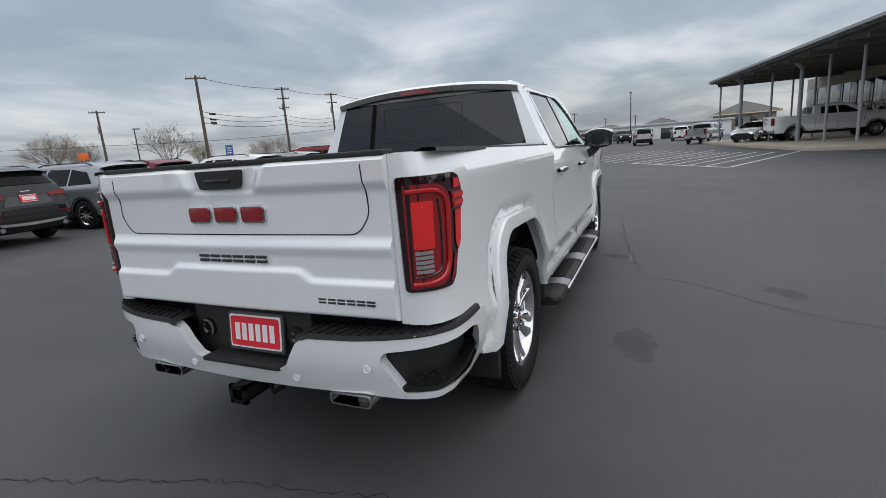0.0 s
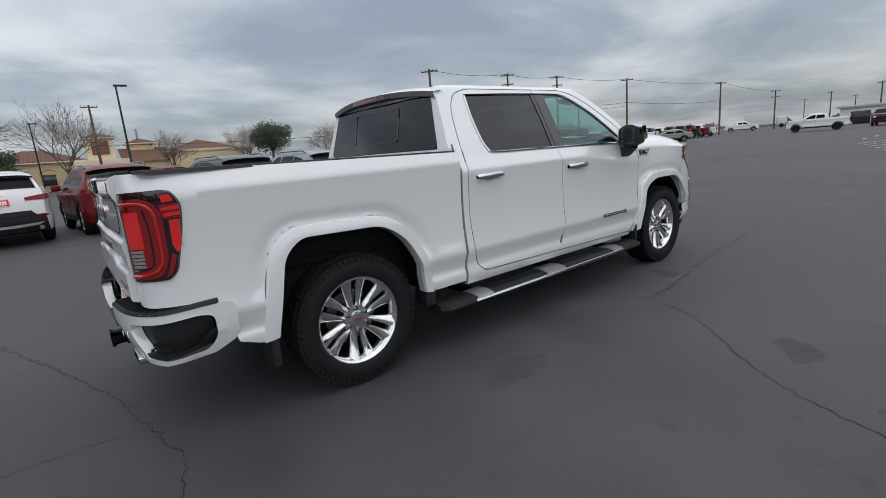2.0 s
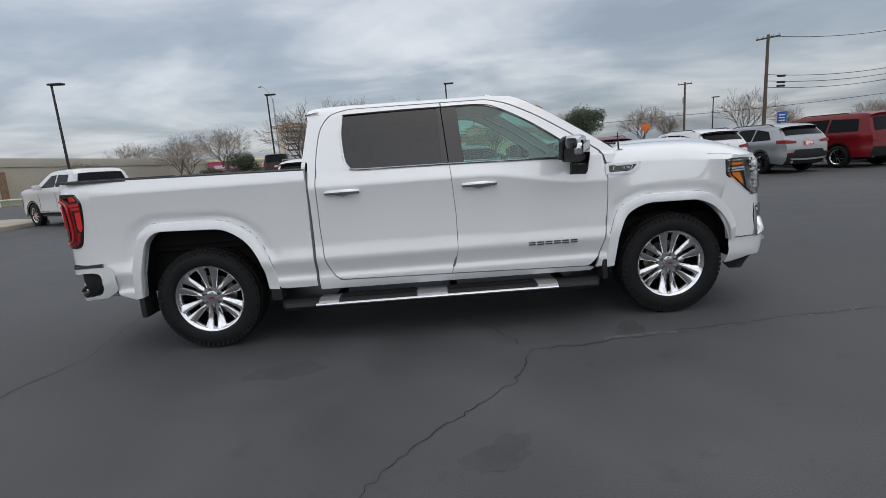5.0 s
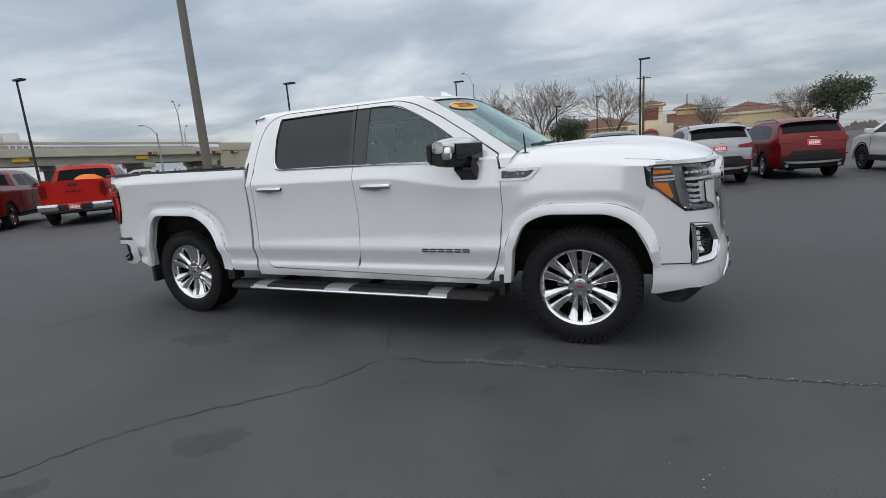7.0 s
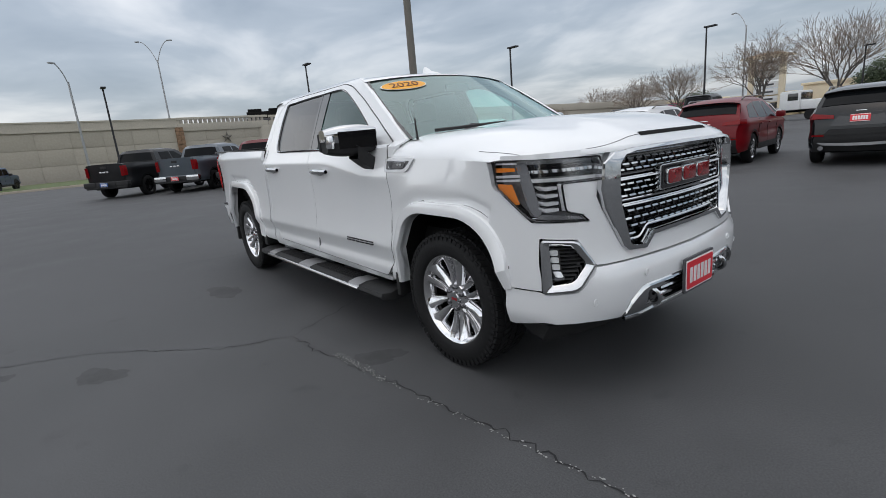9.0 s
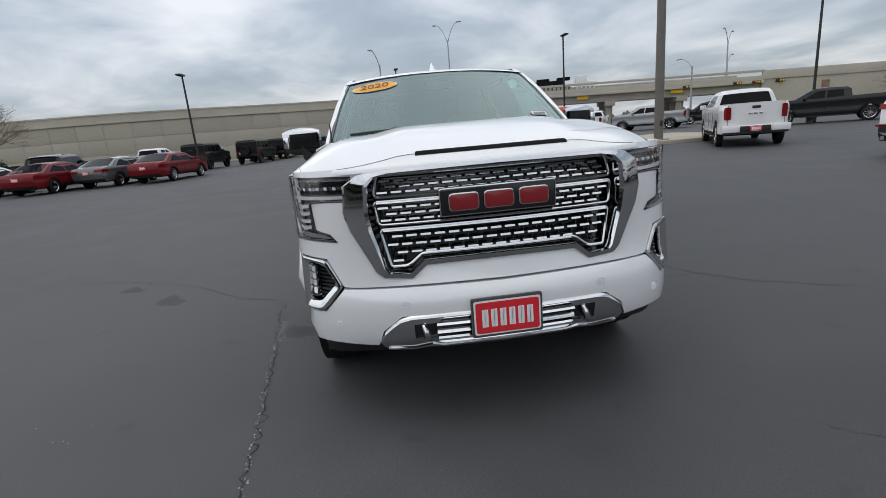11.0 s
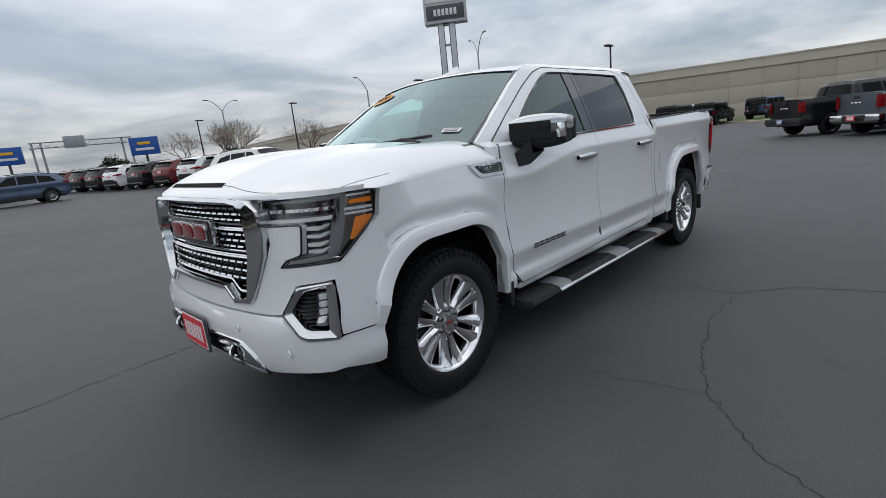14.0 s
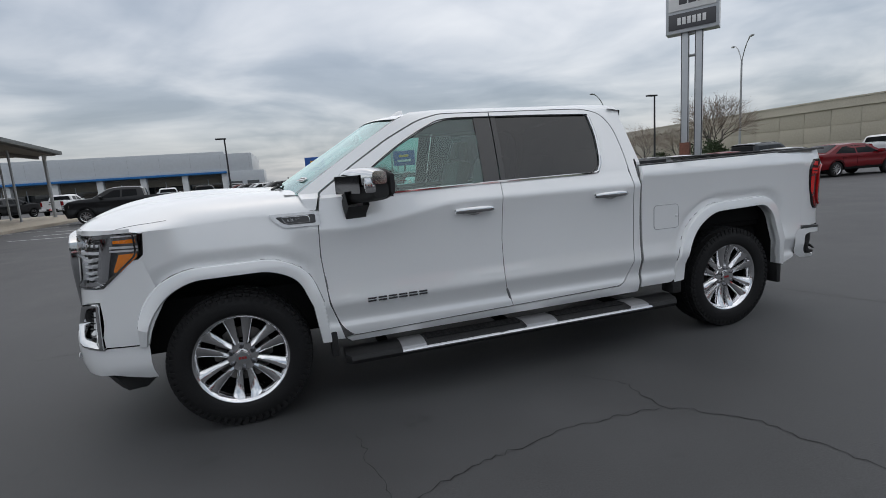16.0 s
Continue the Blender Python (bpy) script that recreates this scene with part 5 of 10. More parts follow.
def fog_lamp(truck, s):
    f = new("fog_lamp")
    f.parent = truck
    tagged(f, "fog lamp in chrome bezel")
    outer = rounded([(0.757, 0.715, 0.02), (0.830, 0.838, 0.025), (1.003, 0.852, 0.02), (1.028, 0.584, 0.015), (0.872, 0.600, 0.03)], 4)
    inner = rounded([(0.800, 0.722, 0.02), (0.856, 0.806, 0.02), (0.962, 0.822, 0.012), (0.978, 0.632, 0.01), (0.892, 0.645, 0.02)], 4)
    bm = bmesh.new()
    blend = lambda k: [(a * (1 - k) + c * k, b * (1 - k) + d * k) for (a, b), (c, d) in zip(outer, inner)]
    rows = [[on_nose(o)(s * u, z) for u, z in blend(k)] for o, k in ((-0.01, 0), (0.012, 0.06), (0.014, 0.30), (0.004, 0.75), (-0.004, 0.95), (-0.06, 1.0))]
    loft(bm, rows, close=True)
    bmesh.ops.recalc_face_normals(bm, faces=bm.faces[:])
    part("bezel", bm, M["chrome"], f, "chrome bezel", angle=25)
    part("recess", sheet([(s * u, z) for u, z in blend(0.5)], on_nose(-0.055), 0.08, 0, face=(1, s, 0)), M["glossblack"], f, "black recess")
    for k in range(9):
        z = 0.648 + 0.018 * k
        a0 = 0.800 + 0.0009 * abs(z - 0.722) * 700
        part("slat", sheet([(s * a0, z), (s * 0.925, z + 0.001), (s * 0.925, z + 0.008), (s * a0, z + 0.007)], on_nose(-0.035), 0.06, 0.02, (-1, 0, 0), face=(1, s, 0)), M["blackplastic"], f)
    part("lamp_housing", sheet([(s * u, z) for u, z in rounded([(0.922, 0.655, 0.01), (0.968, 0.650, 0.01), (0.955, 0.806, 0.01), (0.918, 0.800, 0.01)], 3)], on_nose(-0.018), 0.05, 0.03, (-1, 0, 0), face=(1, s, 0)), M["darkchrome"], f)
    for k in range(4):
        z = 0.668 + 0.034 * k
        part("lamp_unit", sheet([(s * u, v) for u, v in rounded([(0.928, z, 0.006), (0.958, z, 0.006), (0.956, z + 0.026, 0.006), (0.926, z + 0.026, 0.006)], 2)], on_nose(-0.012), 0.05, 0.01, (-1, 0, 0), face=(1, s, 0)), M["ledwhite"], f)


def three_marks(parent, m, width, height, depth, rim=0.010):
    """The maker's mark as three plain red slabs with bright rims."""
    e = new("maker_emblem")
    e.parent = parent
    e.matrix_basis = m
    tagged(e, "maker's emblem of red slabs with bright rims")
    cell = width / 3
    for k in (-1, 0, 1):
        w, h = cell * 0.88, height
        o = rounded([(k * cell - w / 2, -h / 2, h * 0.28), (k * cell + w / 2, -h / 2, h * 0.28), (k * cell + w / 2, h / 2, h * 0.28), (k * cell - w / 2, h / 2, h * 0.28)], 4)
        part("bright_rim", plate_bm(o, depth, depth * 0.5, "z"), M["chrome"], e)
        i = rounded([(k * cell - w / 2 + rim, -h / 2 + rim, h * 0.2), (k * cell + w / 2 - rim, -h / 2 + rim, h * 0.2), (k * cell + w / 2 - rim, h / 2 - rim, h * 0.2), (k * cell - w / 2 + rim, h / 2 - rim, h * 0.2)], 4)
        bm = plate_bm(i, 0.004, 0.0015, "z")
        bm.transform(Matrix.Translation((0, 0, depth)))
        part("red_slab", bm, M["emblemred"], e)


def bar_word(parent, name, m, width, height, depth, count, material, label):
    """A word badge as a row of plain bars, two to a place."""
    e = new(name)
    e.parent = parent
    e.matrix_basis = m
    tagged(e, label)
    cell = width / count
    for k in range(count):
        x = (k - (count - 1) / 2) * cell
        w = cell * 0.84
        for z in (-height * 0.30, height * 0.30):
            bm = bmesh.new()
            box(bm, (x - w / 2, z - height * 0.19, 0), (x + w / 2, z + height * 0.19, depth), 0.002)
            part("bar", bm, material, e)


def dealer_plate(parent, m, w=0.315, h=0.165):
    """A red plate with a white border and a row of white bars, in a dark holder."""
    p = new("dealer_plate")
    p.parent = parent
    p.matrix_basis = m
    tagged(p, "red dealer plate with white bars in dark holder")
    rect = lambda a, b, r: rounded([(-a / 2, -b / 2, r), (a / 2, -b / 2, r), (a / 2, b / 2, r), (-a / 2, b / 2, r)], 4)
    part("holder", plate_bm(rect(w + 0.022, h + 0.026, 0.012), 0.012, 0.003, "z"), M["signgrey"], p)
    for k, (a, b, z, mm, nm) in enumerate(((w, h, 0.012, "platewhite", "border"), (w - 0.016, h - 0.016, 0.0145, "platered", "field"))):
        bm = plate_bm(rect(a, b, 0.012), 0.0025, 0, "z")
        bm.transform(Matrix.Translation((0, 0, z)))
        part(nm, bm, M[mm], p)
    for k in range(12):
        x = (k - 5.5) * w * 0.0675 + (0.004 if k % 2 == 0 else -0.004)
        bm = bmesh.new()
        box(bm, (x - w * 0.025, -h * 0.27, 0.0165), (x + w * 0.025, h * 0.25, 0.0185))
        part("bar", bm, M["platewhite"], p)
    return p


REAR_CORNER = [(-2.955, 0.790), (-2.950, 0.850), (-2.930, 0.893), (-2.890, 0.922), (-2.83, 0.941), (-2.74, 0.954), (-2.655, 0.960)]
CORNER_U = [0.0]
for q0, q1 in zip(REAR_CORNER, REAR_CORNER[1:]):
    CORNER_U.append(CORNER_U[-1] + math.dist(q0, q1))


def round_corner(s, out):
    """Wraps the rear corner: u runs from the tailgate round to the bed's side."""
    def place(u, z):
        x, y = float(np.interp(u, CORNER_U, [c[0] for c in REAR_CORNER])), float(np.interp(u, CORNER_U, [c[1] for c in REAR_CORNER]))
        k = min(u / 0.2, 1)
        return (x - out * (1 - k), s * (y + out * k + k * (half_width(-2.1, z) - 0.983)), z)
    return place


def tail_light(truck, s):
    t = new("tail_light")
    t.parent = truck
    tagged(t, "dark rimmed red tail light")
    wrap = lambda out: round_corner(s, out)
    fc = (-1, s, 0)
    into = (0.6, -0.6 * s, 0)
    ring = rounded([(0.022, 1.318, 0.015), (0.272, 1.322, 0.05), (0.312, 1.255, 0.06), (0.300, 1.12, 0.05), (0.252, 0.930, 0.03), (0.220, 0.895, 0.02), (0.030, 0.897, 0.015)], 4)
    part("lens", sheet(ring, wrap(0.012), 0.04, 0.03, into, face=fc), M["redblack"], t, "smoked rim")
    fields = (
        ([(0.045, 1.288), (0.175, 1.290, 0.04), (0.232, 1.225, 0.04), (0.228, 0.990, 0.05), (0.190, 0.912, 0.03), (0.050, 0.908, 0.01)], "redlens", 0.014),
        ([(0.069, 1.228, 0.008), (0.140, 1.230, 0.008), (0.142, 1.056), (0.072, 1.056)], "redbright", 0.020),
        ([(0.222, 1.252), (0.306, 1.256, 0.02), (0.306, 1.188), (0.235, 1.185, 0.02)], "redlens", 0.018),
        ([(0.232, 1.240), (0.302, 1.244), (0.303, 1.228), (0.232, 1.224)], "redbright", 0.023),
        ([(0.238, 1.212), (0.304, 1.216), (0.304, 1.200), (0.240, 1.196)], "redbright", 0.023),
        ([(0.256, 1.178), (0.298, 1.180), (0.292, 1.060), (0.270, 1.020, 0.01), (0.254, 1.060)], "redbright", 0.017),
        ([(0.237, 1.298), (0.272, 1.300, 0.01), (0.288, 1.266, 0.01), (0.240, 1.262)], "redbright", 0.018),
        ([(0.246, 1.020), (0.262, 1.005), (0.236, 0.930), (0.204, 0.908), (0.222, 0.945)], "redlens", 0.016),
    )
    for pts, mm, o in fields:
        part("red_field", sheet(rounded(pts, 3), wrap(o), 0.04, 0.006, into, face=fc), M[mm], t)
    # the light guide: an open hook round the inner lamp
    bm = bmesh.new()
    line = [tuple(q) for q in spline([(0.055, 1.264), (0.110, 1.266), (0.160, 1.260), (0.194, 1.225), (0.203, 1.150), (0.203, 1.020), (0.188, 0.958), (0.140, 0.930), (0.060, 0.925)], 5)]
    tube(bm, [wrap(0.018)(u, z) for u, z in line], 0.0085, 6)
    part("light_guide", bm, M["redmid"], t, "red light guide")
    bm = bmesh.new()
    line = [tuple(q) for q in spline([(0.158, 1.235), (0.170, 1.150), (0.170, 1.020), (0.155, 0.965), (0.070, 0.950)], 5)]
    tube(bm, [wrap(0.016)(u, z) for u, z in line], 0.0045, 5)
    part("dark_rib", bm, M["redblack"], t)
    for k in range(5):
        z = 0.966 + 0.0175 * k
        part("clear_bar", sheet([(0.074, z), (0.134, z), (0.134, z + 0.012), (0.074, z + 0.012)], wrap(0.020), 0.05, 0.004, into, face=fc), M["greytrim"], t)


def ridge(line, out, rise=0.012):
    """A bar along a line of (u, z, height) on the nose: a narrow lip below and a broad face that tips to the sky."""
    bm = bmesh.new()
    loft(bm, [[on_nose(out - rise)(u, z - h * 0.55), on_nose(out)(u, z - h * 0.38), on_nose(out - rise * 0.35)(u, z + h * 0.10), on_nose(out - rise)(u, z + h * 0.5), on_nose(out - rise - 0.02)(u, z + h * 0.5)] for u, z, h in line])
    bmesh.ops.recalc_face_normals(bm, faces=bm.faces[:])
    if sum(f.normal.x for f in bm.faces) < 0:
        bmesh.ops.reverse_faces(bm, faces=bm.faces[:])
    return bm


def build_truck():
    T = thing("pickup_truck", "pearl white crew cab pickup truck on asphalt", "pickup truck")
    W = M["pearl"]
    for s in (1, -1):
        up = (0, s, 0)
        into = (0, -s, 0)
        S = on_side(s)
        # bed side
        bed = [(-0.995, 0.455), (-0.997, 0.90), (-0.99, 1.28), (-1.00, 1.372)] + [(-2.655, 1.401), (-2.655, 1.0), (-2.655, 0.74), (-2.63, 0.68), (-2.575, 0.50), (-2.47, 0.46)] + REAR_ARCH[:] + [(-1.25, 0.455)]
        part("bed_side", sheet(bed, on_panel(s), 0.05, 0.03, into, face=up, fine=0.02), W, T)
        part("bed_corner", sheet([(0.0, 0.770), (0.28, 0.757), (CORNER_U[-1], 0.742), (CORNER_U[-1], 1.401), (0.0, 1.403)], round_corner(s, 0.0), 0.052, 0.02, (0.6, -0.6 * s, 0), face=(-1, s, 0)), W, T)
        # fender
        fender = [(1.258, 0.435), (1.36, 0.44)] + FRONT_ARCH[:-4] + [(2.20, 0.872), (2.285, 0.90), (2.355, 1.005), (2.325, 1.07), (2.292, 1.10), (2.275, 1.222), (1.90, 1.238), (1.47, 1.251), (1.43, 1.258), (1.357, 1.258), (1.3535, 1.10), (1.358, 0.98), (1.333, 0.68), (1.280, 0.52)]
        part("fender", sheet(fender, on_panel(s), 0.045, 0.03, into, face=up, fine=0.02), W, T)
        # wheel arch flares, slightly proud
        for outer, inner in ((REAR_FLARE, REAR_ARCH), (FRONT_FLARE, FRONT_ARCH)):
            bm = bmesh.new()
            n = min(len(outer), len(inner))
            rows = [[on_side(s, o)(*p) for p in pts] for o, pts in ((-0.03, outer), (0.004, outer), (0.016, [(a * 0.93 + c * 0.07, b * 0.93 + d * 0.07) for (a, b), (c, d) in zip(outer, inner)]), (0.026, [(a * 0.5 + c * 0.5, b * 0.5 + d * 0.5) for (a, b), (c, d) in zip(outer, inner)]), (0.028, [(a * 0.06 + c * 0.94, b * 0.06 + d * 0.94) for (a, b), (c, d) in zip(outer, inner)]), (0.015, inner), (-0.05, inner))]
            loft(bm, rows)
            bmesh.ops.recalc_face_normals(bm, faces=bm.faces[:])
            if sum(f.normal.y for f in bm.faces) * s < 0:
                bmesh.ops.reverse_faces(bm, faces=bm.faces[:])
            part("arch_flare", bm, W, T, angle=22)
            skin = on_panel(s)
            bm = bmesh.new()
            tube(bm, [skin(x, z) for x, z in outer if z > 0.62], 0.0045, 5)
            part("flare_joint", bm, M["jamb"], T)
        # wheel wells
        for arch, name in ((REAR_ARCH, "wheel_well"), (FRONT_ARCH, "wheel_well")):
            bm = bmesh.new()
            loft(bm, [[(x, s * 0.985, z + 0.006) for x, z in arch], [(x, s * 0.50, z + 0.05) for x, z in arch]])
            part(name, bm, M["underbody"], T)
        for x in (AXLE, -AXLE):
            wheel(T, x, s, "polished alloy wheel with black tyre")
        # mud flaps
        for x, w0, w1 in ((-2.40, 0.80, 0.985), (1.33, 0.84, 0.985)):
            bm = bmesh.new()
            box(bm, (x - 0.025, min(s * w0, s * w1), 0.30 if x < 0 else 0.33), (x + 0.02, max(s * w0, s * w1), 0.50), 0.012)
            part("mud_flap", bm, M["blackplastic"], T)
        for x in (-1.335,):
            bm = bmesh.new()
            box(bm, (x - 0.035, min(s * 0.86, s * 0.985), 0.36), (x + 0.05, max(s * 0.86, s * 0.985), 0.475), 0.012)
            part("mud_flap", bm, M["blackplastic"], T)
        # doors
        rear_out = rounded([(-0.80, 0.497, 0.05), (0.088, 0.478), (0.148, 0.66, 0.05), (0.150, 0.95), (0.133, 1.22), (0.124, 1.336), (-0.63, 1.347, 0.04), (-0.692, 1.415, 0.06), (-0.712, 1.62, 0.02), (-0.695, 1.785, 0.03), (0.092, 1.793), (0.088, 1.824), (-0.66, 1.824, 0.08), (-0.80, 1.785, 0.06), (-0.872, 1.68, 0.08), (-0.903, 1.50, 0.08), (-0.915, 1.28), (-0.918, 0.92), (-0.905, 0.66, 0.06), (-0.86, 0.55, 0.05)], 4)
        rear_glass = rounded([(-0.62, 1.350, 0.04), (0.092, 1.344), (0.066, 1.786), (-0.688, 1.780, 0.03), (-0.704, 1.62, 0.02), (-0.684, 1.42, 0.06)], 4)
        truck_door(T, s, "rear", rear_glass, rear_out, 0)
        front_out = rounded([(0.093, 0.478), (1.20, 0.452, 0.03), (1.272, 0.525, 0.04), (1.325, 0.68, 0.06), (1.352, 0.97, 0.06), (1.346, 1.18, 0.05), (1.318, 1.352, 0.02), (1.095, 1.510), (0.85, 1.665, 0.05), (0.62, 1.782, 0.06), (0.46, 1.824, 0.05), (0.096, 1.824), (0.100, 1.793), (0.42, 1.790, 0.06), (0.56, 1.745, 0.06), (0.78, 1.625, 0.05), (1.00, 1.475), (1.118, 1.385, 0.03), (1.128, 1.318, 0.01), (0.129, 1.336), (0.138, 1.22), (0.155, 0.95), (0.153, 0.66, 0.05)], 4)
        front_glass = rounded([(0.245, 1.340), (1.065, 1.326), (1.02, 1.452), (0.78, 1.617, 0.05), (0.555, 1.739, 0.06), (0.415, 1.783, 0.06), (0.222, 1.788)], 4)
        fd = truck_door(T, s, "front", front_glass, front_out, 0)
        part("sail_panel", sheet([(1.068, 1.326), (1.122, 1.322), (1.112, 1.382), (1.024, 1.452)], on_side(s, -0.006), 0.1, 0.01, into, face=up), M["glossblack"], T)
        part("pillar_trim", sheet([(0.080, 1.344), (0.119, 1.340), (0.088, 1.790), (0.055, 1.788)], on_side(s, -0.004), 0.12, 0.012, into, face=up), M["glossblack"], T)
        part("pillar_trim", sheet([(0.127, 1.340), (0.243, 1.340), (0.218, 1.789), (0.096, 1.790)], on_side(s, -0.004), 0.12, 0.012, into, face=up), M["glossblack"], T)
        # bright window surround
        for line in ([(1.125, 1.320), (0.65, 1.330), (0.13, 1.339), (-0.30, 1.344), (-0.61, 1.349), (-0.66, 1.375), (-0.688, 1.43), (-0.704, 1.53), (-0.711, 1.64), (-0.698, 1.775)],):
            pts = [(x, s * (half_width(x, z) + 0.002), z) for x, z in [tuple(q) for q in spline(line, 5)]]
            bm = bmesh.new()
            tube(bm, pts, 0.0095, 6)
            part("bright_strip", bm, M["chrome"], T, "chrome window strip")
        bm = bmesh.new()
        tube(bm, [(x, s * (half_width(x, z) + 0.001), z) for x, z in [tuple(q) for q in spline([(-0.698, 1.782), (-0.3, 1.791), (0.1, 1.793), (0.42, 1.789), (0.57, 1.742), (0.79, 1.622), (1.01, 1.470), (1.120, 1.385)], 5)]], 0.004, 6)
        part("window_seal", bm, M["glossblack"], T)
        door_handle(T, s, -0.715, 1.185)
        door_handle(T, s, 0.345, 1.170)
        side_mirror(T, s)
        running_board(T, s)
        # cab side: sill, rear pillar, roof rail and windscreen pillar round the doors
        cab_out = [(-0.972, 0.42), (1.215, 0.408), (1.245, 0.432), (1.200, 0.444), (0.09, 0.470), (-0.80, 0.488)] + [(-0.867, 0.545, 0.05), (-0.911, 0.655, 0.06), (-0.925, 0.92), (-0.922, 1.28), (-0.910, 1.50, 0.08), (-0.879, 1.683, 0.08), (-0.805, 1.791, 0.06), (-0.66, 1.831, 0.08), (0.46, 1.831, 0.05), (0.624, 1.790, 0.06), (0.855, 1.673, 0.05), (1.10, 1.518), (1.325, 1.362), (1.352, 1.262), (1.40, 1.262), (1.445, 1.362), (1.20, 1.528), (0.95, 1.690), (0.76, 1.800), (0.66, 1.845), (0.46, 1.860), (-0.70, 1.862), (-0.86, 1.857), (-0.93, 1.846), (-0.962, 1.834), (-0.982, 1.806), (-0.970, 1.755), (-0.992, 1.60), (-1.016, 1.45), (-0.978, 1.425), (-0.976, 1.33)]
        part("cab_side", sheet(rounded(cab_out, 4), S, 0.07, 0.03, into, face=up, fine=0.03), W, T)
        # jamb behind the door and bed joints
        for o in (rear_out, front_out):
            pts = []
            for p, q in zip(o, o[1:] + o[:1]):
                for t in np.linspace(0, 1, max(1, int(math.dist(p, q) / 0.09)) + 1)[:-1]:
                    x, z = p[0] + (q[0] - p[0]) * t, p[1] + (q[1] - p[1]) * t
                    pts.append((x, s * (half_width(x, z) - 0.0075), z))
            bm = bmesh.new()
            tube(bm, pts + pts[:1], 0.0065, 6, caps=False)
            part("door_jamb", bm, M["jamb"], T)
        part("bed_joint", sheet([(-1.03, 0.47), (-0.95, 0.47), (-0.95, 1.36), (-1.03, 1.36)], lambda x, z, s=s: (x, s * (half_width(-0.95, z) - 0.035), z), 0.1, 0, face=up), W, T)
        # grey strip added in the cab gap, its colour standing in for the shade there
        bm = bmesh.new()
        loft(bm, [[(x, s * (half_width(-0.96, z) - o), z) for x, o in ((-0.996, 0.02), (-0.993, 0.006), (-0.983, 0.006), (-0.980, 0.02))] for z in np.linspace(0.46, 1.362, 40)])
        bmesh.ops.recalc_face_normals(bm, faces=bm.faces[:])
        part("bed_seal", bm, M["jamb"], T)
        # engine badge on the fender
        bt = new("fender_badge")
        bt.parent = T
        tagged(bt, "chrome rimmed black engine badge")
        o = rounded([(1.335, 1.170, 0.01), (1.555, 1.170, 0.03), (1.63, 1.252, 0.015), (1.335, 1.255, 0.01)], 3)
        i = rounded([(1.362, 1.188, 0.01), (1.540, 1.188, 0.03), (1.590, 1.236, 0.012), (1.362, 1.239, 0.01)], 3)
        part("bright_rim", sheet(o, on_side(s, 0.012), 0.1, 0.014, into, face=up), M["ledwhite"], bt)
        part("black_insert", sheet(i, on_side(s, 0.0145), 0.1, 0.004, into, face=up), M["glossblack"], bt)
        mid = rounded([(1.392, 1.195, 0.012), (1.532, 1.195, 0.012), (1.556, 1.233, 0.012), (1.400, 1.233, 0.012)], 3)
        part("plaque", sheet(mid, on_side(s, 0.018), 0.1, 0.004, into, face=up), M["glossblack"], bt)
        bm = bmesh.new()
        edge = [on_side(s, 0.018)(x, z) for x, z in mid]
        tube(bm, edge + edge[:1], 0.0022, 5, caps=False)
        part("plaque_rim", bm, M["chrome"], bt)
        rot = pose(1.488, s * (half_width(1.49, 1.21) + 0.0185), 1.214, 90, 0, 0 if s < 0 else 180)
        letters("6.2L V8", 0.023, 0.0015, M["ledwhite"], "lettering", bt, rot, "pale engine size lettering")
        rot = pose(0.905, s * (half_width(0.9, 0.675) + 0.001), 0.672, 90, 0, 0 if s < 0 else 180)
        bar_word(T, "name_badge", rot, 0.40, 0.028, 0.006, 6, M["darkchrome"], "dark chrome name badge of plain bars")
        headlight(T, s)
        fog_lamp(T, s)
        tail_light(T, s)
        # cabin lining behind doors
        bm = sheet([(-0.88, 0.52), (1.25, 0.50), (1.25, 1.30), (-0.88, 1.32)], lambda x, z, s=s: (x, s * (half_width(x, z) - 0.075), z), 0.3, 0)
        part("door_lining", bm, M["cabin"], T)
        # seats
        for x, nm in ((0.35, "front_seat"), (-0.50, "rear_seat")):
            y = s * 0.42
            st = new(nm)
            st.parent = T
            bm = bmesh.new()
            box(bm, (x - 0.25, y - 0.25, 0.80), (x + 0.25, y + 0.25, 0.98), 0.05)
            part("cushion", bm, M["seat"], st)
            bm = bmesh.new()
            box(bm, (-0.07, -0.24, 0), (0.07, 0.24, 0.62), 0.06, None)
            bm.transform(pose(x - 0.26, y, 0.92, 0, -14, 0))
            part("backrest", bm, M["seat"], st)
            bm = bmesh.new()
            box(bm, (-0.05, -0.13, 0.62), (0.05, 0.13, 0.80), 0.04)
            bm.transform(pose(x - 0.26, y, 0.92, 0, -14, 0))
            part("headrest", bm, M["seat"], st)
    # fuel door on the left of the bed
    loop = rounded([(-1.105, 0.886, 0.03), (-1.335, 0.886, 0.03), (-1.330, 1.066, 0.03), (-1.105, 1.068, 0.03)], 5)
    part("fuel_door", sheet(loop, on_side(1, 0.0025), 0.08, 0.004, (0, -1, 0), face=(0, 1, 0)), W, T, "white fuel door")
    pts = [on_side(1, 0.001)(x, z) for x, z in loop]
    bm = bmesh.new()
    tube(bm, pts + pts[:1], 0.0028, 5, caps=False)
    part("fuel_door_joint", bm, M["greytrim"], T)
    bm = bmesh.new()
    rings = lathe(bm, [(0.0, 0.012), (0.006, 0.011), (0.008, 0.006)], steps=16, centre=(-1.315, half_width(-1.315, 0.977), 0.977))
    disc(bm, rings[-1])
    part("fuel_door_stud", bm, W, T)
    # roof
    bm = bmesh.new()
    rows = []
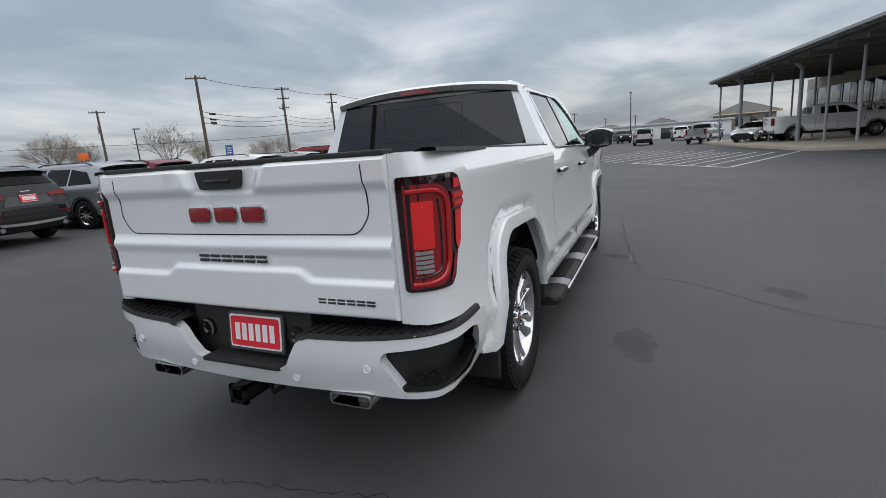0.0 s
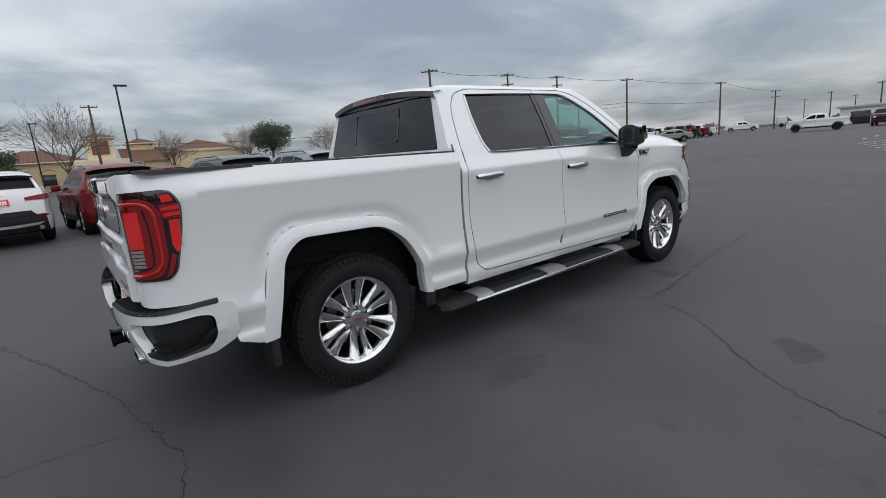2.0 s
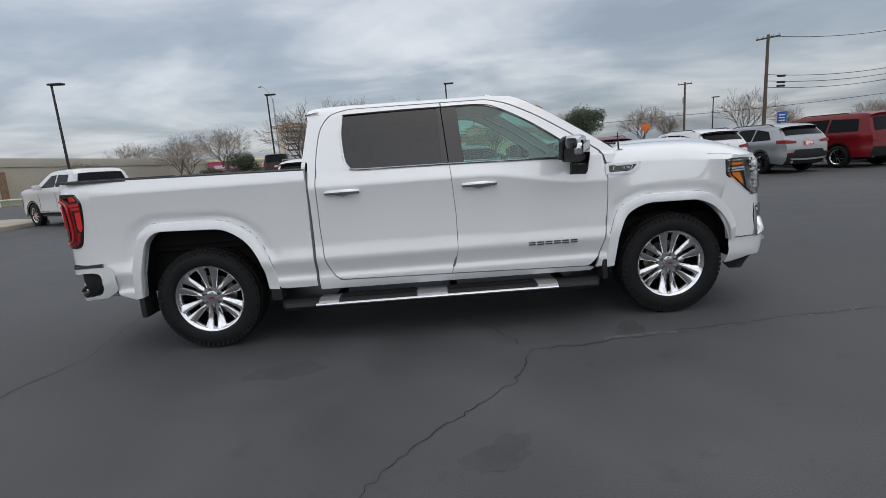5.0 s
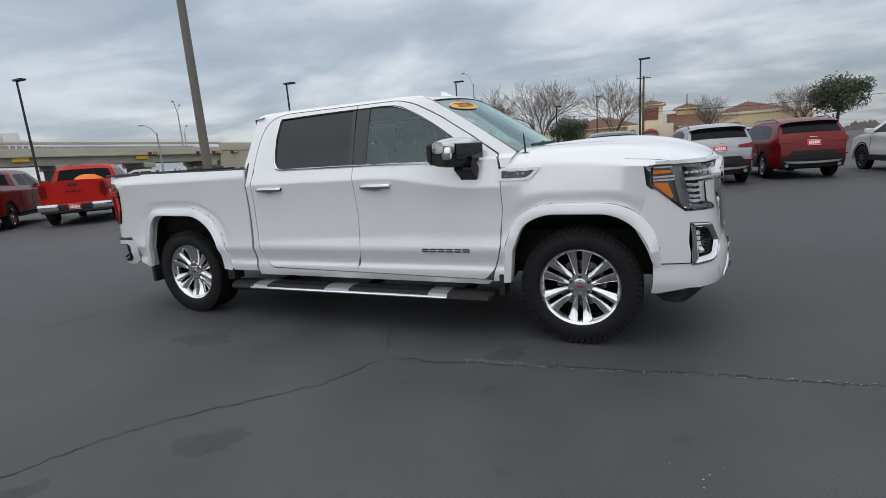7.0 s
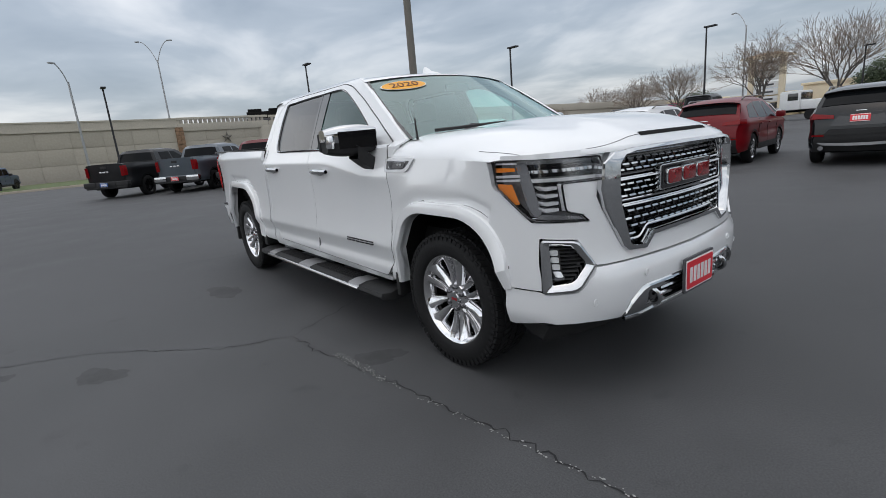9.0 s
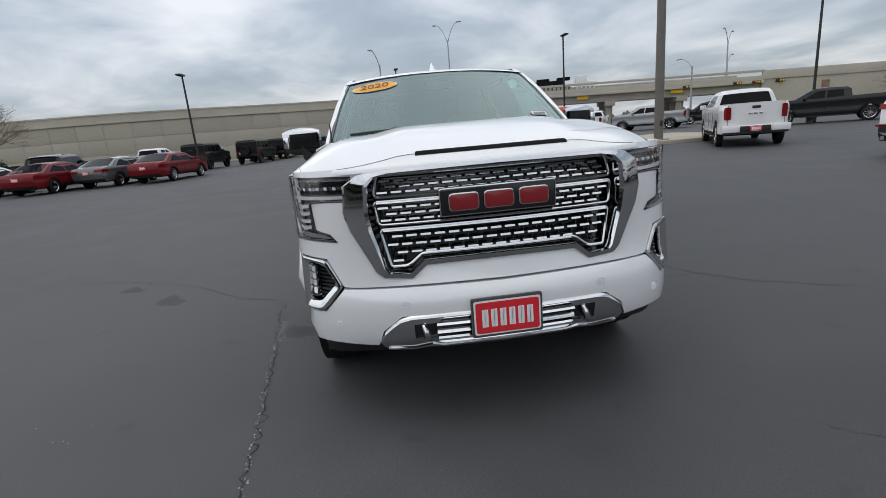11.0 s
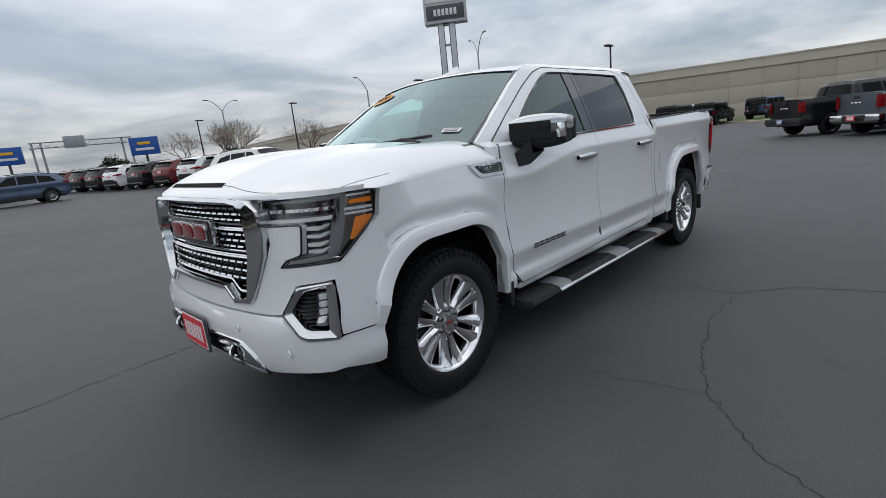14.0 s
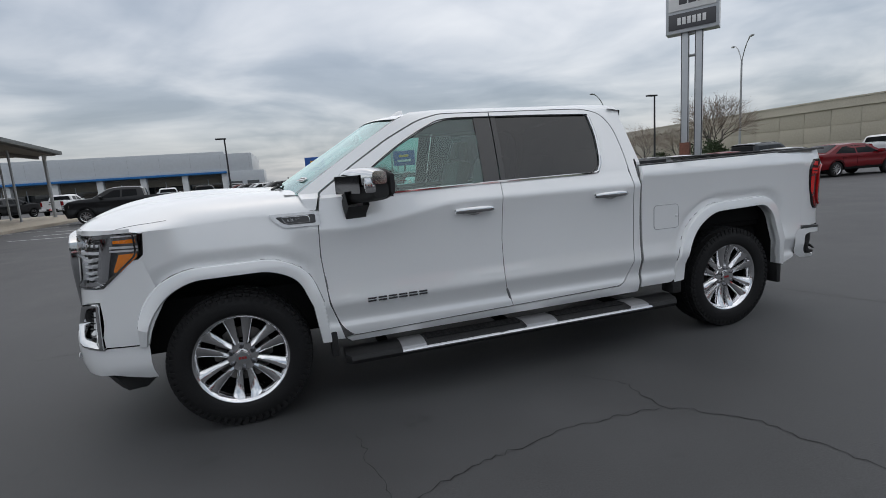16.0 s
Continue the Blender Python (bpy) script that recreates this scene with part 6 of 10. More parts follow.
    for x, ze, zc in ((-0.985, 1.806, 1.846), (-0.965, 1.826, 1.866), (-0.93, 1.836, 1.880), (-0.80, 1.848, 1.893), (-0.4, 1.857, 1.905), (0.0, 1.858, 1.907), (0.3, 1.855, 1.900), (0.5, 1.846, 1.888), (0.62, 1.836, 1.873), (0.70, 1.824, 1.859), (0.745, 1.811, 1.847), (0.766, 1.799, 1.838)):
        y0 = half_width(max(x, -0.9), min(ze, 1.858)) - 0.004
        rows.append([(x + 0.125 * (1 - f * f) * ease(x, 0.2, 0.74) - (0.05 * (1 - f * f) if x < -0.9 else 0), y0 * f, ze + (zc - ze) * (1 - abs(f) ** 2.4)) for f in np.linspace(-1, 1, 21)])
    loft(bm, rows)
    bmesh.ops.recalc_face_normals(bm, faces=bm.faces[:])
    if sum(f.normal.z for f in bm.faces) < 0:
        bmesh.ops.reverse_faces(bm, faces=bm.faces[:])
    part("roof", bm, W, T, angle=50)
    bm = bmesh.new()
    loft(bm, [[(x + (0.08 * (1 - f * f) if x > 0.5 else 0), 0.68 * f, z + 0.040 * (1 - abs(f) ** 2.2)) for f in np.linspace(-1, 1, 13)] for x, z in ((-0.9, 1.80), (-0.3, 1.815), (0.3, 1.812), (0.68, 1.775))])
    part("headliner", bm, M["headliner"], T, "pale cloth headliner")
    # roof fin
    bm = bmesh.new()
    loft(bm, [[(x, y * w, 1.888 - 0.13 * (x - 0.53) + h) for y, h in ((-1, 0), (-0.4, hh * 0.8), (0, hh), (0.4, hh * 0.8), (1, 0))] for x, w, hh in ((0.80, 0.008, 0.004), (0.72, 0.026, 0.022), (0.64, 0.034, 0.034), (0.585, 0.030, 0.062), (0.545, 0.024, 0.066), (0.53, 0.02, 0.0))])
    bmesh.ops.recalc_face_normals(bm, faces=bm.faces[:])
    part("roof_fin", bm, W, T)
    # windscreen
    def screen(out):
        rows = []
        for t in np.linspace(0, 1, 9):
            ex, ez = 0.765 + (1.455 - 0.765) * t, 1.800 + (1.362 - 1.800) * t
            cx, cz = 0.885 + (1.60 - 0.885) * t, 1.842 + (1.40 - 1.842) * t
            w = half_width(ex, ez) - 0.022
            rows.append([(ex + (cx - ex) * (1 - f * f) + out * 0.4, w * f, ez + (cz - ez) * (1 - abs(f) ** 2.2) + out) for f in np.linspace(-1, 1, 17)])
        return rows
    bm = bmesh.new()
    loft(bm, screen(-0.004))
    bmesh.ops.recalc_face_normals(bm, faces=bm.faces[:])
    if sum(f.normal.z for f in bm.faces) < 0:
        bmesh.ops.reverse_faces(bm, faces=bm.faces[:])
    part("windscreen", bm, M["windshield"], T, "green tinted windscreen")
    rim = screen(0.001)
    for k in (0, -1):
        bm = bmesh.new()
        loft(bm, [[r[k] for r in rim], [tuple(np.array(r[k]) * 0.80 + np.array(r[1 if k == 0 else -2]) * 0.20) for r in rim]])
        part("windscreen_band", bm, M["glossblack"], T)
    # sticker with the year
    st = new("year_sticker")
    st.parent = T
    tagged(st, "oval orange year sticker")
    def on_screen(y, t, out):
        ex, ez = 0.765 + 0.690 * t, 1.800 - 0.438 * t
        cx, cz = 0.885 + 0.715 * t, 1.842 - 0.442 * t
        f = y / (half_width(ex, ez) - 0.022)
        return (ex + (cx - ex) * (1 - f * f) + out * 0.5, y, ez + (cz - ez) * (1 - abs(f) ** 2.2) + out * 0.87)

    def oval(a, b, out):
        bm = bmesh.new()
        rows = []
        for r in (0.02, 0.35, 0.7, 1.0):
            rows.append([on_screen(-0.505 + r * a * math.cos(q), 0.160 - r * b * math.sin(q), out) for q in np.linspace(0, 2 * math.pi, 40, endpoint=False)])
        loft(bm, rows, close=True)
        return bm

    part("oval", oval(0.168, 0.074, 0.004), M["sticker"], st)
    part("oval", oval(0.176, 0.080, 0.002), M["platewhite"], st, "white edge")
    p0, p1, p2 = Vector(on_screen(-0.505, 0.160, 0.0065)), Vector(on_screen(-0.40, 0.160, 0.0065)), Vector(on_screen(-0.505, 0.125, 0.0065))
    ux = (p1 - Vector(on_screen(-0.61, 0.160, 0.0065))).normalized()
    uz = ux.cross(p2 - p0).normalized()
    uy = uz.cross(ux)
    letters("2020", 0.092, 0.001, M["stickertext"], "lettering", st, Matrix.Translation(p0) @ Matrix((ux, uy, uz)).transposed().to_4x4() @ Matrix.Diagonal((1.25, 1, 1, 1)), "dark year lettering")
    bm = bmesh.new()
    loft(bm, [[on_screen(y, t, 0.003) for y in (0.60, 0.66, 0.72)] for t in (0.82, 0.845, 0.87)])
    part("paper_slip", bm, M["platewhite"], T)
    bm = bmesh.new()
    for k in range(2):
        loft(bm, [[on_screen(y, t + 0.022 * k, 0.0045) for y in (0.612, 0.708)] for t in (0.832, 0.842)])
    part("slip_print", bm, M["signgrey"], T)
    # wipers
    for y0, y1 in ((-0.70, -0.12), (0.05, 0.62)):
        bm = bmesh.new()
        tube(bm, [(1.50 + 0.08 * (1 - (y0 / 0.8) ** 2), y0, 1.405), (1.50 + 0.09 * (1 - (y1 / 0.85) ** 2), y1, 1.425)], 0.010, 6)
        tube(bm, [(1.60, y1 - 0.05, 1.395), (1.54, (y0 + y1) / 2, 1.425)], 0.009, 6)
        part("wiper", bm, M["blackplastic"], T)
    bm = bmesh.new()
    loft(bm, [[(1.44 + 0.17 * (1 - f * f), 0.86 * f, 1.352 + 0.035 * (1 - f * f)) for f in np.linspace(-1, 1, 17)], [(1.52 + 0.17 * (1 - f * f), 0.86 * f, 1.357 + 0.033 * (1 - f * f)) for f in np.linspace(-1, 1, 17)]])
    part("cowl", bm, M["blackplastic"], T)
    bm = bmesh.new()
    tube(bm, [(1.50, -0.83, 1.35), (1.49, -0.832, 1.49)], [0.008, 0.004], 6)
    part("antenna", bm, M["blackplastic"], T)
    # bonnet
    bm = bmesh.new()
    rows = []
    bend = spline([(0, 1.408), (0.3, 1.412), (0.55, 1.400), (0.75, 1.367), (0.88, 1.323), (0.96, 1.284), (1, 1.254)], 8)
    bend_r, bend_z = [float(q[0]) for q in bend], [float(q[1]) for q in bend]
    for r in np.linspace(0, 1, 37):
        xc, xe = 1.60 + (2.748 - 1.60) * r, 1.385 + (2.282 - 1.385) * r
        p = 2.2 + 2.6 * r
        zc = float(np.interp(r, bend_r, bend_z))
        ze = 1.252 - 0.029 * r
        row = []
        for f in [math.sin(1.5708 * g) for g in np.linspace(-1, 1, 49)]:
            a = min(1.0, abs(f))
            x = xc + (xe - xc) * a**p
            w = half_width(xe, 1.24) - 0.001
            shape = (1 - a**5) ** 0.6
            dome = 0.022 * (1 / (1 + math.exp((a - 0.46) * 34))) * math.sin(math.pi * min(1, 0.25 + 0.75 * (1 - r) + 0.0)) if r < 1 else 0
            valley = -0.012 * math.exp(-((a - 0.60) / 0.10) ** 2) * (1 - r)
            row.append((x, w * f, ze + (zc - ze) * shape + dome + valley))
        rows.append(row)
    edge = rows[-1]
    for dx, dz in ((0.006, 0.004), (0.010, 0.010), (0.013, 0.018), (0.014, 0.026), (-0.02, 0.030)):
        rows.append([(x + dx, y, z - dz * (1 - 0.85 * ease(abs(y), 0.80, 0.95))) for x, y, z in edge])
    loft(bm, rows)
    bmesh.ops.recalc_face_normals(bm, faces=bm.faces[:])
    if sum(f.normal.z for f in bm.faces) < 0:
        bmesh.ops.reverse_faces(bm, faces=bm.faces[:])
    part("bonnet", bm, W, T, angle=45)
    spread = [math.sin(1.5708 * g) for g in np.linspace(-1, 1, 49)]

    def hood(r, f, up=0.0):
        """A point of the bonnet: r from the windscreen to the nose, f across."""
        k0 = min(35, int(r * 36))
        pick = lambda row: Vector([float(np.interp(f, spread, [q[k] for q in row])) for k in range(3)])
        v = pick(rows[k0]).lerp(pick(rows[k0 + 1]), r * 36 - k0)
        return Vector((v.x, v.y, v.z + up))

    # joint between the bonnet and the nose panel
    for s in (1, -1):
        line = [hood(0.972 + 0.028 * ease(f, 0.44, 0.72), s * f, 0.0003) for f in np.linspace(0.36, 0.72, 22)]
        line.append(line[-1] + Vector((0.013, 0, -0.026)))
        bm = bmesh.new()
        tube(bm, line, 0.0016, 5)
        part("nose_joint", bm, M["jamb"], T)
        bm = bmesh.new()
        tube(bm, [hood(0.80 + 0.20 * t, s * (0.962 - 0.045 * t**1.8), 0.0003) for t in np.linspace(0, 1, 12)], 0.0016, 5)
        part("bonnet_joint", bm, M["jamb"], T)
    # slot on the bonnet's front
    bm = bmesh.new()
    loft(bm, [[hood(r, f * wide, up) for f in np.linspace(-1, 1, 21)] for r, wide, up in ((0.957, 0.350, 0.0015), (0.967, 0.358, 0.003), (0.979, 0.36, 0.0015))])
    bmesh.ops.recalc_face_normals(bm, faces=bm.faces[:])
    part("bonnet_slot", bm, M["underbody"], T, "black slot across the bonnet")
    # fascia between grille, headlights and bumper
    ax, bx = u_at_x(2.525), u_at_x(2.345)
    half = [(0, 0.702), (0.70, 0.708), (0.752, 0.712), (0.828, 0.842), (1.006, 0.856), (1.018, 0.76), (1.032, 0.60), (bx, 0.597), (bx + 0.035, 0.72), (bx + 0.105, 0.855), (u_at_x(2.285), 0.905), (1.225, 1.06), (1.21, 1.075), (1.038, 0.930), (0.755, 0.918), (0.790, 0.958), (0.868, 0.980), (0.880, 1.104), (0.700, 1.102), (0.712, 1.03), (0.690, 0.975), (0.590, 0.775), (0.555, 0.748), (0.42, 0.738), (0.355, 0.795), (0, 0.798)]
    part("fascia", sheet(mirrored(half), on_nose(), 0.07, 0.03, (-1, 0, 0), face=(1, 0, 0)), W, T)
    for s in (1, -1):
        part("header_panel", sheet([(s * u, z) for u, z in ((0.55, 1.252), (1.20, 1.245), (1.20, 1.226), (0.74, 1.219), (u_at_y(0.665) - 0.006, 1.216), (u_at_y(0.665) - 0.006, 1.10), (0.66, 1.10), (0.64, 1.20))], on_nose(-0.016), 0.07, 0, face=(1, 0, 0)), W, T)
    # bumper
    half = [(0, 0.565), (0.495, 0.565), (0.585, 0.50), (0.615, 0.42), (0.80, 0.435), (ax, 0.430), (bx - 0.02, 0.385), (bx - 0.012, 0.588), (1.032, 0.590), (1.022, 0.578), (0.868, 0.592), (0.755, 0.700), (0, 0.690)]
    part("front_bumper", sheet(mirrored(half), on_nose(), 0.06, 0.04, (-1, 0, 0), face=(1, 0, 0)), W, T)
    # chin and the bright lower valance with its bars
    half = [(0, 0.33), (0.60, 0.33), (bx - 0.14, 0.31), (bx - 0.03, 0.375), (0.80, 0.425), (0.62, 0.41), (0, 0.40)]
    part("chin", sheet(mirrored(half), on_nose(-0.045), 0.1, 0.03, (-1, 0, 0), face=(1, 0, 0)), M["blackplastic"], T)
    half = rounded([(0.235, 0.558), (0.49, 0.558, 0.03), (0.575, 0.497, 0.02), (0.607, 0.425, 0.02), (0.58, 0.388, 0.02), (0.40, 0.38), (0.33, 0.408), (0.33, 0.44), (0.44, 0.44), (0.44, 0.52), (0.33, 0.52), (0.30, 0.545)], 3)
    for s in (1, -1):
        part("valance_wing", sheet([(s * u, z) for u, z in half], on_nose(-0.004), 0.05, 0.05, (-1, 0, 0), face=(1, 0, 0)), M["chrome"], T, "chrome valance wing")
        bm = bmesh.new()
        box(bm, (2.66, s * 0.385 - 0.06, 0.435), (2.80, s * 0.385 + 0.06, 0.525), 0.01)
        part("hook_recess", bm, M["glossblack"], T)
        bm = bmesh.new()
        pts = [(2.79 + 0.060 * math.sin(a), s * 0.385 + 0.014 * math.cos(a), 0.478 - 0.045 * math.cos(a)) for a in np.linspace(0, math.pi, 10)]
        tube(bm, pts, 0.013, 8)
        part("tow_hook", bm, M["chrome"], T)
    for k, (z, w) in enumerate(((0.548, 0.33), (0.512, 0.335), (0.470, 0.335), (0.425, 0.40), (0.395, 0.42))):
        part("valance_bar", ridge([(u, z, 0.022) for u in np.linspace(-w, w, 21)], -0.004, 0.016), M["alloy"], T, angle=20)
    for s in (1, -1):
        part("valance_edge", ridge([(s * u, z, 0.018) for u, z in ((0.0, 0.560), (0.25, 0.560), (0.45, 0.559), (0.50, 0.548), (0.54, 0.522), (0.58, 0.488), (0.604, 0.440))][::s], 0.012, 0.014), M["chrome"], T, "bright valance edge", angle=20)
        part("valance_edge", ridge([(s * u, z, 0.020) for u, z in ((0.0, 0.384), (0.30, 0.386), (0.36, 0.402), (0.44, 0.384), (0.57, 0.392))][::s], 0.012, 0.014), M["chrome"], T, "bright valance edge", angle=20)
    part("valance_back", sheet(mirrored([(0, 0.37), (0.58, 0.38), (0.58, 0.55), (0, 0.565)]), on_nose(-0.05), 0.2, 0, face=(1, 0, 0)), M["glossblack"], T)
    for u, z in ((0.47, 0.625), (-0.47, 0.625), (u_at_y(0.78), 0.535), (-u_at_y(0.78), 0.535)):
        bm = bmesh.new()
        c = on_nose(0.002)(u, z)
        rings = lathe(bm, [(0, 0.019), (0.004, 0.018), (0.004, 0.013), (0.002, 0.012), (0.004, 0.008)], axis="x", steps=20, centre=c)
        disc(bm, rings[-1])
        part("parking_sensor", bm, W, T)
    # grille: bright surround
    outer_h = [(0, 1.244), (0.50, 1.238), (0.62, 1.224), (0.690, 1.180), (0.708, 1.06), (0.690, 0.975), (0.590, 0.775), (0.555, 0.746), (0.420, 0.735), (0.350, 0.792), (0, 0.796)]
    inner_h = [(0, 1.224), (0.48, 1.218), (0.540, 1.206), (0.572, 1.168), (0.580, 1.06), (0.572, 0.975), (0.532, 0.790), (0.520, 0.775), (0.430, 0.766), (0.362, 0.824), (0, 0.828)]
    outer, inner = mirrored(outer_h), mirrored(inner_h)
    bm = bmesh.new()
    blend = lambda k: [(a * (1 - k) + c * k, b * (1 - k) + d * k) for (a, b), (c, d) in zip(outer, inner)]
    loft(bm, [[on_nose(o + (0.075 * (p[1] - 0.8) if o > 0 else 0))(*p) for p in pts] for o, pts in ((-0.03, outer), (0.008, blend(0.03)), (0.015, blend(0.10)), (0.020, blend(0.55)), (0.022, blend(0.80)), (0.010, blend(0.92)), (-0.06, inner))], close=True)
    bmesh.ops.recalc_face_normals(bm, faces=bm.faces[:])
    g = part("grille_surround", bm, M["chrome"], T, "broad chrome grille surround", angle=28)
    part("grille_back", sheet(blend(0.6), on_nose(-0.085), 0.2, 0, face=(1, 0, 0)), M["glossblack"], T)
    # three framed rows of scalloped bars
    dash = tooth = None
    for z0, z1, w0, w1 in ((1.112, 1.212, 0.568, 0.545), (0.985, 1.092, 0.556, 0.570), (0.792, 0.965, 0.515, 0.552)):
        gr = new("grille_row")
        gr.parent = T
        tagged(gr, "row of scalloped chrome grille bars")
        low_row = z0 < 0.9
        foot = [(-w0, z0, 0.01), (-0.435, z0, 0.02), (-0.368, z0 + 0.052, 0.02), (0.368, z0 + 0.052, 0.02), (0.435, z0, 0.02), (w0, z0, 0.01)] if low_row else [(-w0, z0, 0.02), (w0, z0, 0.02)]
        loop = rounded(foot + [(w1, z1, 0.02), (-w1, z1, 0.02)], 3)
        bm = bmesh.new()
        pts = [on_nose(-0.018)(u, z) for k in range(len(loop)) for u, z in [tuple((1 - t) * np.array(loop[k]) + t * np.array(loop[(k + 1) % len(loop)])) for t in np.linspace(0, 1, max(2, int(math.dist(loop[k], loop[(k + 1) % len(loop)]) / 0.08) + 1), endpoint=False)]]
        tube(bm, pts + pts[:1], 0.0062, 6, caps=False)
        part("row_frame", bm, M["chrome"], gr)
        span = np.linspace(-w1 + 0.014, w1 - 0.014, 25)
        part("top_bar", ridge([(u, z1 - 0.003, 0.014) for u in span], -0.006), M["chrome"], gr, angle=20)
        n = 4 if low_row else 3
        for k in range(n):
            z = z0 + 0.006 + (z1 - z0 - 0.022) * (k + 0.5) / n
            w = w0 + (w1 - w0) * (k + 0.5) / n - 0.012
            spans = ((-w, -0.445), (0.445, w)) if low_row and k < 1 else ((-w, w),)
            for a, b in spans:
                part("grille_bar", ridge([(u, z, 0.0055) for u in np.linspace(a, b, 25)], -0.024, 0.008), M["darkchrome"], gr, angle=20)
                lead = -w + (0.033 if k % 2 else 0.0)
                for j in range(int(2 * w / 0.066) + 1):
                    u = lead + 0.066 * j + 0.026
                    if not a + 0.02 < u < b - 0.02:
                        continue
                    c, c1 = on_nose(-0.016)(u, z), on_nose(-0.016)(u + 0.01, z)
                    if dash is None:
                        bm = bmesh.new()
                        loft(bm, [[(x, y, zz) for x, zz in ((-0.016, -0.006), (-0.001, -0.0052), (0.0, -0.0035), (-0.0042, 0.0045), (-0.008, 0.006), (-0.024, 0.0065))] for y in (-0.024, -0.021, 0.021, 0.024)])
                        bmesh.ops.recalc_face_normals(bm, faces=bm.faces[:])
                        if sum(f.normal.x for f in bm.faces) < 0:
                            bmesh.ops.reverse_faces(bm, faces=bm.faces[:])
                        ob = part("grille_dash", bm, M["chrome"], gr, angle=25)
                        dash = ob.data
                        bm = bmesh.new()
                        box(bm, (-0.02, -0.0018, -0.014), (0.0, 0.0018, 0.014))
                        oc = part("grille_tooth", bm, M["darkchrome"], gr)
                        tooth = oc.data
                    else:
                        ob, oc = new("grille_dash", dash), new("grille_tooth", tooth)
                        ob.parent = oc.parent = gr
                    turn = math.degrees(math.atan2(c1[1] - c[1], c1[0] - c[0])) - 90
                    ob.matrix_basis = pose(*c, 0, 0, turn)
                    oc.matrix_basis = pose(c[0] - 0.012, c[1], c[2] - 0.012, 0, 0, turn)
    part("emblem_back", plate_bm(rounded([(-0.272, 1.003, 0.012), (0.272, 1.003, 0.012), (0.272, 1.134, 0.012), (-0.272, 1.134, 0.012)], 3), 0.03, 0.006, "x"), M["chrome"], T).matrix_basis = pose(2.755, 0, 0)
    part("emblem_field", plate_bm(rounded([(-0.266, 1.009, 0.01), (0.266, 1.009, 0.01), (0.266, 1.128, 0.01), (-0.266, 1.128, 0.01)], 3), 0.004, 0.001, "x"), M["glossblack"], T).matrix_basis = pose(2.785, 0, 0)
    three_marks(T, pose(2.789, 0, 1.068, 90, 0, 90), 0.485, 0.084, 0.012, 0.006)
    dealer_plate(T, pose(2.862, -0.008, 0.532, 90, 0, 90))
    # tailgate with its step, sculpted in rows from the top down
    def gate_x(y, z):
        a = abs(y)
        x = -2.984 + 0.010 * (1 - ease(a, 0.0, 0.79)) * -1
        x += 0.020 * (1 - ease(z, 1.268, 1.318)) * ease(z, 1.058, 1.112)
        x += 0.030 * ease(z, 1.388, 1.402)
        ledge = 0.988 - 0.040 * ease(a, 0.345, 0.425)
        x += 0.012 * (1 - ease(z, 1.02, 1.07)) * ease(z, ledge - 0.028, ledge - 0.004)
        x += 0.030 * (1 - ease(z, 0.783, 0.795))
        x -= 0.006 * (1 - ease(z, ledge - 0.028, ledge - 0.004))
        x += 0.020 * (1 - ease(a, 0.150 + (z - 1.30) * 0.55, 0.195 + (z - 1.30) * 0.55)) * ease(z, 1.275, 1.310)
        return x

    bm = bmesh.new()
    rows = [[(gate_x(y, z), y, z) for y in np.linspace(-0.785, 0.785, 91)] for z in np.linspace(1.402, 0.783, 78)]
    v = loft(bm, rows)
    bmesh.ops.recalc_face_normals(bm, faces=bm.faces[:])
    if sum(f.normal.x for f in bm.faces) > 0:
        bmesh.ops.reverse_faces(bm, faces=bm.faces[:])
    edge = [e for e in bm.edges if e.is_boundary]
    r = bmesh.ops.extrude_edge_only(bm, edges=edge)
    for q in r["geom"]:
        if isinstance(q, bmesh.types.BMVert):
            q.co.x += 0.05
    tg = part("tailgate", bm, W, T, "white multi-fold tailgate", angle=50)
    # the inner gate's joint line
    loop = rounded([(-0.690, 1.402), (-0.700, 1.19, 0.03), (-0.645, 1.114, 0.06), (0.645, 1.114, 0.06), (0.700, 1.19, 0.03), (0.690, 1.402)], 6)
    pts = []
    for (a, b), (c, d) in zip(loop, loop[1:]):
        for t in np.linspace(0, 1, max(2, int(math.dist((a, b), (c, d)) / 0.03)), endpoint=False):
            y, z = a + (c - a) * t, b + (d - b) * t
            pts.append((gate_x(y, z), y, z))
    bm = bmesh.new()
    tube(bm, pts, 0.0026, 5)
    part("gate_joint", bm, M["underbody"], T)
    # handle recess
    o = rounded([(-0.128, 1.384, 0.012), (0.128, 1.384, 0.012), (0.112, 1.308, 0.02), (-0.112, 1.308, 0.02)], 3)
    part("gate_handle", plate_bm([(y, z) for y, z in o], 0.02, 0.004, "x"), M["blackplastic"], T, "black tailgate handle").matrix_basis = pose(-2.996, 0, 0)
    bm = bmesh.new()
    box(bm, (-3.001, -0.070, 1.335), (-2.99, 0.070, 1.350), 0.004)
    part("gate_button", bm, M["glossblack"], T)
    three_marks(T, pose(-2.971, 0, 1.202, 90, 0, -90), 0.455, 0.078, 0.014, 0.008)
    bar_word(T, "name_badge", pose(-2.982, 0.0, 1.012, 90, 0, -90), 0.40, 0.033, 0.007, 6, M["darkchrome"], "dark chrome name badge of plain bars")
    bar_word(T, "name_badge", pose(-2.989, -0.57, 0.853, 90, 0, -90), 0.27, 0.022, 0.006, 6, M["darkchrome"], "dark chrome name badge of plain bars")
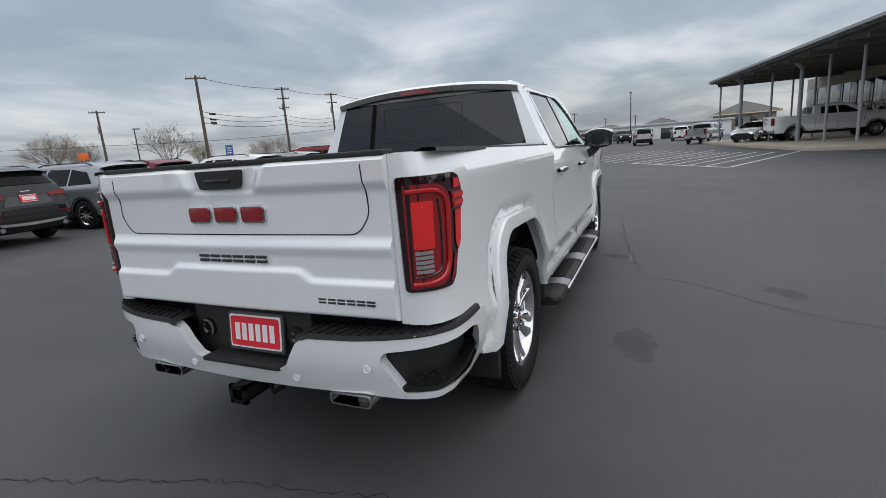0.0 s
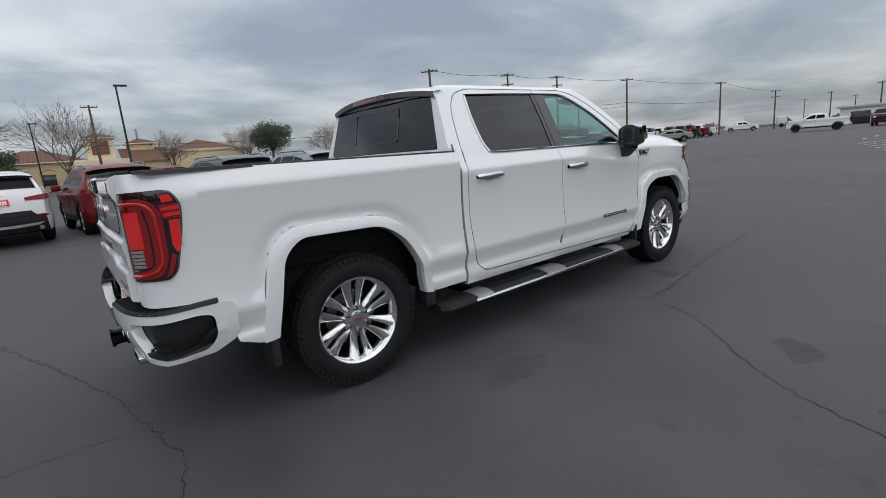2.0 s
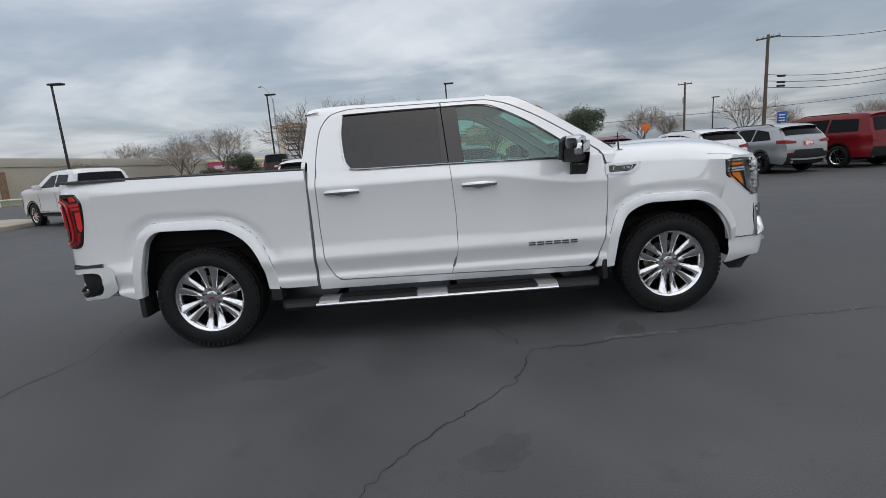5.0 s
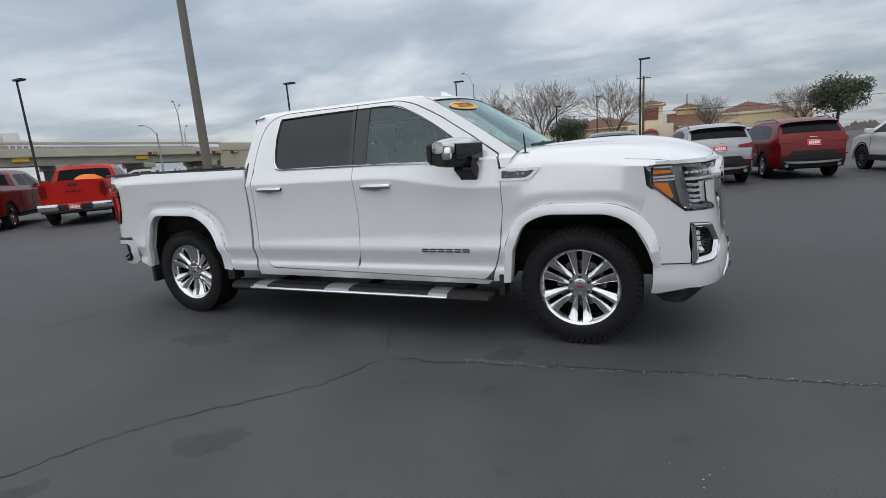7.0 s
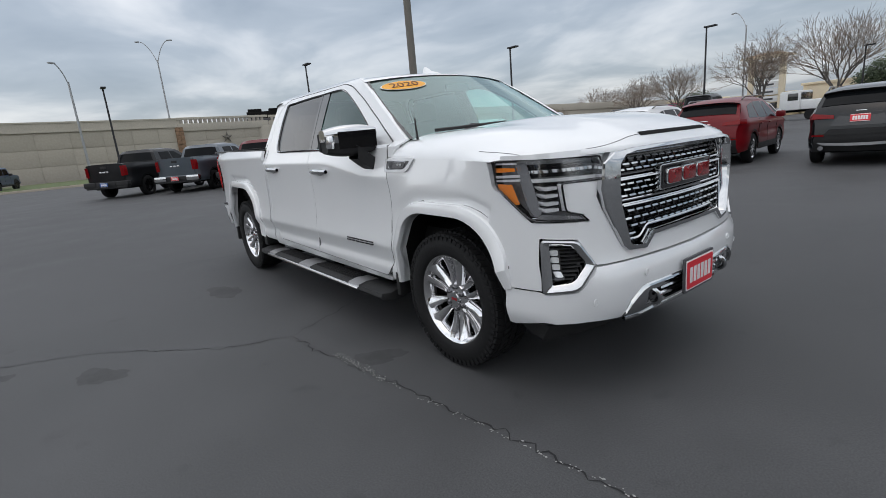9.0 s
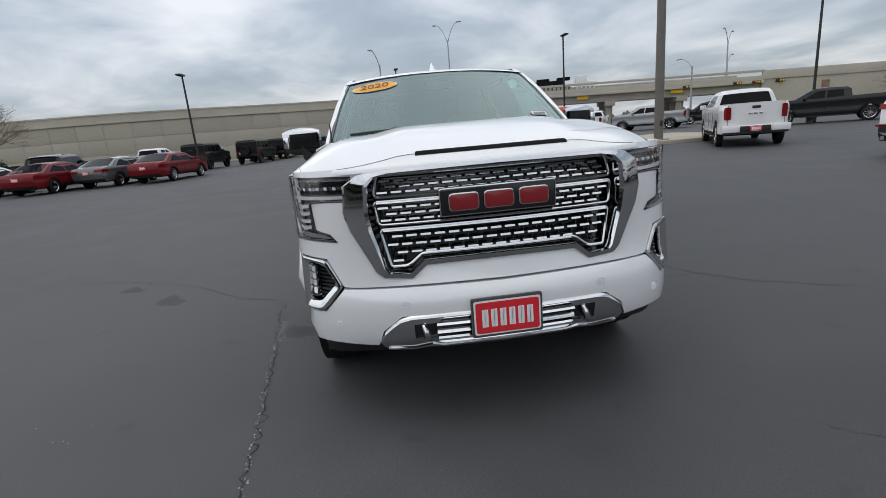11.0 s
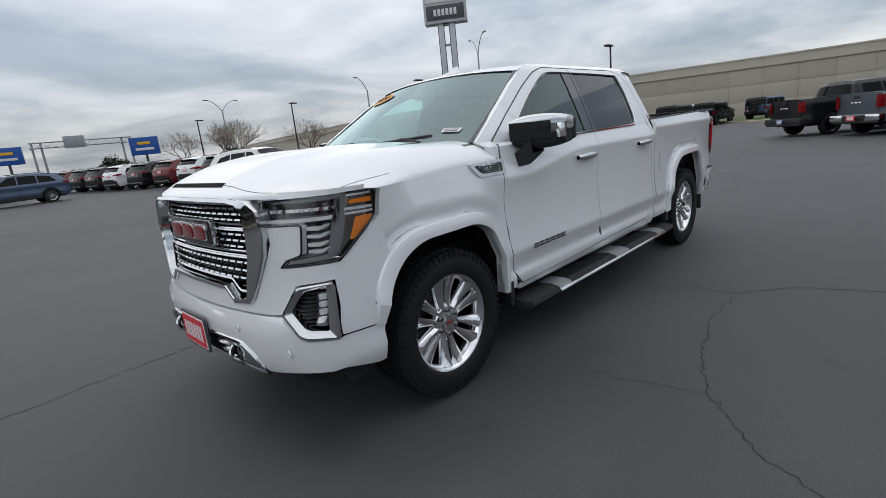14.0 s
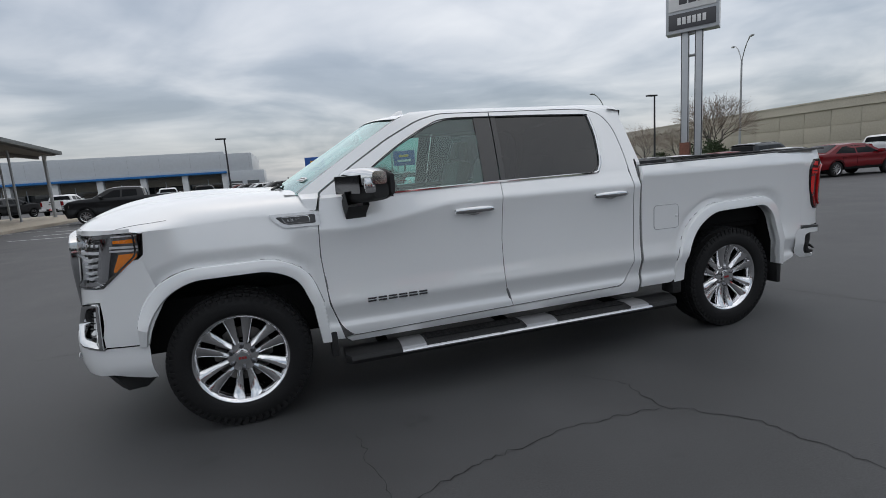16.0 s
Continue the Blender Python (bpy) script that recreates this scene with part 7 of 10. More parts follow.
    # bed: floor, walls, rails, front panel
    for s in (1, -1):
        bm = bmesh.new()
        loft(bm, [[(x, s * y, z + (x + 2.9) * -0.017) for x in np.linspace(-2.90, -1.0, 12)] for y, z in ((half_width(-1.8, 1.39) - 0.004, 1.398), (half_width(-1.8, 1.39) - 0.012, 1.414), (0.90, 1.416), (0.86, 1.40), (0.855, 1.30))])
        bmesh.ops.recalc_face_normals(bm, faces=bm.faces[:])
        if sum(f.normal.z for f in bm.faces) < 0:
            bmesh.ops.reverse_faces(bm, faces=bm.faces[:])
        part("bed_rail", bm, M["blackplastic"], T)
        bm = bmesh.new()
        box(bm, (-2.90, min(s * 0.80, s * 0.87), 0.85), (-1.02, max(s * 0.80, s * 0.87), 1.36), 0.01)
        part("bed_wall", bm, M["underbody"], T)
    bm = bmesh.new()
    box(bm, (-2.90, -0.84, 0.80), (-1.02, 0.84, 0.86), 0.01)
    part("bed_floor", bm, M["underbody"], T)
    bm = bmesh.new()
    box(bm, (-1.06, -0.88, 0.80), (-1.02, 0.88, 1.36), 0.01)
    part("bed_front", bm, M["underbody"], T)
    bm = bmesh.new()
    box(bm, (-2.965, -0.78, 1.398), (-2.89, 0.78, 1.420), 0.008)
    part("gate_cap", bm, M["blackplastic"], T)
    # cab back with window
    def back(y, z, out=0.0):
        return (-1.035 + 0.085 * max(0, (z - 1.36)) / 0.45 - out - 0.03 * (1 - (y / 0.9) ** 2), y, z)
    ring_o = [(y, z) for y, z in ((-0.93, 1.30), (0.93, 1.30), (0.925, 1.40), (0.835, 1.60), (0.76, 1.755), (0.70, 1.815), (-0.70, 1.815), (-0.76, 1.755), (-0.835, 1.60), (-0.925, 1.40))]
    win = rounded([(-0.81, 1.405, 0.05), (0.81, 1.405, 0.05), (0.70, 1.785, 0.04), (-0.70, 1.785, 0.04)], 4)
    slit = ring_o[:1] + ring_o[1:] + [ring_o[0]] + [win[0]] + win[::-1]
    part("cab_back", sheet(ring_o, lambda y, z: back(y, z, -0.03), 0.15, 0, face=(-1, 0, 0)), M["cabin"], T)
    for pts in ([(-0.93, 1.30), (0.93, 1.30), (0.925, 1.40), (-0.925, 1.40)], [(0.925, 1.40), (0.835, 1.60), (0.76, 1.755), (0.70, 1.815), (0.695, 1.785), (0.725, 1.70), (0.815, 1.40)], [(-0.925, 1.40), (-0.835, 1.60), (-0.76, 1.755), (-0.70, 1.815), (-0.695, 1.785), (-0.725, 1.70), (-0.815, 1.40)], [(-0.70, 1.815), (0.70, 1.815), (0.695, 1.785), (-0.695, 1.785)]):
        part("cab_back", sheet(pts, back, 0.1, 0.03, (1, 0, 0), face=(-1, 0, 0)), W, T)
    part("rear_window", sheet(win, lambda y, z: back(y, z, 0.003), 0.15, 0.006, (1, 0, 0), face=(-1, 0, 0)), M["privacy"], T, "dark privacy rear window")
    for o, nm in ((rounded([(-0.33, 1.48, 0.02), (0.33, 1.48, 0.02), (0.33, 1.735, 0.02), (-0.33, 1.735, 0.02)], 3), "slider_frame"),):
        bm = bmesh.new()
        pts = [back(y, z, 0.005) for y, z in o]
        tube(bm, pts + pts[:1], 0.006, 5, caps=False)
        part(nm, bm, M["glossblack"], T)
    # high brake light in its spoiler
    bm = bmesh.new()
    rows = []
    for y in np.linspace(-0.755, 0.755, 25):
        b0 = -0.985 - 0.070 * (1 - (y / 0.76) ** 2)
        zt = 1.805 + 0.052 * (1 - abs(y / 0.76) ** 2.4)
        rows.append([(b0 + 0.10, y, zt + 0.012), (b0, y, zt - 0.002), (b0 + 0.005, y, zt - 0.040), (b0 + 0.09, y, zt - 0.048)])
    loft(bm, [r[:2] for r in rows])
    part("roof_spoiler", bm, W, T, double=True)
    bm = bmesh.new()
    loft(bm, [r[1:] for r in rows])
    part("spoiler_face", bm, M["jamb"], T, "dark grey spoiler face", double=True)
    bm = bmesh.new()
    loft(bm, [[(-0.989 - 0.070 * (1 - (y / 0.76) ** 2), y, 1.848), (-0.989 - 0.070 * (1 - (y / 0.76) ** 2), y, 1.814)] for y in np.linspace(-0.28, 0.28, 9)])
    part("brake_light", bm, M["redblack"], T, "smoked red high brake light")
    bm = bmesh.new()
    loft(bm, [[(-0.992 - 0.070 * (1 - (y / 0.76) ** 2), y, 1.843), (-0.992 - 0.070 * (1 - (y / 0.76) ** 2), y, 1.820)] for y in np.linspace(-0.14, 0.14, 5)])
    part("brake_light_core", bm, M["redlens"], T)
    # rear bumper
    ends = [(-3.055, 0.0), (-3.05, 0.35), (-3.03, 0.62), (-2.985, 0.82), (-2.90, 0.945), (-2.78, 0.985), (-2.62, 0.99)]
    ends = [tuple(q) for q in spline(ends, 5)]
    eu = [0.0]
    for a, b in zip(ends, ends[1:]):
        eu.append(eu[-1] + math.dist(a, b))

    def on_rear(out=0.0):
        def place(u, z):
            a = abs(u)
            x, y = float(np.interp(a, eu, [c[0] for c in ends])), float(np.interp(a, eu, [c[1] for c in ends]))
            k = float(np.interp(a, [0.6, 1.1], [0, 1]))
            tuck = 0.05 * max(0, (0.60 - z) / 0.15)
            return (x - out * (1 - k) + tuck * (1 - k), (1 if u >= 0 else -1) * (y + out * k - tuck * k), z)
        return place

    e = eu[-1]
    pocket = rounded([(0.799, 0.486), (0.706, 0.635, 0.03), (0.728, 0.668, 0.03), (e - 0.13, 0.700, 0.03), (e - 0.060, 0.684, 0.03), (e - 0.056, 0.570, 0.04), (e - 0.10, 0.508, 0.04), (0.95, 0.482), (0.801, 0.485)], 4)
    solid = [(0, 0.455), (0.60, 0.470), (0.799, 0.460)] + [tuple(q[:2]) for q in pocket] + [(0.801, 0.460), (0.95, 0.455), (e - 0.12, 0.478), (e - 0.025, 0.525), (e, 0.56), (e, 0.705), (e - 0.025, 0.738), (0.88, 0.735), (0.60, 0.712), (0.37, 0.706), (0.335, 0.68), (0.26, 0.565), (0.22, 0.552), (0, 0.552)]
    part("rear_bumper", sheet(mirrored(solid), on_rear(), 0.06, 0.05, (1, 0, 0), face=(-1, 0, 0)), W, T)
    for s in (1, -1):
        corner = [(s * u, z) for u, z in ((0.780, 0.478), (0.95, 0.470), (e - 0.13, 0.505), (e - 0.055, 0.590), (e - 0.055, 0.685), (e - 0.15, 0.714), (0.72, 0.68), (0.69, 0.640))]
        part("corner_recess", sheet(corner, on_rear(-0.07), 0.06, 0, face=(-1, s, 0)), M["blackplastic"], T)
        part("corner_step", sheet([(s * u, z) for u, z in ((0.795, 0.492), (0.95, 0.486), (e - 0.142, 0.520), (e - 0.070, 0.600), (e - 0.085, 0.610), (e - 0.16, 0.540), (0.95, 0.508), (0.79, 0.512))], on_rear(-0.008), 0.05, 0.07, (1, -s * 0.6, 0), face=(-1, s, 0.5)), M["blackplastic"], T)
        bm = bmesh.new()
        for k in range(3):
            for j in range(3):
                u = 0.86 + 0.055 * k + 0.02 * (j % 2)
                c = on_rear(-0.02 - 0.018 * j)(s * u, 0.537 + 0.010 * j)
                box(bm, (c[0] - 0.008, c[1] - 0.008, c[2] - 0.004), (c[0] + 0.008, c[1] + 0.008, c[2] + 0.006), 0.002)
        part("step_studs", bm, M["rubber"], T)
        # top pads with ribs
        bm = bmesh.new()
        rows = []
        for u in np.linspace(0.345, e - 0.03, 30):
            z = 0.712 + 0.024 * max(0, (u - 0.6) / 0.5) - (0.012 if u < 0.38 else 0)
            p0, p1 = on_rear(0.003)(s * u, z), on_rear(-0.004)(s * u, z + 0.018)
            depth = 0.115 if u < 0.9 else 0.115 * max(0.20, 1 - (u - 0.9) / 0.30)
            p2 = on_rear(-depth)(s * u, z + 0.022)
            rows.append([p0, p1, p2, (p2[0] + 0.02, p2[1] - s * 0.01, z - 0.03)])
        loft(bm, rows)
        bmesh.ops.recalc_face_normals(bm, faces=bm.faces[:])
        if sum(f.normal.z for f in bm.faces) < 0:
            bmesh.ops.reverse_faces(bm, faces=bm.faces[:])
        part("bumper_pad", bm, M["blackplastic"], T)
        bm = bmesh.new()
        for k in range(13):
            u = 0.40 + 0.045 * k
            z = 0.712 + 0.024 * max(0, (u - 0.6) / 0.5)
            p1, p2 = on_rear(-0.012)(s * u, z + 0.020), on_rear(-0.095)(s * (u + 0.02), z + 0.024)
            tube(bm, [p1, p2], 0.007, 5)
        part("pad_rib", bm, M["rubber"], T)
        for u, z in ((0.30, 0.52), (0.655, 0.60)):
            bm = bmesh.new()
            c = on_rear(0.002)(s * u, z)
            rings = lathe(bm, [(0, 0.019), (-0.004, 0.018), (-0.004, 0.013), (-0.002, 0.012), (-0.004, 0.008)], axis="x", steps=20, centre=c)
            disc(bm, rings[-1])
            part("parking_sensor", bm, W, T)
        # exhaust tip
        bm = bmesh.new()
        o = rounded([(s * 0.54 - 0.10, 0.412, 0.02), (s * 0.54 + 0.10, 0.412, 0.02), (s * 0.54 + 0.10, 0.464, 0.02), (s * 0.54 - 0.10, 0.464, 0.02)], 4)
        loft(bm, [[(-2.80, y, z) for y, z in o], [(-3.005, y, z) for y, z in o], [(-3.005, s * 0.54 + (y - s * 0.54) * 0.92, 0.438 + (z - 0.438) * 0.8) for y, z in o], [(-2.86, s * 0.54 + (y - s * 0.54) * 0.92, 0.438 + (z - 0.438) * 0.8) for y, z in o]], close=True)
        part("exhaust_tip", bm, M["chrome"], T, "chrome exhaust tip")
        bm = bmesh.new()
        tube(bm, [(-2.90, s * 0.54, 0.45), (-2.4, s * 0.52, 0.46), (-1.2, s * 0.45, 0.40)], 0.04, 10)
        part("exhaust_pipe", bm, M["steel"], T)
    bm = bmesh.new()
    box(bm, (-2.945, -0.345, 0.545), (-2.86, 0.345, 0.785), 0.01)
    box(bm, (-3.045, -0.225, 0.540), (-2.90, 0.225, 0.562), 0.01)
    part("plate_recess", bm, M["blackplastic"], T)
    for y in (-0.265, 0.265):
        bm = bmesh.new()
        rings = lathe(bm, [(-2.945, 0.045), (-2.960, 0.042), (-2.960, 0.03), (-2.953, 0.02)], axis="x", steps=20, centre=(0, y, 0.665))
        disc(bm, rings[-1])
        part("trailer_socket", bm, M["glossblack"], T)
    dealer_plate(T, pose(-2.956, -0.045, 0.672, 90 - 6, 0, -90), 0.295, 0.15)
    bm = bmesh.new()
    for lo, hi in (((-3.075, -0.038, 0.385), (-2.80, -0.028, 0.455)), ((-3.075, 0.028, 0.385), (-2.80, 0.038, 0.455)), ((-3.075, -0.038, 0.385), (-2.80, 0.038, 0.395)), ((-3.075, -0.038, 0.445), (-2.80, 0.038, 0.455)), ((-3.08, -0.046, 0.377), (-3.06, -0.028, 0.463)), ((-3.08, 0.028, 0.377), (-3.06, 0.046, 0.463)), ((-3.08, -0.046, 0.445), (-3.06, 0.046, 0.463)), ((-3.08, -0.046, 0.377), (-3.06, 0.046, 0.395))):
        box(bm, lo, hi)
    part("tow_hitch", bm, M["underbody"], T)
    bm = bmesh.new()
    tube(bm, [(-2.98, -0.10, 0.43), (-3.0, -0.13, 0.41), (-2.96, -0.16, 0.43)], 0.012, 6)
    part("chain_loop", bm, M["underbody"], T)
    # underbody
    bm = bmesh.new()
    box(bm, (-2.85, -0.80, 0.47), (2.55, 0.80, 0.80), 0.03)
    part("chassis", bm, M["underbody"], T)
    for y in (-0.46, 0.46):
        bm = bmesh.new()
        box(bm, (-2.80, y - 0.04, 0.40), (2.4, y + 0.04, 0.52), 0.01)
        part("frame_rail", bm, M["underbody"], T)
    for x in (AXLE, -AXLE):
        bm = bmesh.new()
        tube(bm, [(x, -0.8, HUB_Z), (x, 0.8, HUB_Z)], 0.05, 10)
        part("axle", bm, M["underbody"], T)
    bm = bmesh.new()
    box(bm, (-0.97, -0.91, 0.78), (1.30, 0.91, 0.82), 0.01)
    part("cabin_floor", bm, M["cabin"], T)
    bm = bmesh.new()
    loft(bm, [[(x, 0.86 * f, z + (0.02 if abs(f) < 0.6 else 0)) for f in np.linspace(-1, 1, 9)] for x, z in ((1.46, 1.33), (1.10, 1.335), (0.98, 1.29), (0.95, 1.10), (1.05, 0.8))])
    bmesh.ops.recalc_face_normals(bm, faces=bm.faces[:])
    part("dashboard", bm, M["cabin"], T)
    bm = bmesh.new()
    ring = [(0.80 - 0.05 * math.sin(a), 0.42 + 0.185 * math.cos(a), 1.20 + 0.175 * math.sin(a)) for a in np.linspace(0, 2 * math.pi, 25)]
    tube(bm, ring, 0.016, 8, caps=False)
    for a in (0.2, math.pi - 0.2, -math.pi / 2):
        tube(bm, [(0.82, 0.42, 1.20), (0.80 - 0.05 * math.sin(a), 0.42 + 0.185 * math.cos(a), 1.20 + 0.175 * math.sin(a))], 0.014, 6)
    part("steering_wheel", bm, M["glossblack"], T)
    bm = bmesh.new()
    box(bm, (0.93, -0.11, 1.70), (0.97, 0.11, 1.765), 0.015)
    part("rear_view_mirror", bm, M["glossblack"], T)
    return T


truck = build_truck()

# ---------------------------------------------------------------- parked vehicles
KINDS = {
    "suv": dict(L=4.86, W=1.86, H=1.70, wb=2.86, r=0.375, belt=1.12, top=[(-2.32, 0.32, "k"), (-2.42, 0.46, "k"), (-2.45, 0.60, "k"), (-2.445, 0.70, "b"), (-2.43, 0.90, "b"), (-2.38, 1.06, "b"), (-2.33, 1.17, "b"), (-2.27, 1.25, "g"), (-1.99, 1.52, "k"), (-2.10, 1.555, "b"), (-1.95, 1.61, "b"), (-1.2, 1.68, "b"), (-0.2, 1.70, "b"), (0.38, 1.64, "g"), (1.18, 1.14, "b"), (1.75, 1.05, "b"), (2.2, 0.94, "b"), (2.38, 0.80, "k"), (2.43, 0.55, "b"), (2.36, 0.30, "b")], panes=[[(-1.85, 1.17), (-1.60, 1.46), (-1.02, 1.56), (-1.00, 1.15)], [(-0.94, 1.15), (-0.96, 1.57), (-0.14, 1.59), (-0.10, 1.14)], [(-0.04, 1.14), (-0.08, 1.59), (0.25, 1.57), (0.88, 1.17), (0.9, 1.13)]], tail=(1.00, 1.115, 0.40, 0.62), doors=(-0.97, -0.07, 0.98)),
    "bigsuv": dict(L=5.3, W=2.03, H=1.90, wb=3.07, r=0.40, belt=1.22, top=[(-2.55, 0.38, "k"), (-2.62, 0.55, "k"), (-2.64, 0.72, "b"), (-2.60, 0.95, "b"), (-2.55, 1.20, "g"), (-2.38, 1.70, "b"), (-2.44, 1.80, "b"), (-2.2, 1.86, "b"), (-1.0, 1.90, "b"), (0.1, 1.89, "b"), (0.55, 1.82, "g"), (1.30, 1.28, "b"), (2.1, 1.18, "b"), (2.5, 1.08, "k"), (2.63, 0.7, "b"), (2.56, 0.34, "b")], panes=[[(-2.2, 1.26), (-2.1, 1.68), (-1.12, 1.72), (-1.10, 1.25)], [(-1.02, 1.25), (-1.04, 1.73), (-0.12, 1.74), (-0.08, 1.24)], [(-0.02, 1.24), (-0.06, 1.74), (0.42, 1.72), (1.02, 1.28), (1.04, 1.24)]], tail=(0.92, 1.22, 0.20, 0.80), doors=(-1.07, -0.05, 1.1)),
    "pickup": dict(L=5.88, W=2.05, H=1.92, wb=3.75, r=0.41, belt=1.33, top=[(-2.80, 0.46, "c"), (-2.98, 0.48, "c"), (-3.0, 0.66, "b"), (-2.94, 0.72, "b"), (-2.95, 1.40, "b"), (-2.86, 1.40, "k"), (-2.85, 0.95, "k"), (-1.06, 0.95, "k"), (-1.05, 1.38, "g"), (-0.97, 1.76, "b"), (-0.85, 1.88, "b"), (0.0, 1.92, "b"), (0.45, 1.90, "b"), (0.68, 1.84, "g"), (1.46, 1.38, "b"), (2.2, 1.35, "b"), (2.6, 1.26, "k"), (2.78, 1.12, "k"), (2.82, 0.62, "c"), (2.72, 0.38, "c")], panes=[[(-0.70, 1.40), (-0.68, 1.76), (0.02, 1.78), (0.06, 1.37)], [(0.14, 1.37), (0.11, 1.78), (0.46, 1.76), (1.06, 1.40), (1.08, 1.36)]], tail=(0.92, 1.32, 0.17, 0.93), doors=(-0.93, 0.10, 1.30)),
    "sedan": dict(L=4.9, W=1.87, H=1.44, wb=2.8, r=0.33, belt=0.98, top=[(-2.30, 0.32, "k"), (-2.40, 0.46, "b"), (-2.45, 0.66, "b"), (-2.42, 0.90, "b"), (-2.32, 1.00, "b"), (-1.85, 1.04, "g"), (-1.05, 1.39, "b"), (-0.3, 1.44, "b"), (0.28, 1.40, "g"), (1.12, 0.98, "b"), (1.8, 0.90, "b"), (2.25, 0.76, "b"), (2.42, 0.56, "k"), (2.36, 0.26, "b")], panes=[[(-1.48, 1.03), (-1.02, 1.31), (-0.44, 1.35), (-0.40, 1.00)], [(-0.33, 1.00), (-0.37, 1.35), (0.18, 1.34), (0.80, 1.00)]], tail=(0.80, 0.93, 0.42, 0.60), doors=(-1.1, -0.36, 0.95)),
    "jeep": dict(L=4.3, W=1.87, H=1.86, wb=2.75, r=0.41, belt=1.20, top=[(-1.95, 0.55, "k"), (-2.08, 0.58, "k"), (-2.08, 0.74, "b"), (-1.98, 0.78, "b"), (-1.98, 1.22, "g"), (-1.93, 1.66, "k"), (-1.88, 1.83, "k"), (-1.0, 1.86, "k"), (0.40, 1.84, "k"), (0.48, 1.78, "g"), (0.72, 1.26, "b"), (1.3, 1.22, "b"), (1.92, 1.14, "b"), (2.0, 1.08, "k"), (2.02, 0.72, "k"), (2.15, 0.70, "k"), (2.15, 0.52, "k")], panes=[[(-1.85, 1.26), (-1.82, 1.70), (-1.0, 1.72), (-1.0, 1.24)], [(-0.92, 1.24), (-0.92, 1.72), (-0.30, 1.72), (-0.30, 1.23)], [(-0.22, 1.23), (-0.22, 1.72), (0.38, 1.70), (0.55, 1.26)]], tail=(0.92, 1.10, 0.14, 0.84), doors=(-0.96, -0.26, 0.62)),
}
SHARED = {}


def road_wheel(parent, kind, x, s, w, r, dark):
    key = ("wheel", r, dark)
    if key not in SHARED:
        bm = bmesh.new()
        lathe(bm, [(-0.11, r * 0.66), (-0.115, r * 0.85), (-0.09, r * 0.985), (0, r), (0.09, r * 0.985), (0.115, r * 0.85), (0.105, r * 0.66)], steps=32)
        a = part("tyre", bm, M["rubber"], angle=50)
        bm = bmesh.new()
        lathe(bm, [(-0.09, r * 0.66), (-0.07, r * 0.6), (0.075, r * 0.6), (0.098, r * 0.67)], steps=32)
        for k in range(10):
            b = bmesh.new()
            box(b, (-0.018, 0.06, r * 0.10), (0.018, 0.095, r * 0.64))
            join(bm, b, Matrix.Rotation(radians(36 * k), 4, "Y"))
        rings = lathe(bm, [(0.05, r * 0.2), (0.09, r * 0.17), (0.092, r * 0.05)], steps=16)
        disc(bm, rings[-1])
        b = part("rim", bm, M["glossblack" if dark else "alloy"], angle=40)
        bm = bmesh.new()
        rings = lathe(bm, [(0.0, r * 0.64), (0.0, r * 0.05)], steps=24)
        c = part("dark_barrel", bm, M["underbody"])
        SHARED[key] = [o.data for o in (a, b, c)]
        for o in (a, b, c):
            bpy.data.objects.remove(o)
    wh = new("wheel")
    wh.parent = parent
    wh.matrix_basis = pose(x, s * (w / 2 - 0.125), r, 0, 0, 0 if s > 0 else 180)
    for nm, me in zip(("tyre", "rim", "dark_barrel"), SHARED[key]):
        o = new(nm, me)
        o.parent = wh


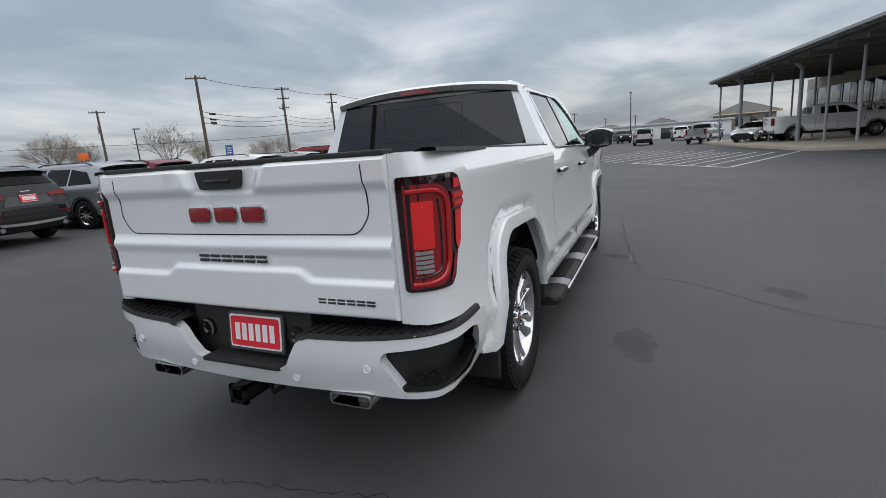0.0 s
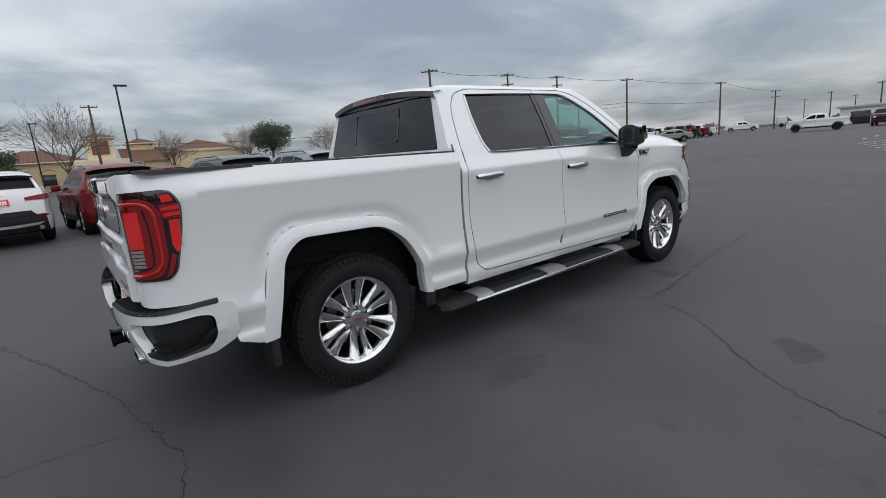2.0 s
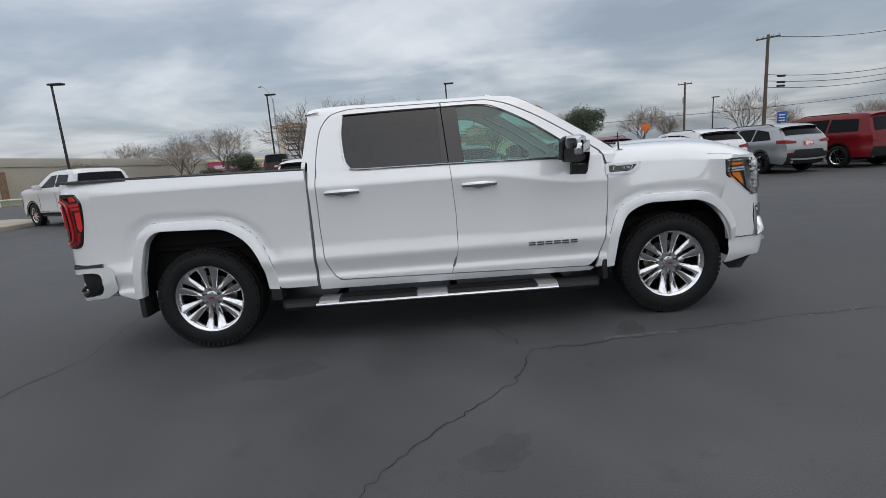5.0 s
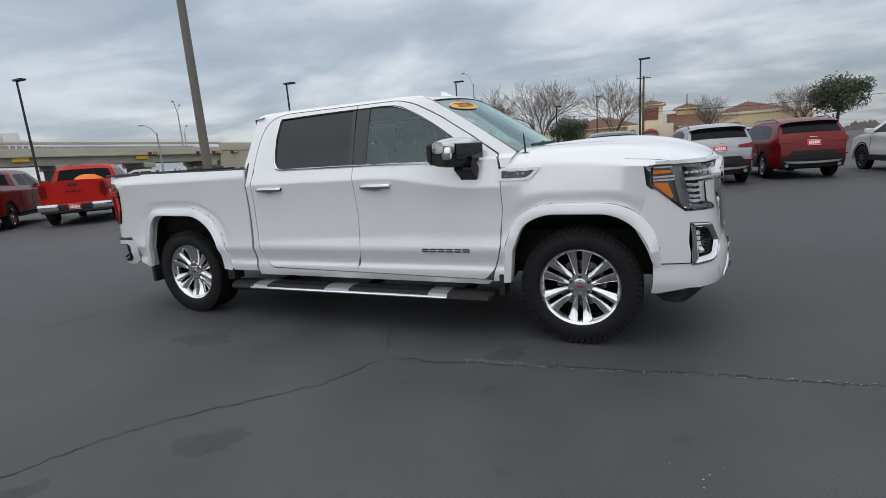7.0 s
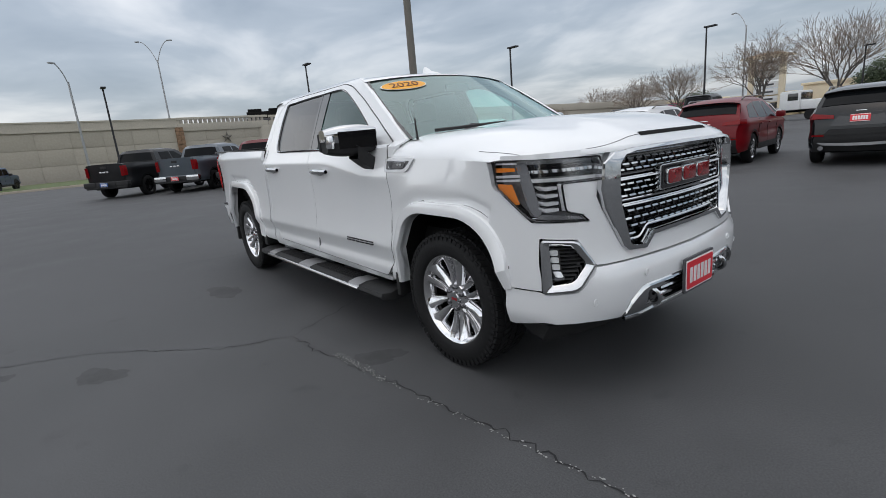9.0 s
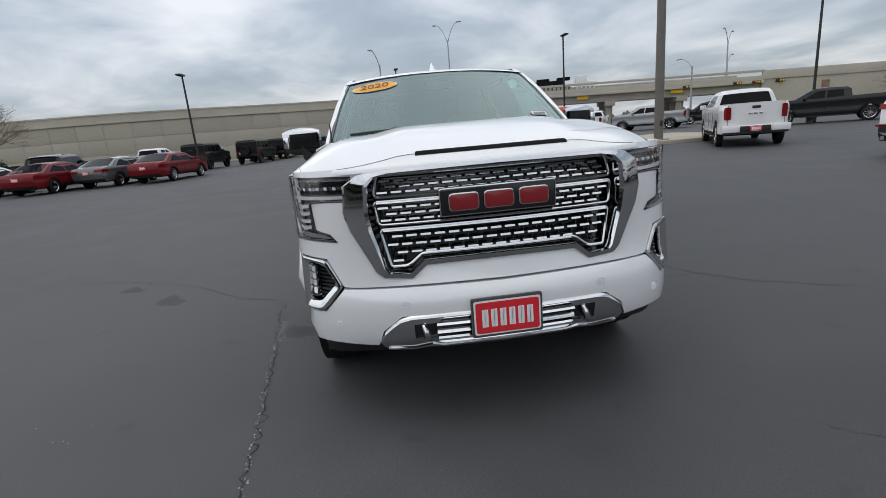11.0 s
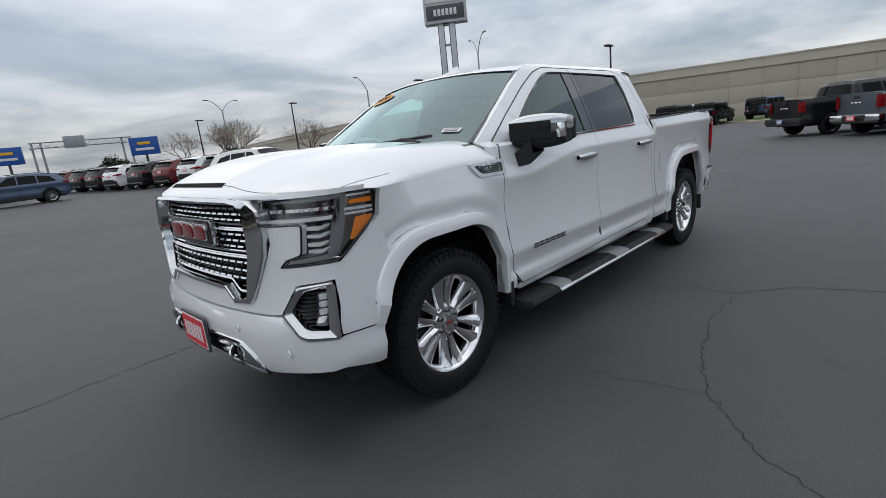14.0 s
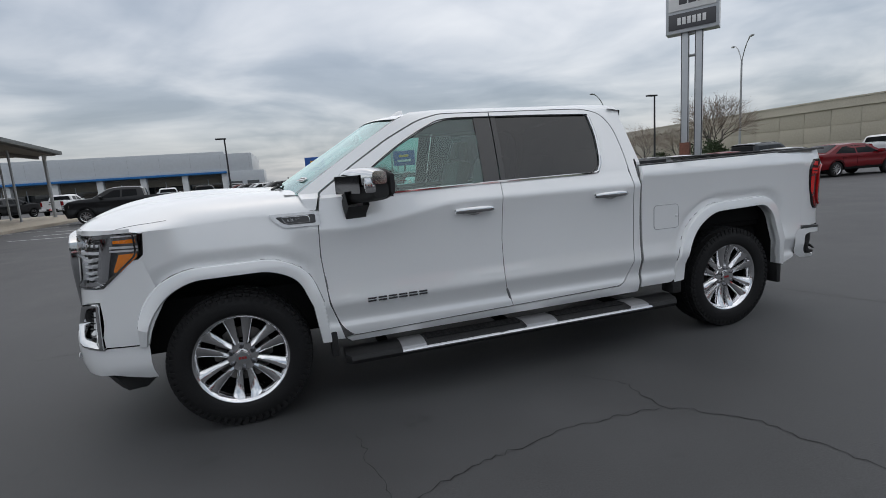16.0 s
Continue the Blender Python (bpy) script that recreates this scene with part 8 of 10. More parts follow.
def vehicle(kind, paint, at, heading, label, category, group="parked vehicles", plate="platered", dark_rims=False, z=0.0, tailtrim=None, name=None, lift=0.0):
    K = KINDS[kind]
    key = (kind, paint, tailtrim)
    T = thing(name or {"suv": "parked_suv", "bigsuv": "parked_large_suv", "pickup": "parked_pickup", "sedan": "parked_car", "jeep": "parked_off_roader"}[kind], label, category, group, at=(at[0], at[1], z), turn=heading)
    W, H, L, belt, r = K["W"], K["H"], K["L"], K["belt"], K["r"]
    shift = lift

    def hw(x, zz):
        w = W / 2
        if zz > belt:
            w *= 1 - (0.05 if kind == "jeep" else 0.29 if kind == "suv" else 0.21) * (zz - belt) / (H - belt) - 0.03
            w *= 1 - 0.09 * max(0.0, (zz - (H - 0.16)) / 0.16) ** 2
        elif zz < 0.62:
            w *= 1 - 0.10 * ((0.62 - zz) / 0.4) ** 2
        else:
            t = (zz - 0.62) / (belt - 0.62)
            w *= 1 - 0.022 * math.sin(math.pi * min(1.0, t / 0.78)) - 0.03 * max(0.0, (t - 0.78) / 0.22) ** 2
        e = abs(x) - (L / 2 - 0.50)
        if e > 0:
            w *= 1 - (0.05 if kind == "jeep" else 0.17) * (e / 0.5) ** 2
        return w

    if key not in SHARED:
        made = []
        P = PAINT[paint]
        mats = {"b": P, "g": M["privacy_car"], "k": M["blackplastic"], "c": M["chrome"] if tailtrim == "chrome" else M["blackplastic"] if tailtrim == "black" else P}
        top = K["top"]
        # side panels with wheel openings
        side = [(x, zz) for x, zz, _ in top if not (kind == "pickup" and abs(zz - 0.95) < 0.01)]
        xr, xf = -K["wb"] / 2, K["wb"] / 2
        R = r + 0.055
        sill = 0.36 if kind not in ("pickup", "jeep") else 0.46
        base = []
        for cx in (xf, xr):
            base += [(cx + R * math.cos(radians(a)), max(sill, r + R * math.sin(radians(a)))) for a in range(-20, 201, 20)]
        low = [(x, zz) for x, zz in base]
        outline = side + [(xf + R + 0.05, sill)] + low + [(xr - R - 0.05, sill)]
        clean = []
        for p in outline:
            if not clean or math.dist(p, clean[-1]) > 0.012:
                clean.append(p)
        for s in (1, -1):
            bm = sheet(clean, lambda x, zz, s=s: (x, s * hw(x, zz), zz + shift), 0.14, 0, face=(0, s, 0), fine=0.07)
            made.append(("body_side", part("body_side", bm, P, angle=40)))
            for pn in K["panes"]:
                bm = sheet(pn, lambda x, zz, s=s: (x, s * (hw(x, zz) + 0.004), zz + shift), 0.3, 0.01, (0, -s, 0), face=(0, s, 0))
                made.append(("window_pane", part("window_pane", bm, M["privacy_car"])))
            bm = bmesh.new()
            for xd in K["doors"]:
                tube(bm, [(xd + 0.02 * (zz - 0.7), s * (hw(xd, zz) + 0.001), zz + shift) for zz in np.linspace(sill + 0.03, belt, 6)], 0.006, 4)
            tube(bm, [(x, s * (hw(x, sill + 0.08) + 0.001), sill + 0.08 + shift) for x in np.linspace(K["doors"][0], K["doors"][-1], 5)], 0.006, 4)
            made.append(("door_joint", part("door_joint", bm, M["underbody"])))
            bm = bmesh.new()
            for xd in K["doors"][:2]:
                hx, hz = xd + 0.16, belt - 0.13
                box(bm, (hx - 0.09, s * (hw(hx, hz) + 0.016) - 0.016, hz - 0.014 + shift), (hx + 0.09, s * (hw(hx, hz) + 0.016) + 0.016, hz + 0.014 + shift), 0.008)
            made.append(("door_handle", part("door_handle", bm, P)))
            # black sill and arch trim
            bm = bmesh.new()
            for cx in (xf, xr):
                pts = [(cx + (R + 0.02) * math.cos(radians(a)), r + (R + 0.02) * math.sin(radians(a))) for a in range(0, 181, 15)]
                loft(bm, [[(x, s * (hw(x, max(zz, 0.5)) + 0.012), zz + shift) for x, zz in pts], [(cx + (x - cx) * 1.09, s * (hw(x, max(zz, 0.5)) + 0.010), r + (zz - r) * 1.09 + shift) for x, zz in pts]])
                loft(bm, [[(x, s * hw(x, max(zz, 0.5)), zz + shift) for x, zz in pts], [(x, s * 0.55, zz + shift) for x, zz in pts]])
            loft(bm, [[(x, s * (W / 2 * 0.985 + 0.006), zz + shift) for x in np.linspace(xr + R, xf - R, 4)] for zz in (sill - 0.04, sill + (0.12 if kind == "suv" else 0.05))])
            made.append(("lower_trim", part("lower_trim", bm, M["blackplastic"] if kind in ("suv", "jeep") else M["underbody"])))
            # tail light
            z0, z1, tw, yc = K["tail"]
            if kind == "pickup" or kind == "jeep" or kind == "bigsuv":
                y1 = hw(-L / 2 + 0.05, 1.1) + 0.004
                y0 = y1 - tw
            else:
                y1, y0 = yc + 0.22, yc + 0.22 - tw
            tail_rows = top[:5] if kind == "pickup" else top[:9]
            xr0 = lambda zz: float(np.interp(zz, [q[1] for q in tail_rows], [q[0] for q in tail_rows]))
            crown = lambda y: 0.07 * (1 - (y / (W / 2)) ** 2)
            bm = bmesh.new()
            wrap = (0.05, 0.09) if kind == "pickup" else (0.16, 0.26)
            rows = []
            for f in np.linspace(0, 1, 4):
                row = []
                for g in np.linspace(0, 1, 5):
                    y = y0 + (y1 - 0.02 - y0) * g
                    zz = z0 + (z1 - z0) * f + (0.045 * (1 - g) * (0.5 - f) + 0.03 * g if kind == "suv" else 0)
                    row.append((xr0(zz) - crown(y) - 0.012, s * y, zz + shift))
                zz = z0 + (z1 - z0) * f + (0.03 if kind == "suv" else 0)
                row += [(xr0(zz) + e, s * (hw(xr0(zz) + e, zz) + 0.006), zz + shift) for e in wrap]
                rows.append(row)
            loft(bm, rows)
            bmesh.ops.recalc_face_normals(bm, faces=bm.faces[:])
            made.append(("tail_light", part("tail_light", bm, M["cartail"])))
            # headlight
            zf = {"suv": 0.72, "bigsuv": 0.98, "pickup": 1.02, "sedan": 0.66, "jeep": 0.98}[kind]
            xf0 = lambda zz: float(np.interp(-zz, [-q[1] for q in top[-6:]], [q[0] for q in top[-6:]]))
            bm = bmesh.new()
            loft(bm, [[(xf0(zz) + crown(y) + 0.006, s * y, zz + shift) for y in np.linspace(W / 2 - 0.52, W / 2 - 0.20, 4)] + [(xf0(zz) - 0.22, s * (hw(xf0(zz) - 0.22, zz) + 0.006), zz + shift)] for zz in (zf - 0.07, zf, zf + 0.08)])
            made.append(("headlight", part("headlight", bm, M["alloy"])))
            # mirror
            mx = K["panes"][-1][-1][0] - 0.05
            bm = bmesh.new()
            box(bm, (mx - 0.06, s * (W / 2 + 0.10) - 0.11, belt - 0.02 + shift), (mx + 0.10, s * (W / 2 + 0.10) + 0.11, belt + 0.15 + shift), 0.04)
            made.append(("door_mirror", part("door_mirror", bm, P if kind != "jeep" else M["blackplastic"])))
        # skin over the top, piece by piece
        runs = []
        for k in range(len(top) - 1):
            m = top[k][2]
            if runs and runs[-1][0] == m:
                runs[-1][1].append(k + 1)
            else:
                runs.append((m, [k, k + 1]))
        for m, ids in runs:
            bm = bmesh.new()
            rows = []
            for k in ids:
                x, zz = top[k][0], top[k][1]
                bed = kind == "pickup" and abs(zz - 0.95) < 0.01
                front = 0.07 if abs(x) > L / 2 - 0.75 or m == "g" else 0.0
                w = hw(x, zz) - (0.08 if bed else 0)
                row = []
                for f in np.linspace(-1, 1, 13):
                    c = 1 - f * f
                    row.append((x + math.copysign(front, x if m != "g" or abs(x) > 0.8 else 1) * c * (0 if kind == "jeep" else 1), w * f, zz + shift + ((0.045 if zz > belt * 1.25 else 0.03) * (1 - f ** 4) if zz > belt * 0.85 and not bed else 0)))
                rows.append(row)
            loft(bm, rows)
            if m == "g" and kind != "jeep":
                made.append(("pillar_skin", part("pillar_skin", bm, P, angle=40)))
                back_pane = rows[0][0][0] < 0
                fan = (0.90 if kind == "suv" else 0.84) if back_pane else 0.93
                bm = bmesh.new()
                glass = []
                for t in (0.06, 0.35, 0.65, 0.95):
                    row = []
                    for f in np.linspace(-fan, fan, 13):
                        i0 = (f + 1) / 2 * 12
                        a, b = int(i0), min(12, int(i0) + 1)
                        p = [Vector(rows[q][a]).lerp(Vector(rows[q][b]), i0 - a) for q in (0, -1)]
                        v = p[0].lerp(p[1], t)
                        row.append((v.x + (-0.008 if back_pane else 0.008), v.y, v.z + 0.008))
                    glass.append(row)
                loft(bm, glass)
            made.append(({"b": "body_top", "g": "glass", "k": "black_trim", "c": "bumper"}[m], part({"b": "body_top", "g": "glass", "k": "black_trim", "c": "bumper"}[m], bm, mats[m], angle=40)))
        bm = bmesh.new()
        box(bm, (-L / 2 + 0.25, -W / 2 + 0.22, sill - 0.08 + shift), (L / 2 - 0.25, W / 2 - 0.22, 0.72 + shift), 0.02)
        made.append(("chassis", part("chassis", bm, M["underbody"])))
        if kind in ("suv", "bigsuv"):
            for s in (1, -1):
                bm = bmesh.new()
                tube(bm, [(-1.7, s * 0.66, H - 0.06), (-1.5, s * 0.67, H + 0.01), (0.0, s * 0.68, H + 0.03), (0.25, s * 0.67, H - 0.02)], 0.018, 6)
                made.append(("roof_rail", part("roof_rail", bm, M["glossblack"])))
                bm = bmesh.new()
                tube(bm, [(-2.35, s * 0.62, 0.40), (-2.50, s * 0.62, 0.40)], 0.05, 10)
                made.append(("exhaust_tip", part("exhaust_tip", bm, M["chrome"])))
        if kind == "suv":
            bm = bmesh.new()
            loft(bm, [[(-2.50 - 0.02 * (1 - f * f), w * f, zz + 0.025 * f * f) for f in np.linspace(-1, 1, 9)] for w, zz in ((0.60, 0.44), (0.70, 0.50))])
            made.append(("skid_trim", part("skid_trim", bm, M["greytrim"])))
            bm = bmesh.new()
            loft(bm, [[(-2.45 - 0.072 * (1 - (w * f / 0.97) ** 2) - 0.008, w * f, zz) for f in np.linspace(-1, 1, 9)] for w, zz in ((0.60, 0.68), (0.50, 0.80))])
            made.append(("bumper_inset", part("bumper_inset", bm, M["blackplastic"])))
            bm = bmesh.new()
            loft(bm, [[(x - 0.072 * (1 - (w * f / 0.95) ** 2) - 0.008, w * f, zz) for f in np.linspace(-1, 1, 9)] for w, x, zz in ((0.50, -2.432, 0.86), (0.44, -2.405, 0.98), (0.31, -2.35, 1.13))])
            if paint in ("charcoal", "black"):
                made.append(("tailgate_panel", part("tailgate_panel", bm, M["glossblack"])))
            else:
                bm.free()
            for s in (1, -1):
                bm = bmesh.new()
                loft(bm, [[(-2.452 - 0.072 * (1 - (y / 0.97) ** 2) - 0.007, s * y, zz) for y in np.linspace(0.58, 0.80, 5)] for zz in (0.655, 0.69)])
                bmesh.ops.recalc_face_normals(bm, faces=bm.faces[:])
                made.append(("reflector", part("reflector", bm, M["cartail"], double=True)))
            bm = bmesh.new()
            box(bm, (-2.425, -0.09, 1.14), (-2.395, 0.09, 1.17), 0.01)
            made.append(("emblem", part("emblem", bm, M["chrome"])))
        if kind == "pickup":
            for y0, y1, m in ((-0.98, -0.44, mats["c"]), (-0.44, 0.44, M["blackplastic"]), (0.44, 0.98, mats["c"])):
                bm = bmesh.new()
                box(bm, (-3.10 if m is mats["c"] else -3.08, y0, 0.50), (-2.88, y1, 0.715 if m is mats["c"] else 0.69), 0.035)
                made.append(("bumper_corner" if m is mats["c"] else "bumper_step", part("bumper_corner" if m is mats["c"] else "bumper_step", bm, m)))
            bm = bmesh.new()
            box(bm, (-3.075, -0.92, 0.43), (-2.86, 0.92, 0.50), 0.02)
            made.append(("lower_valance", part("lower_valance", bm, M["blackplastic"])))
            bm = bmesh.new()
            box(bm, (-3.035, -0.12, 1.24), (-3.005, 0.12, 1.33), 0.01)
            made.append(("tailgate_handle", part("tailgate_handle", bm, M["blackplastic"])))
            bm = bmesh.new()
            for k in range(3):
                box(bm, (-3.034, -0.20 + 0.15 * k, 1.06), (-3.010, -0.09 + 0.15 * k, 1.13), 0.01)
            made.append(("emblem", part("emblem", bm, M["chrome"] if paint not in ("brightred", "maroon") else M["cartail"])))
            for s in (1, -1):
                bm = bmesh.new()
                tube(bm, [(-2.95 - 0.03, s * 0.80, 0.74), (-2.955 - 0.03, s * 0.80, 1.39)], 0.007, 4)
                made.append(("gate_joint", part("gate_joint", bm, M["underbody"])))
                bm = bmesh.new()
                box(bm, (-1.2, s * 0.96 - 0.09, 0.36), (1.2, s * 0.96 + 0.09, 0.42), 0.02)
                made.append(("step_board", part("step_board", bm, M["blackplastic"])))
        if kind == "jeep":
            bm = bmesh.new()
            rings = lathe(bm, [(-2.06, 0.22), (-2.04, 0.36), (-2.10, 0.40), (-2.24, 0.39), (-2.26, 0.30), (-2.22, 0.22)], axis="x", steps=28, centre=(0, 0.1, 1.10))
            disc(bm, rings[-1])
            made.append(("spare_wheel", part("spare_wheel", bm, M["rubber"], angle=50)))
        if kind in ("pickup", "bigsuv", "jeep", "sedan", "suv"):
            bm = bmesh.new()
            zc = {"suv": 0.62, "bigsuv": 0.82, "pickup": 0.95, "sedan": 0.50, "jeep": 0.92}[kind]
            for j in range(6):
                box(bm, (L / 2 - 0.06, -0.55, zc - 0.14 + 0.05 * j + shift), (L / 2 + 0.05, 0.55, zc - 0.11 + 0.05 * j + shift), 0.006)
            if kind in ("suv", "sedan"):
                for w, za, zb in ((0.62, zc - 0.14, zc + 0.17), (0.70, zc - 0.30, zc - 0.18)):
                    loft(bm, [[(float(np.interp(-zz, [-q[1] for q in top[-6:]], [q[0] for q in top[-6:]])) + 0.07 * (1 - (w * f / (W / 2)) ** 2) + 0.004, w * f, zz + shift) for f in np.linspace(-1, 1, 9)] for zz in np.linspace(za, zb, 5)])
            made.append(("grille", part("grille", bm, M["glossblack"], double=True)))
        SHARED[key] = [(n, o.data) for n, o in made]
        for n, o in made:
            bpy.data.objects.remove(o)
    for n, me in SHARED[key]:
        o = new(n, me)
        o.parent = T
    for x in (-K["wb"] / 2, K["wb"] / 2):
        for s in (1, -1):
            road_wheel(T, kind, x, s, W, r + lift * 0.4, dark_rims)
    if plate:
        pz = {"suv": 1.01, "bigsuv": 0.95, "pickup": 0.605, "sedan": 0.78, "jeep": 0.85}[kind]
        xr0 = float(np.interp(pz, [q[1] for q in K["top"][:6]], [q[0] for q in K["top"][:6]])) - 0.085 - (0.10 if kind in ("jeep", "pickup") else 0)
        for x, d in ((xr0, -90), (L / 2 + 0.075, 90)) if kind in ("suv", "sedan") else ((xr0, -90),):
            p = new("dealer_plate")
            p.parent = T
            p.matrix_basis = pose(x, 0.45 if kind == "jeep" else 0, (pz if d < 0 else 0.5) + shift, 90 if kind != "suv" or d > 0 else 75, 0, d)
            if "plate" not in SHARED:
                bm = bmesh.new()
                box(bm, (-0.165, -0.08, 0), (0.165, 0.08, 0.012), 0.004)
                a = part("field", bm, M["platered"])
                bm = bmesh.new()
                for k in range(6):
                    box(bm, (-0.125 + 0.043 * k, -0.042, 0.011), (-0.092 + 0.043 * k, 0.040, 0.015))
                for y in (-0.073, 0.070):
                    box(bm, (-0.16, y - 0.004, 0.0105), (0.16, y + 0.004, 0.0135))
                b = part("plate_print", bm, M["platewhite"])
                bm = bmesh.new()
                box(bm, (-0.165, -0.08, 0), (0.165, 0.08, 0.012), 0.004)
                c = part("field", bm, M["signblue"])
                SHARED["plate"] = (a.data, b.data, c.data)
                for o in (a, b, c):
                    bpy.data.objects.remove(o)
            for nm, me in (("field", SHARED["plate"][0 if plate == "platered" else 2]), ("plate_print", SHARED["plate"][1])):
                o = new(nm, me)
                o.parent = p
    return T


M["privacy_car"] = surface("dark car glass", (0.006, 0.007, 0.008), rough=0.05, vary=0.1, spec=0.11)


def park(kind, paint, x, y, heading, label, rear=True, **kw):
    """Parks a vehicle with the middle of its rear, or its own middle, at (x, y)."""
    L = KINDS[kind]["L"] / 2 if rear else 0
    a = radians(heading)
    cat = {"suv": "SUV", "bigsuv": "SUV", "pickup": "pickup truck", "sedan": "car", "jeep": "off-roader"}[kind]
    return vehicle(kind, paint, (x + L * math.cos(a), y + L * math.sin(a)), heading, label, cat, **kw)


ROW = "row of crossovers behind the pickup"
for x, y, paint, label, rims in ((-4.15, 10.7, "white", "white crossover with black trim parked on asphalt", True), (-1.75, 10.7, "red", "metallic red crossover parked on asphalt", False), (1.40, 10.7, "charcoal", "charcoal crossover with chrome exhausts on asphalt", False), (4.15, 11.0, "silver", "silver crossover with black trim on asphalt", False), (6.55, 12.2, "red", "metallic red crossover parked on asphalt", False), (9.9, 11.4, "white", "white crossover with black wheels on asphalt", True), (12.8, 11.6, "silver", "silver crossover parked in the row", False)):
    park("suv", paint, x, y, 96, label, group=ROW, dark_rims=rims)
for x, paint in ((15.8, "red"), (18.9, "red")):
    park("bigsuv", paint, x, 11.6, 100, "large red SUV parked on asphalt", group=ROW)
# pickups further along the row
for k, paint in enumerate(("grey", "white", "black", "silver", "white", "black", "white", "maroon", "black", "red", "white")):
    park("pickup", paint, 45.0 + 3.35 * k, 27.6 + 0.12 * k, 104, f"{paint} pickup parked in the far row", group="far row of pickups")
park("pickup", "white", 104.0, 34.4, 290, "white crew cab pickup at the end of the far row", rear=False)
park("sedan", "tan", 54.0, 24.4, 128, "sage green saloon car on asphalt", rear=False, plate=None)
park("pickup", "white", 65.6, 13.2, 107, "white pickup with black wheels on asphalt", rear=False, dark_rims=True)
park("pickup", "red", 74.0, 8.6, 184, "red pickup parked far off", rear=False)
park("pickup", "black", 78.0, 3.6, 200, "black pickup parked far off", rear=False)
park("bigsuv", "silver", 57.5, -0.2, 4, "silver van parked far off", rear=False)
park("pickup", "white", 70.0, -4.6, 2, "white pickup parked far off", rear=False)
park("pickup", "silver", 50.0, -6.0, 340, "silver pickup parked beside the canopy", rear=False)
# second row behind the crossovers
for kind, paint, x, y, lab in (("suv", "blue", 7.4, 26.0, "bright blue crossover in second row"), ("suv", "red", 2.4, 27.5, "red crossover in second row"), ("sedan", "white", 0.3, 31.7, "white saloon car in second row"), ("suv", "white", -6.8, 27.0, "white crossover in second row"), ("sedan", "white", 5.4, 33.0, "white saloon car in second row")):
    park(kind, paint, x, y, 96, lab, group="second row of cars", plate=None)
# trucks beyond the bed
TRUCKS = "angled row of pickups"
park("pickup", "brightred", -14.5, 5.35, 138, "bright red crew cab pickup on asphalt", group=TRUCKS, tailtrim="chrome")
park("pickup", "maroon", -16.75, 3.25, 136, "maroon pickup with blue plate on asphalt", group=TRUCKS, plate="blue", tailtrim="black")
park("pickup", "bluegrey", -18.4, 1.25, 136, "blue grey pickup parked on asphalt", group=TRUCKS, dark_rims=True, tailtrim="chrome")
park("pickup", "black", -20.1, -1.05, 136, "black off-road pickup on asphalt", group=TRUCKS, plate="blue", dark_rims=True, tailtrim="black")
park("pickup", "white", -10.0, 11.75, 151, "white pickup with black bumper on asphalt", group="parked vehicles")
park("pickup", "silver", -34.2, 21.9, 224, "silver pickup beside grass strip", rear=False)
park("bigsuv", "black", -38.0, 30.0, 235, "black SUV beside grass strip", rear=False)
park("pickup", "black", -21.0, 25.2, 228, "black pickup beside grass strip", rear=False)
park("pickup", "white", -36.5, 17.8, 150, "white pickup beside the grass verge", rear=True)
park("bigsuv", "black", -11.9, 33.0, 100, "black SUV on a display ramp", z=0.75)
# cars along the far lane
park("sedan", "red", -19.3, -17.2, 176, "red coupe parked on asphalt")
park("sedan", "white", -19.0, -20.1, 176, "white saloon car parked beside a red coupe")
park("sedan", "grey", -20.8, -15.0, 172, "grey saloon car parked on asphalt")
park("sedan", "red", -20.9, -12.4, 172, "red saloon car parked on asphalt")
park("pickup", "white", -40.0, -20.0, 178, "white pickup near the wall", rear=False)
park("bigsuv", "charcoal", -30.0, -21.5, 190, "dark SUV near the wall", rear=False)
for x, y, paint, h in ((-34.8, -14.0, "black", 172), (-39.0, -11.3, "black", 172), (-44.6, -10.2, "charcoal", 172), (-47.5, -6.6, "steelblue", 160)):
    park("jeep", paint, x, y, h, "boxy off-roader with spare wheel on its back", rear=False, dark_rims=True, lift=0.06, group="off-roaders by the wall")
park("bigsuv", "white", -46.0, -12.6, 190, "white van near the wall", rear=False, plate=None)
# crossovers and saloons towards the showroom
park("suv", "white", -5.75, -16.65, 106, "white crossover with black wheels on asphalt", rear=False, dark_rims=True)
park("suv", "silver", -8.5, -16.3, 190, "silver crossover parked on asphalt", rear=True)
park("suv", "white", -11.6, -20.0, 190, "white crossover parked behind silver one", rear=True)
park("sedan", "black", -20.9, -24.5, 176, "black saloon car parked on asphalt")
park("sedan", "white", -28.6, -27.6, 160, "white saloon car parked on asphalt")
park("pickup", "black", -26.5, -22.0, 175, "black pickup near the sign")
SHOW = "row of crossovers towards the showroom"
for k, (x, y, paint) in enumerate(((-6.6, -24.6, "black"), (-6.2, -27.4, "white"), (-5.7, -30.2, "maroon"), (-5.0, -33.2, "black"), (-4.2, -36.0, "white"), (-3.7, -39.0, "black"), (-3.2, -42.0, "black"), (-2.6, -45.0, "maroon"))):
    park("suv", paint, x, y, 200, f"{paint} crossover in a receding row", group=SHOW)
park("suv", "steelblue", 1.0, -33.0, 8, "steel blue wagon on asphalt", rear=False, group=SHOW)
for k, (x, y, paint) in enumerate(((2.6, -41.0, "charcoal"), (4.2, -44.6, "white"), (5.6, -48.2, "charcoal"), (6.8, -51.8, "maroon"))):
    park("suv", paint, x, y, 20, f"{paint} crossover near the showroom", group=SHOW, rear=False)
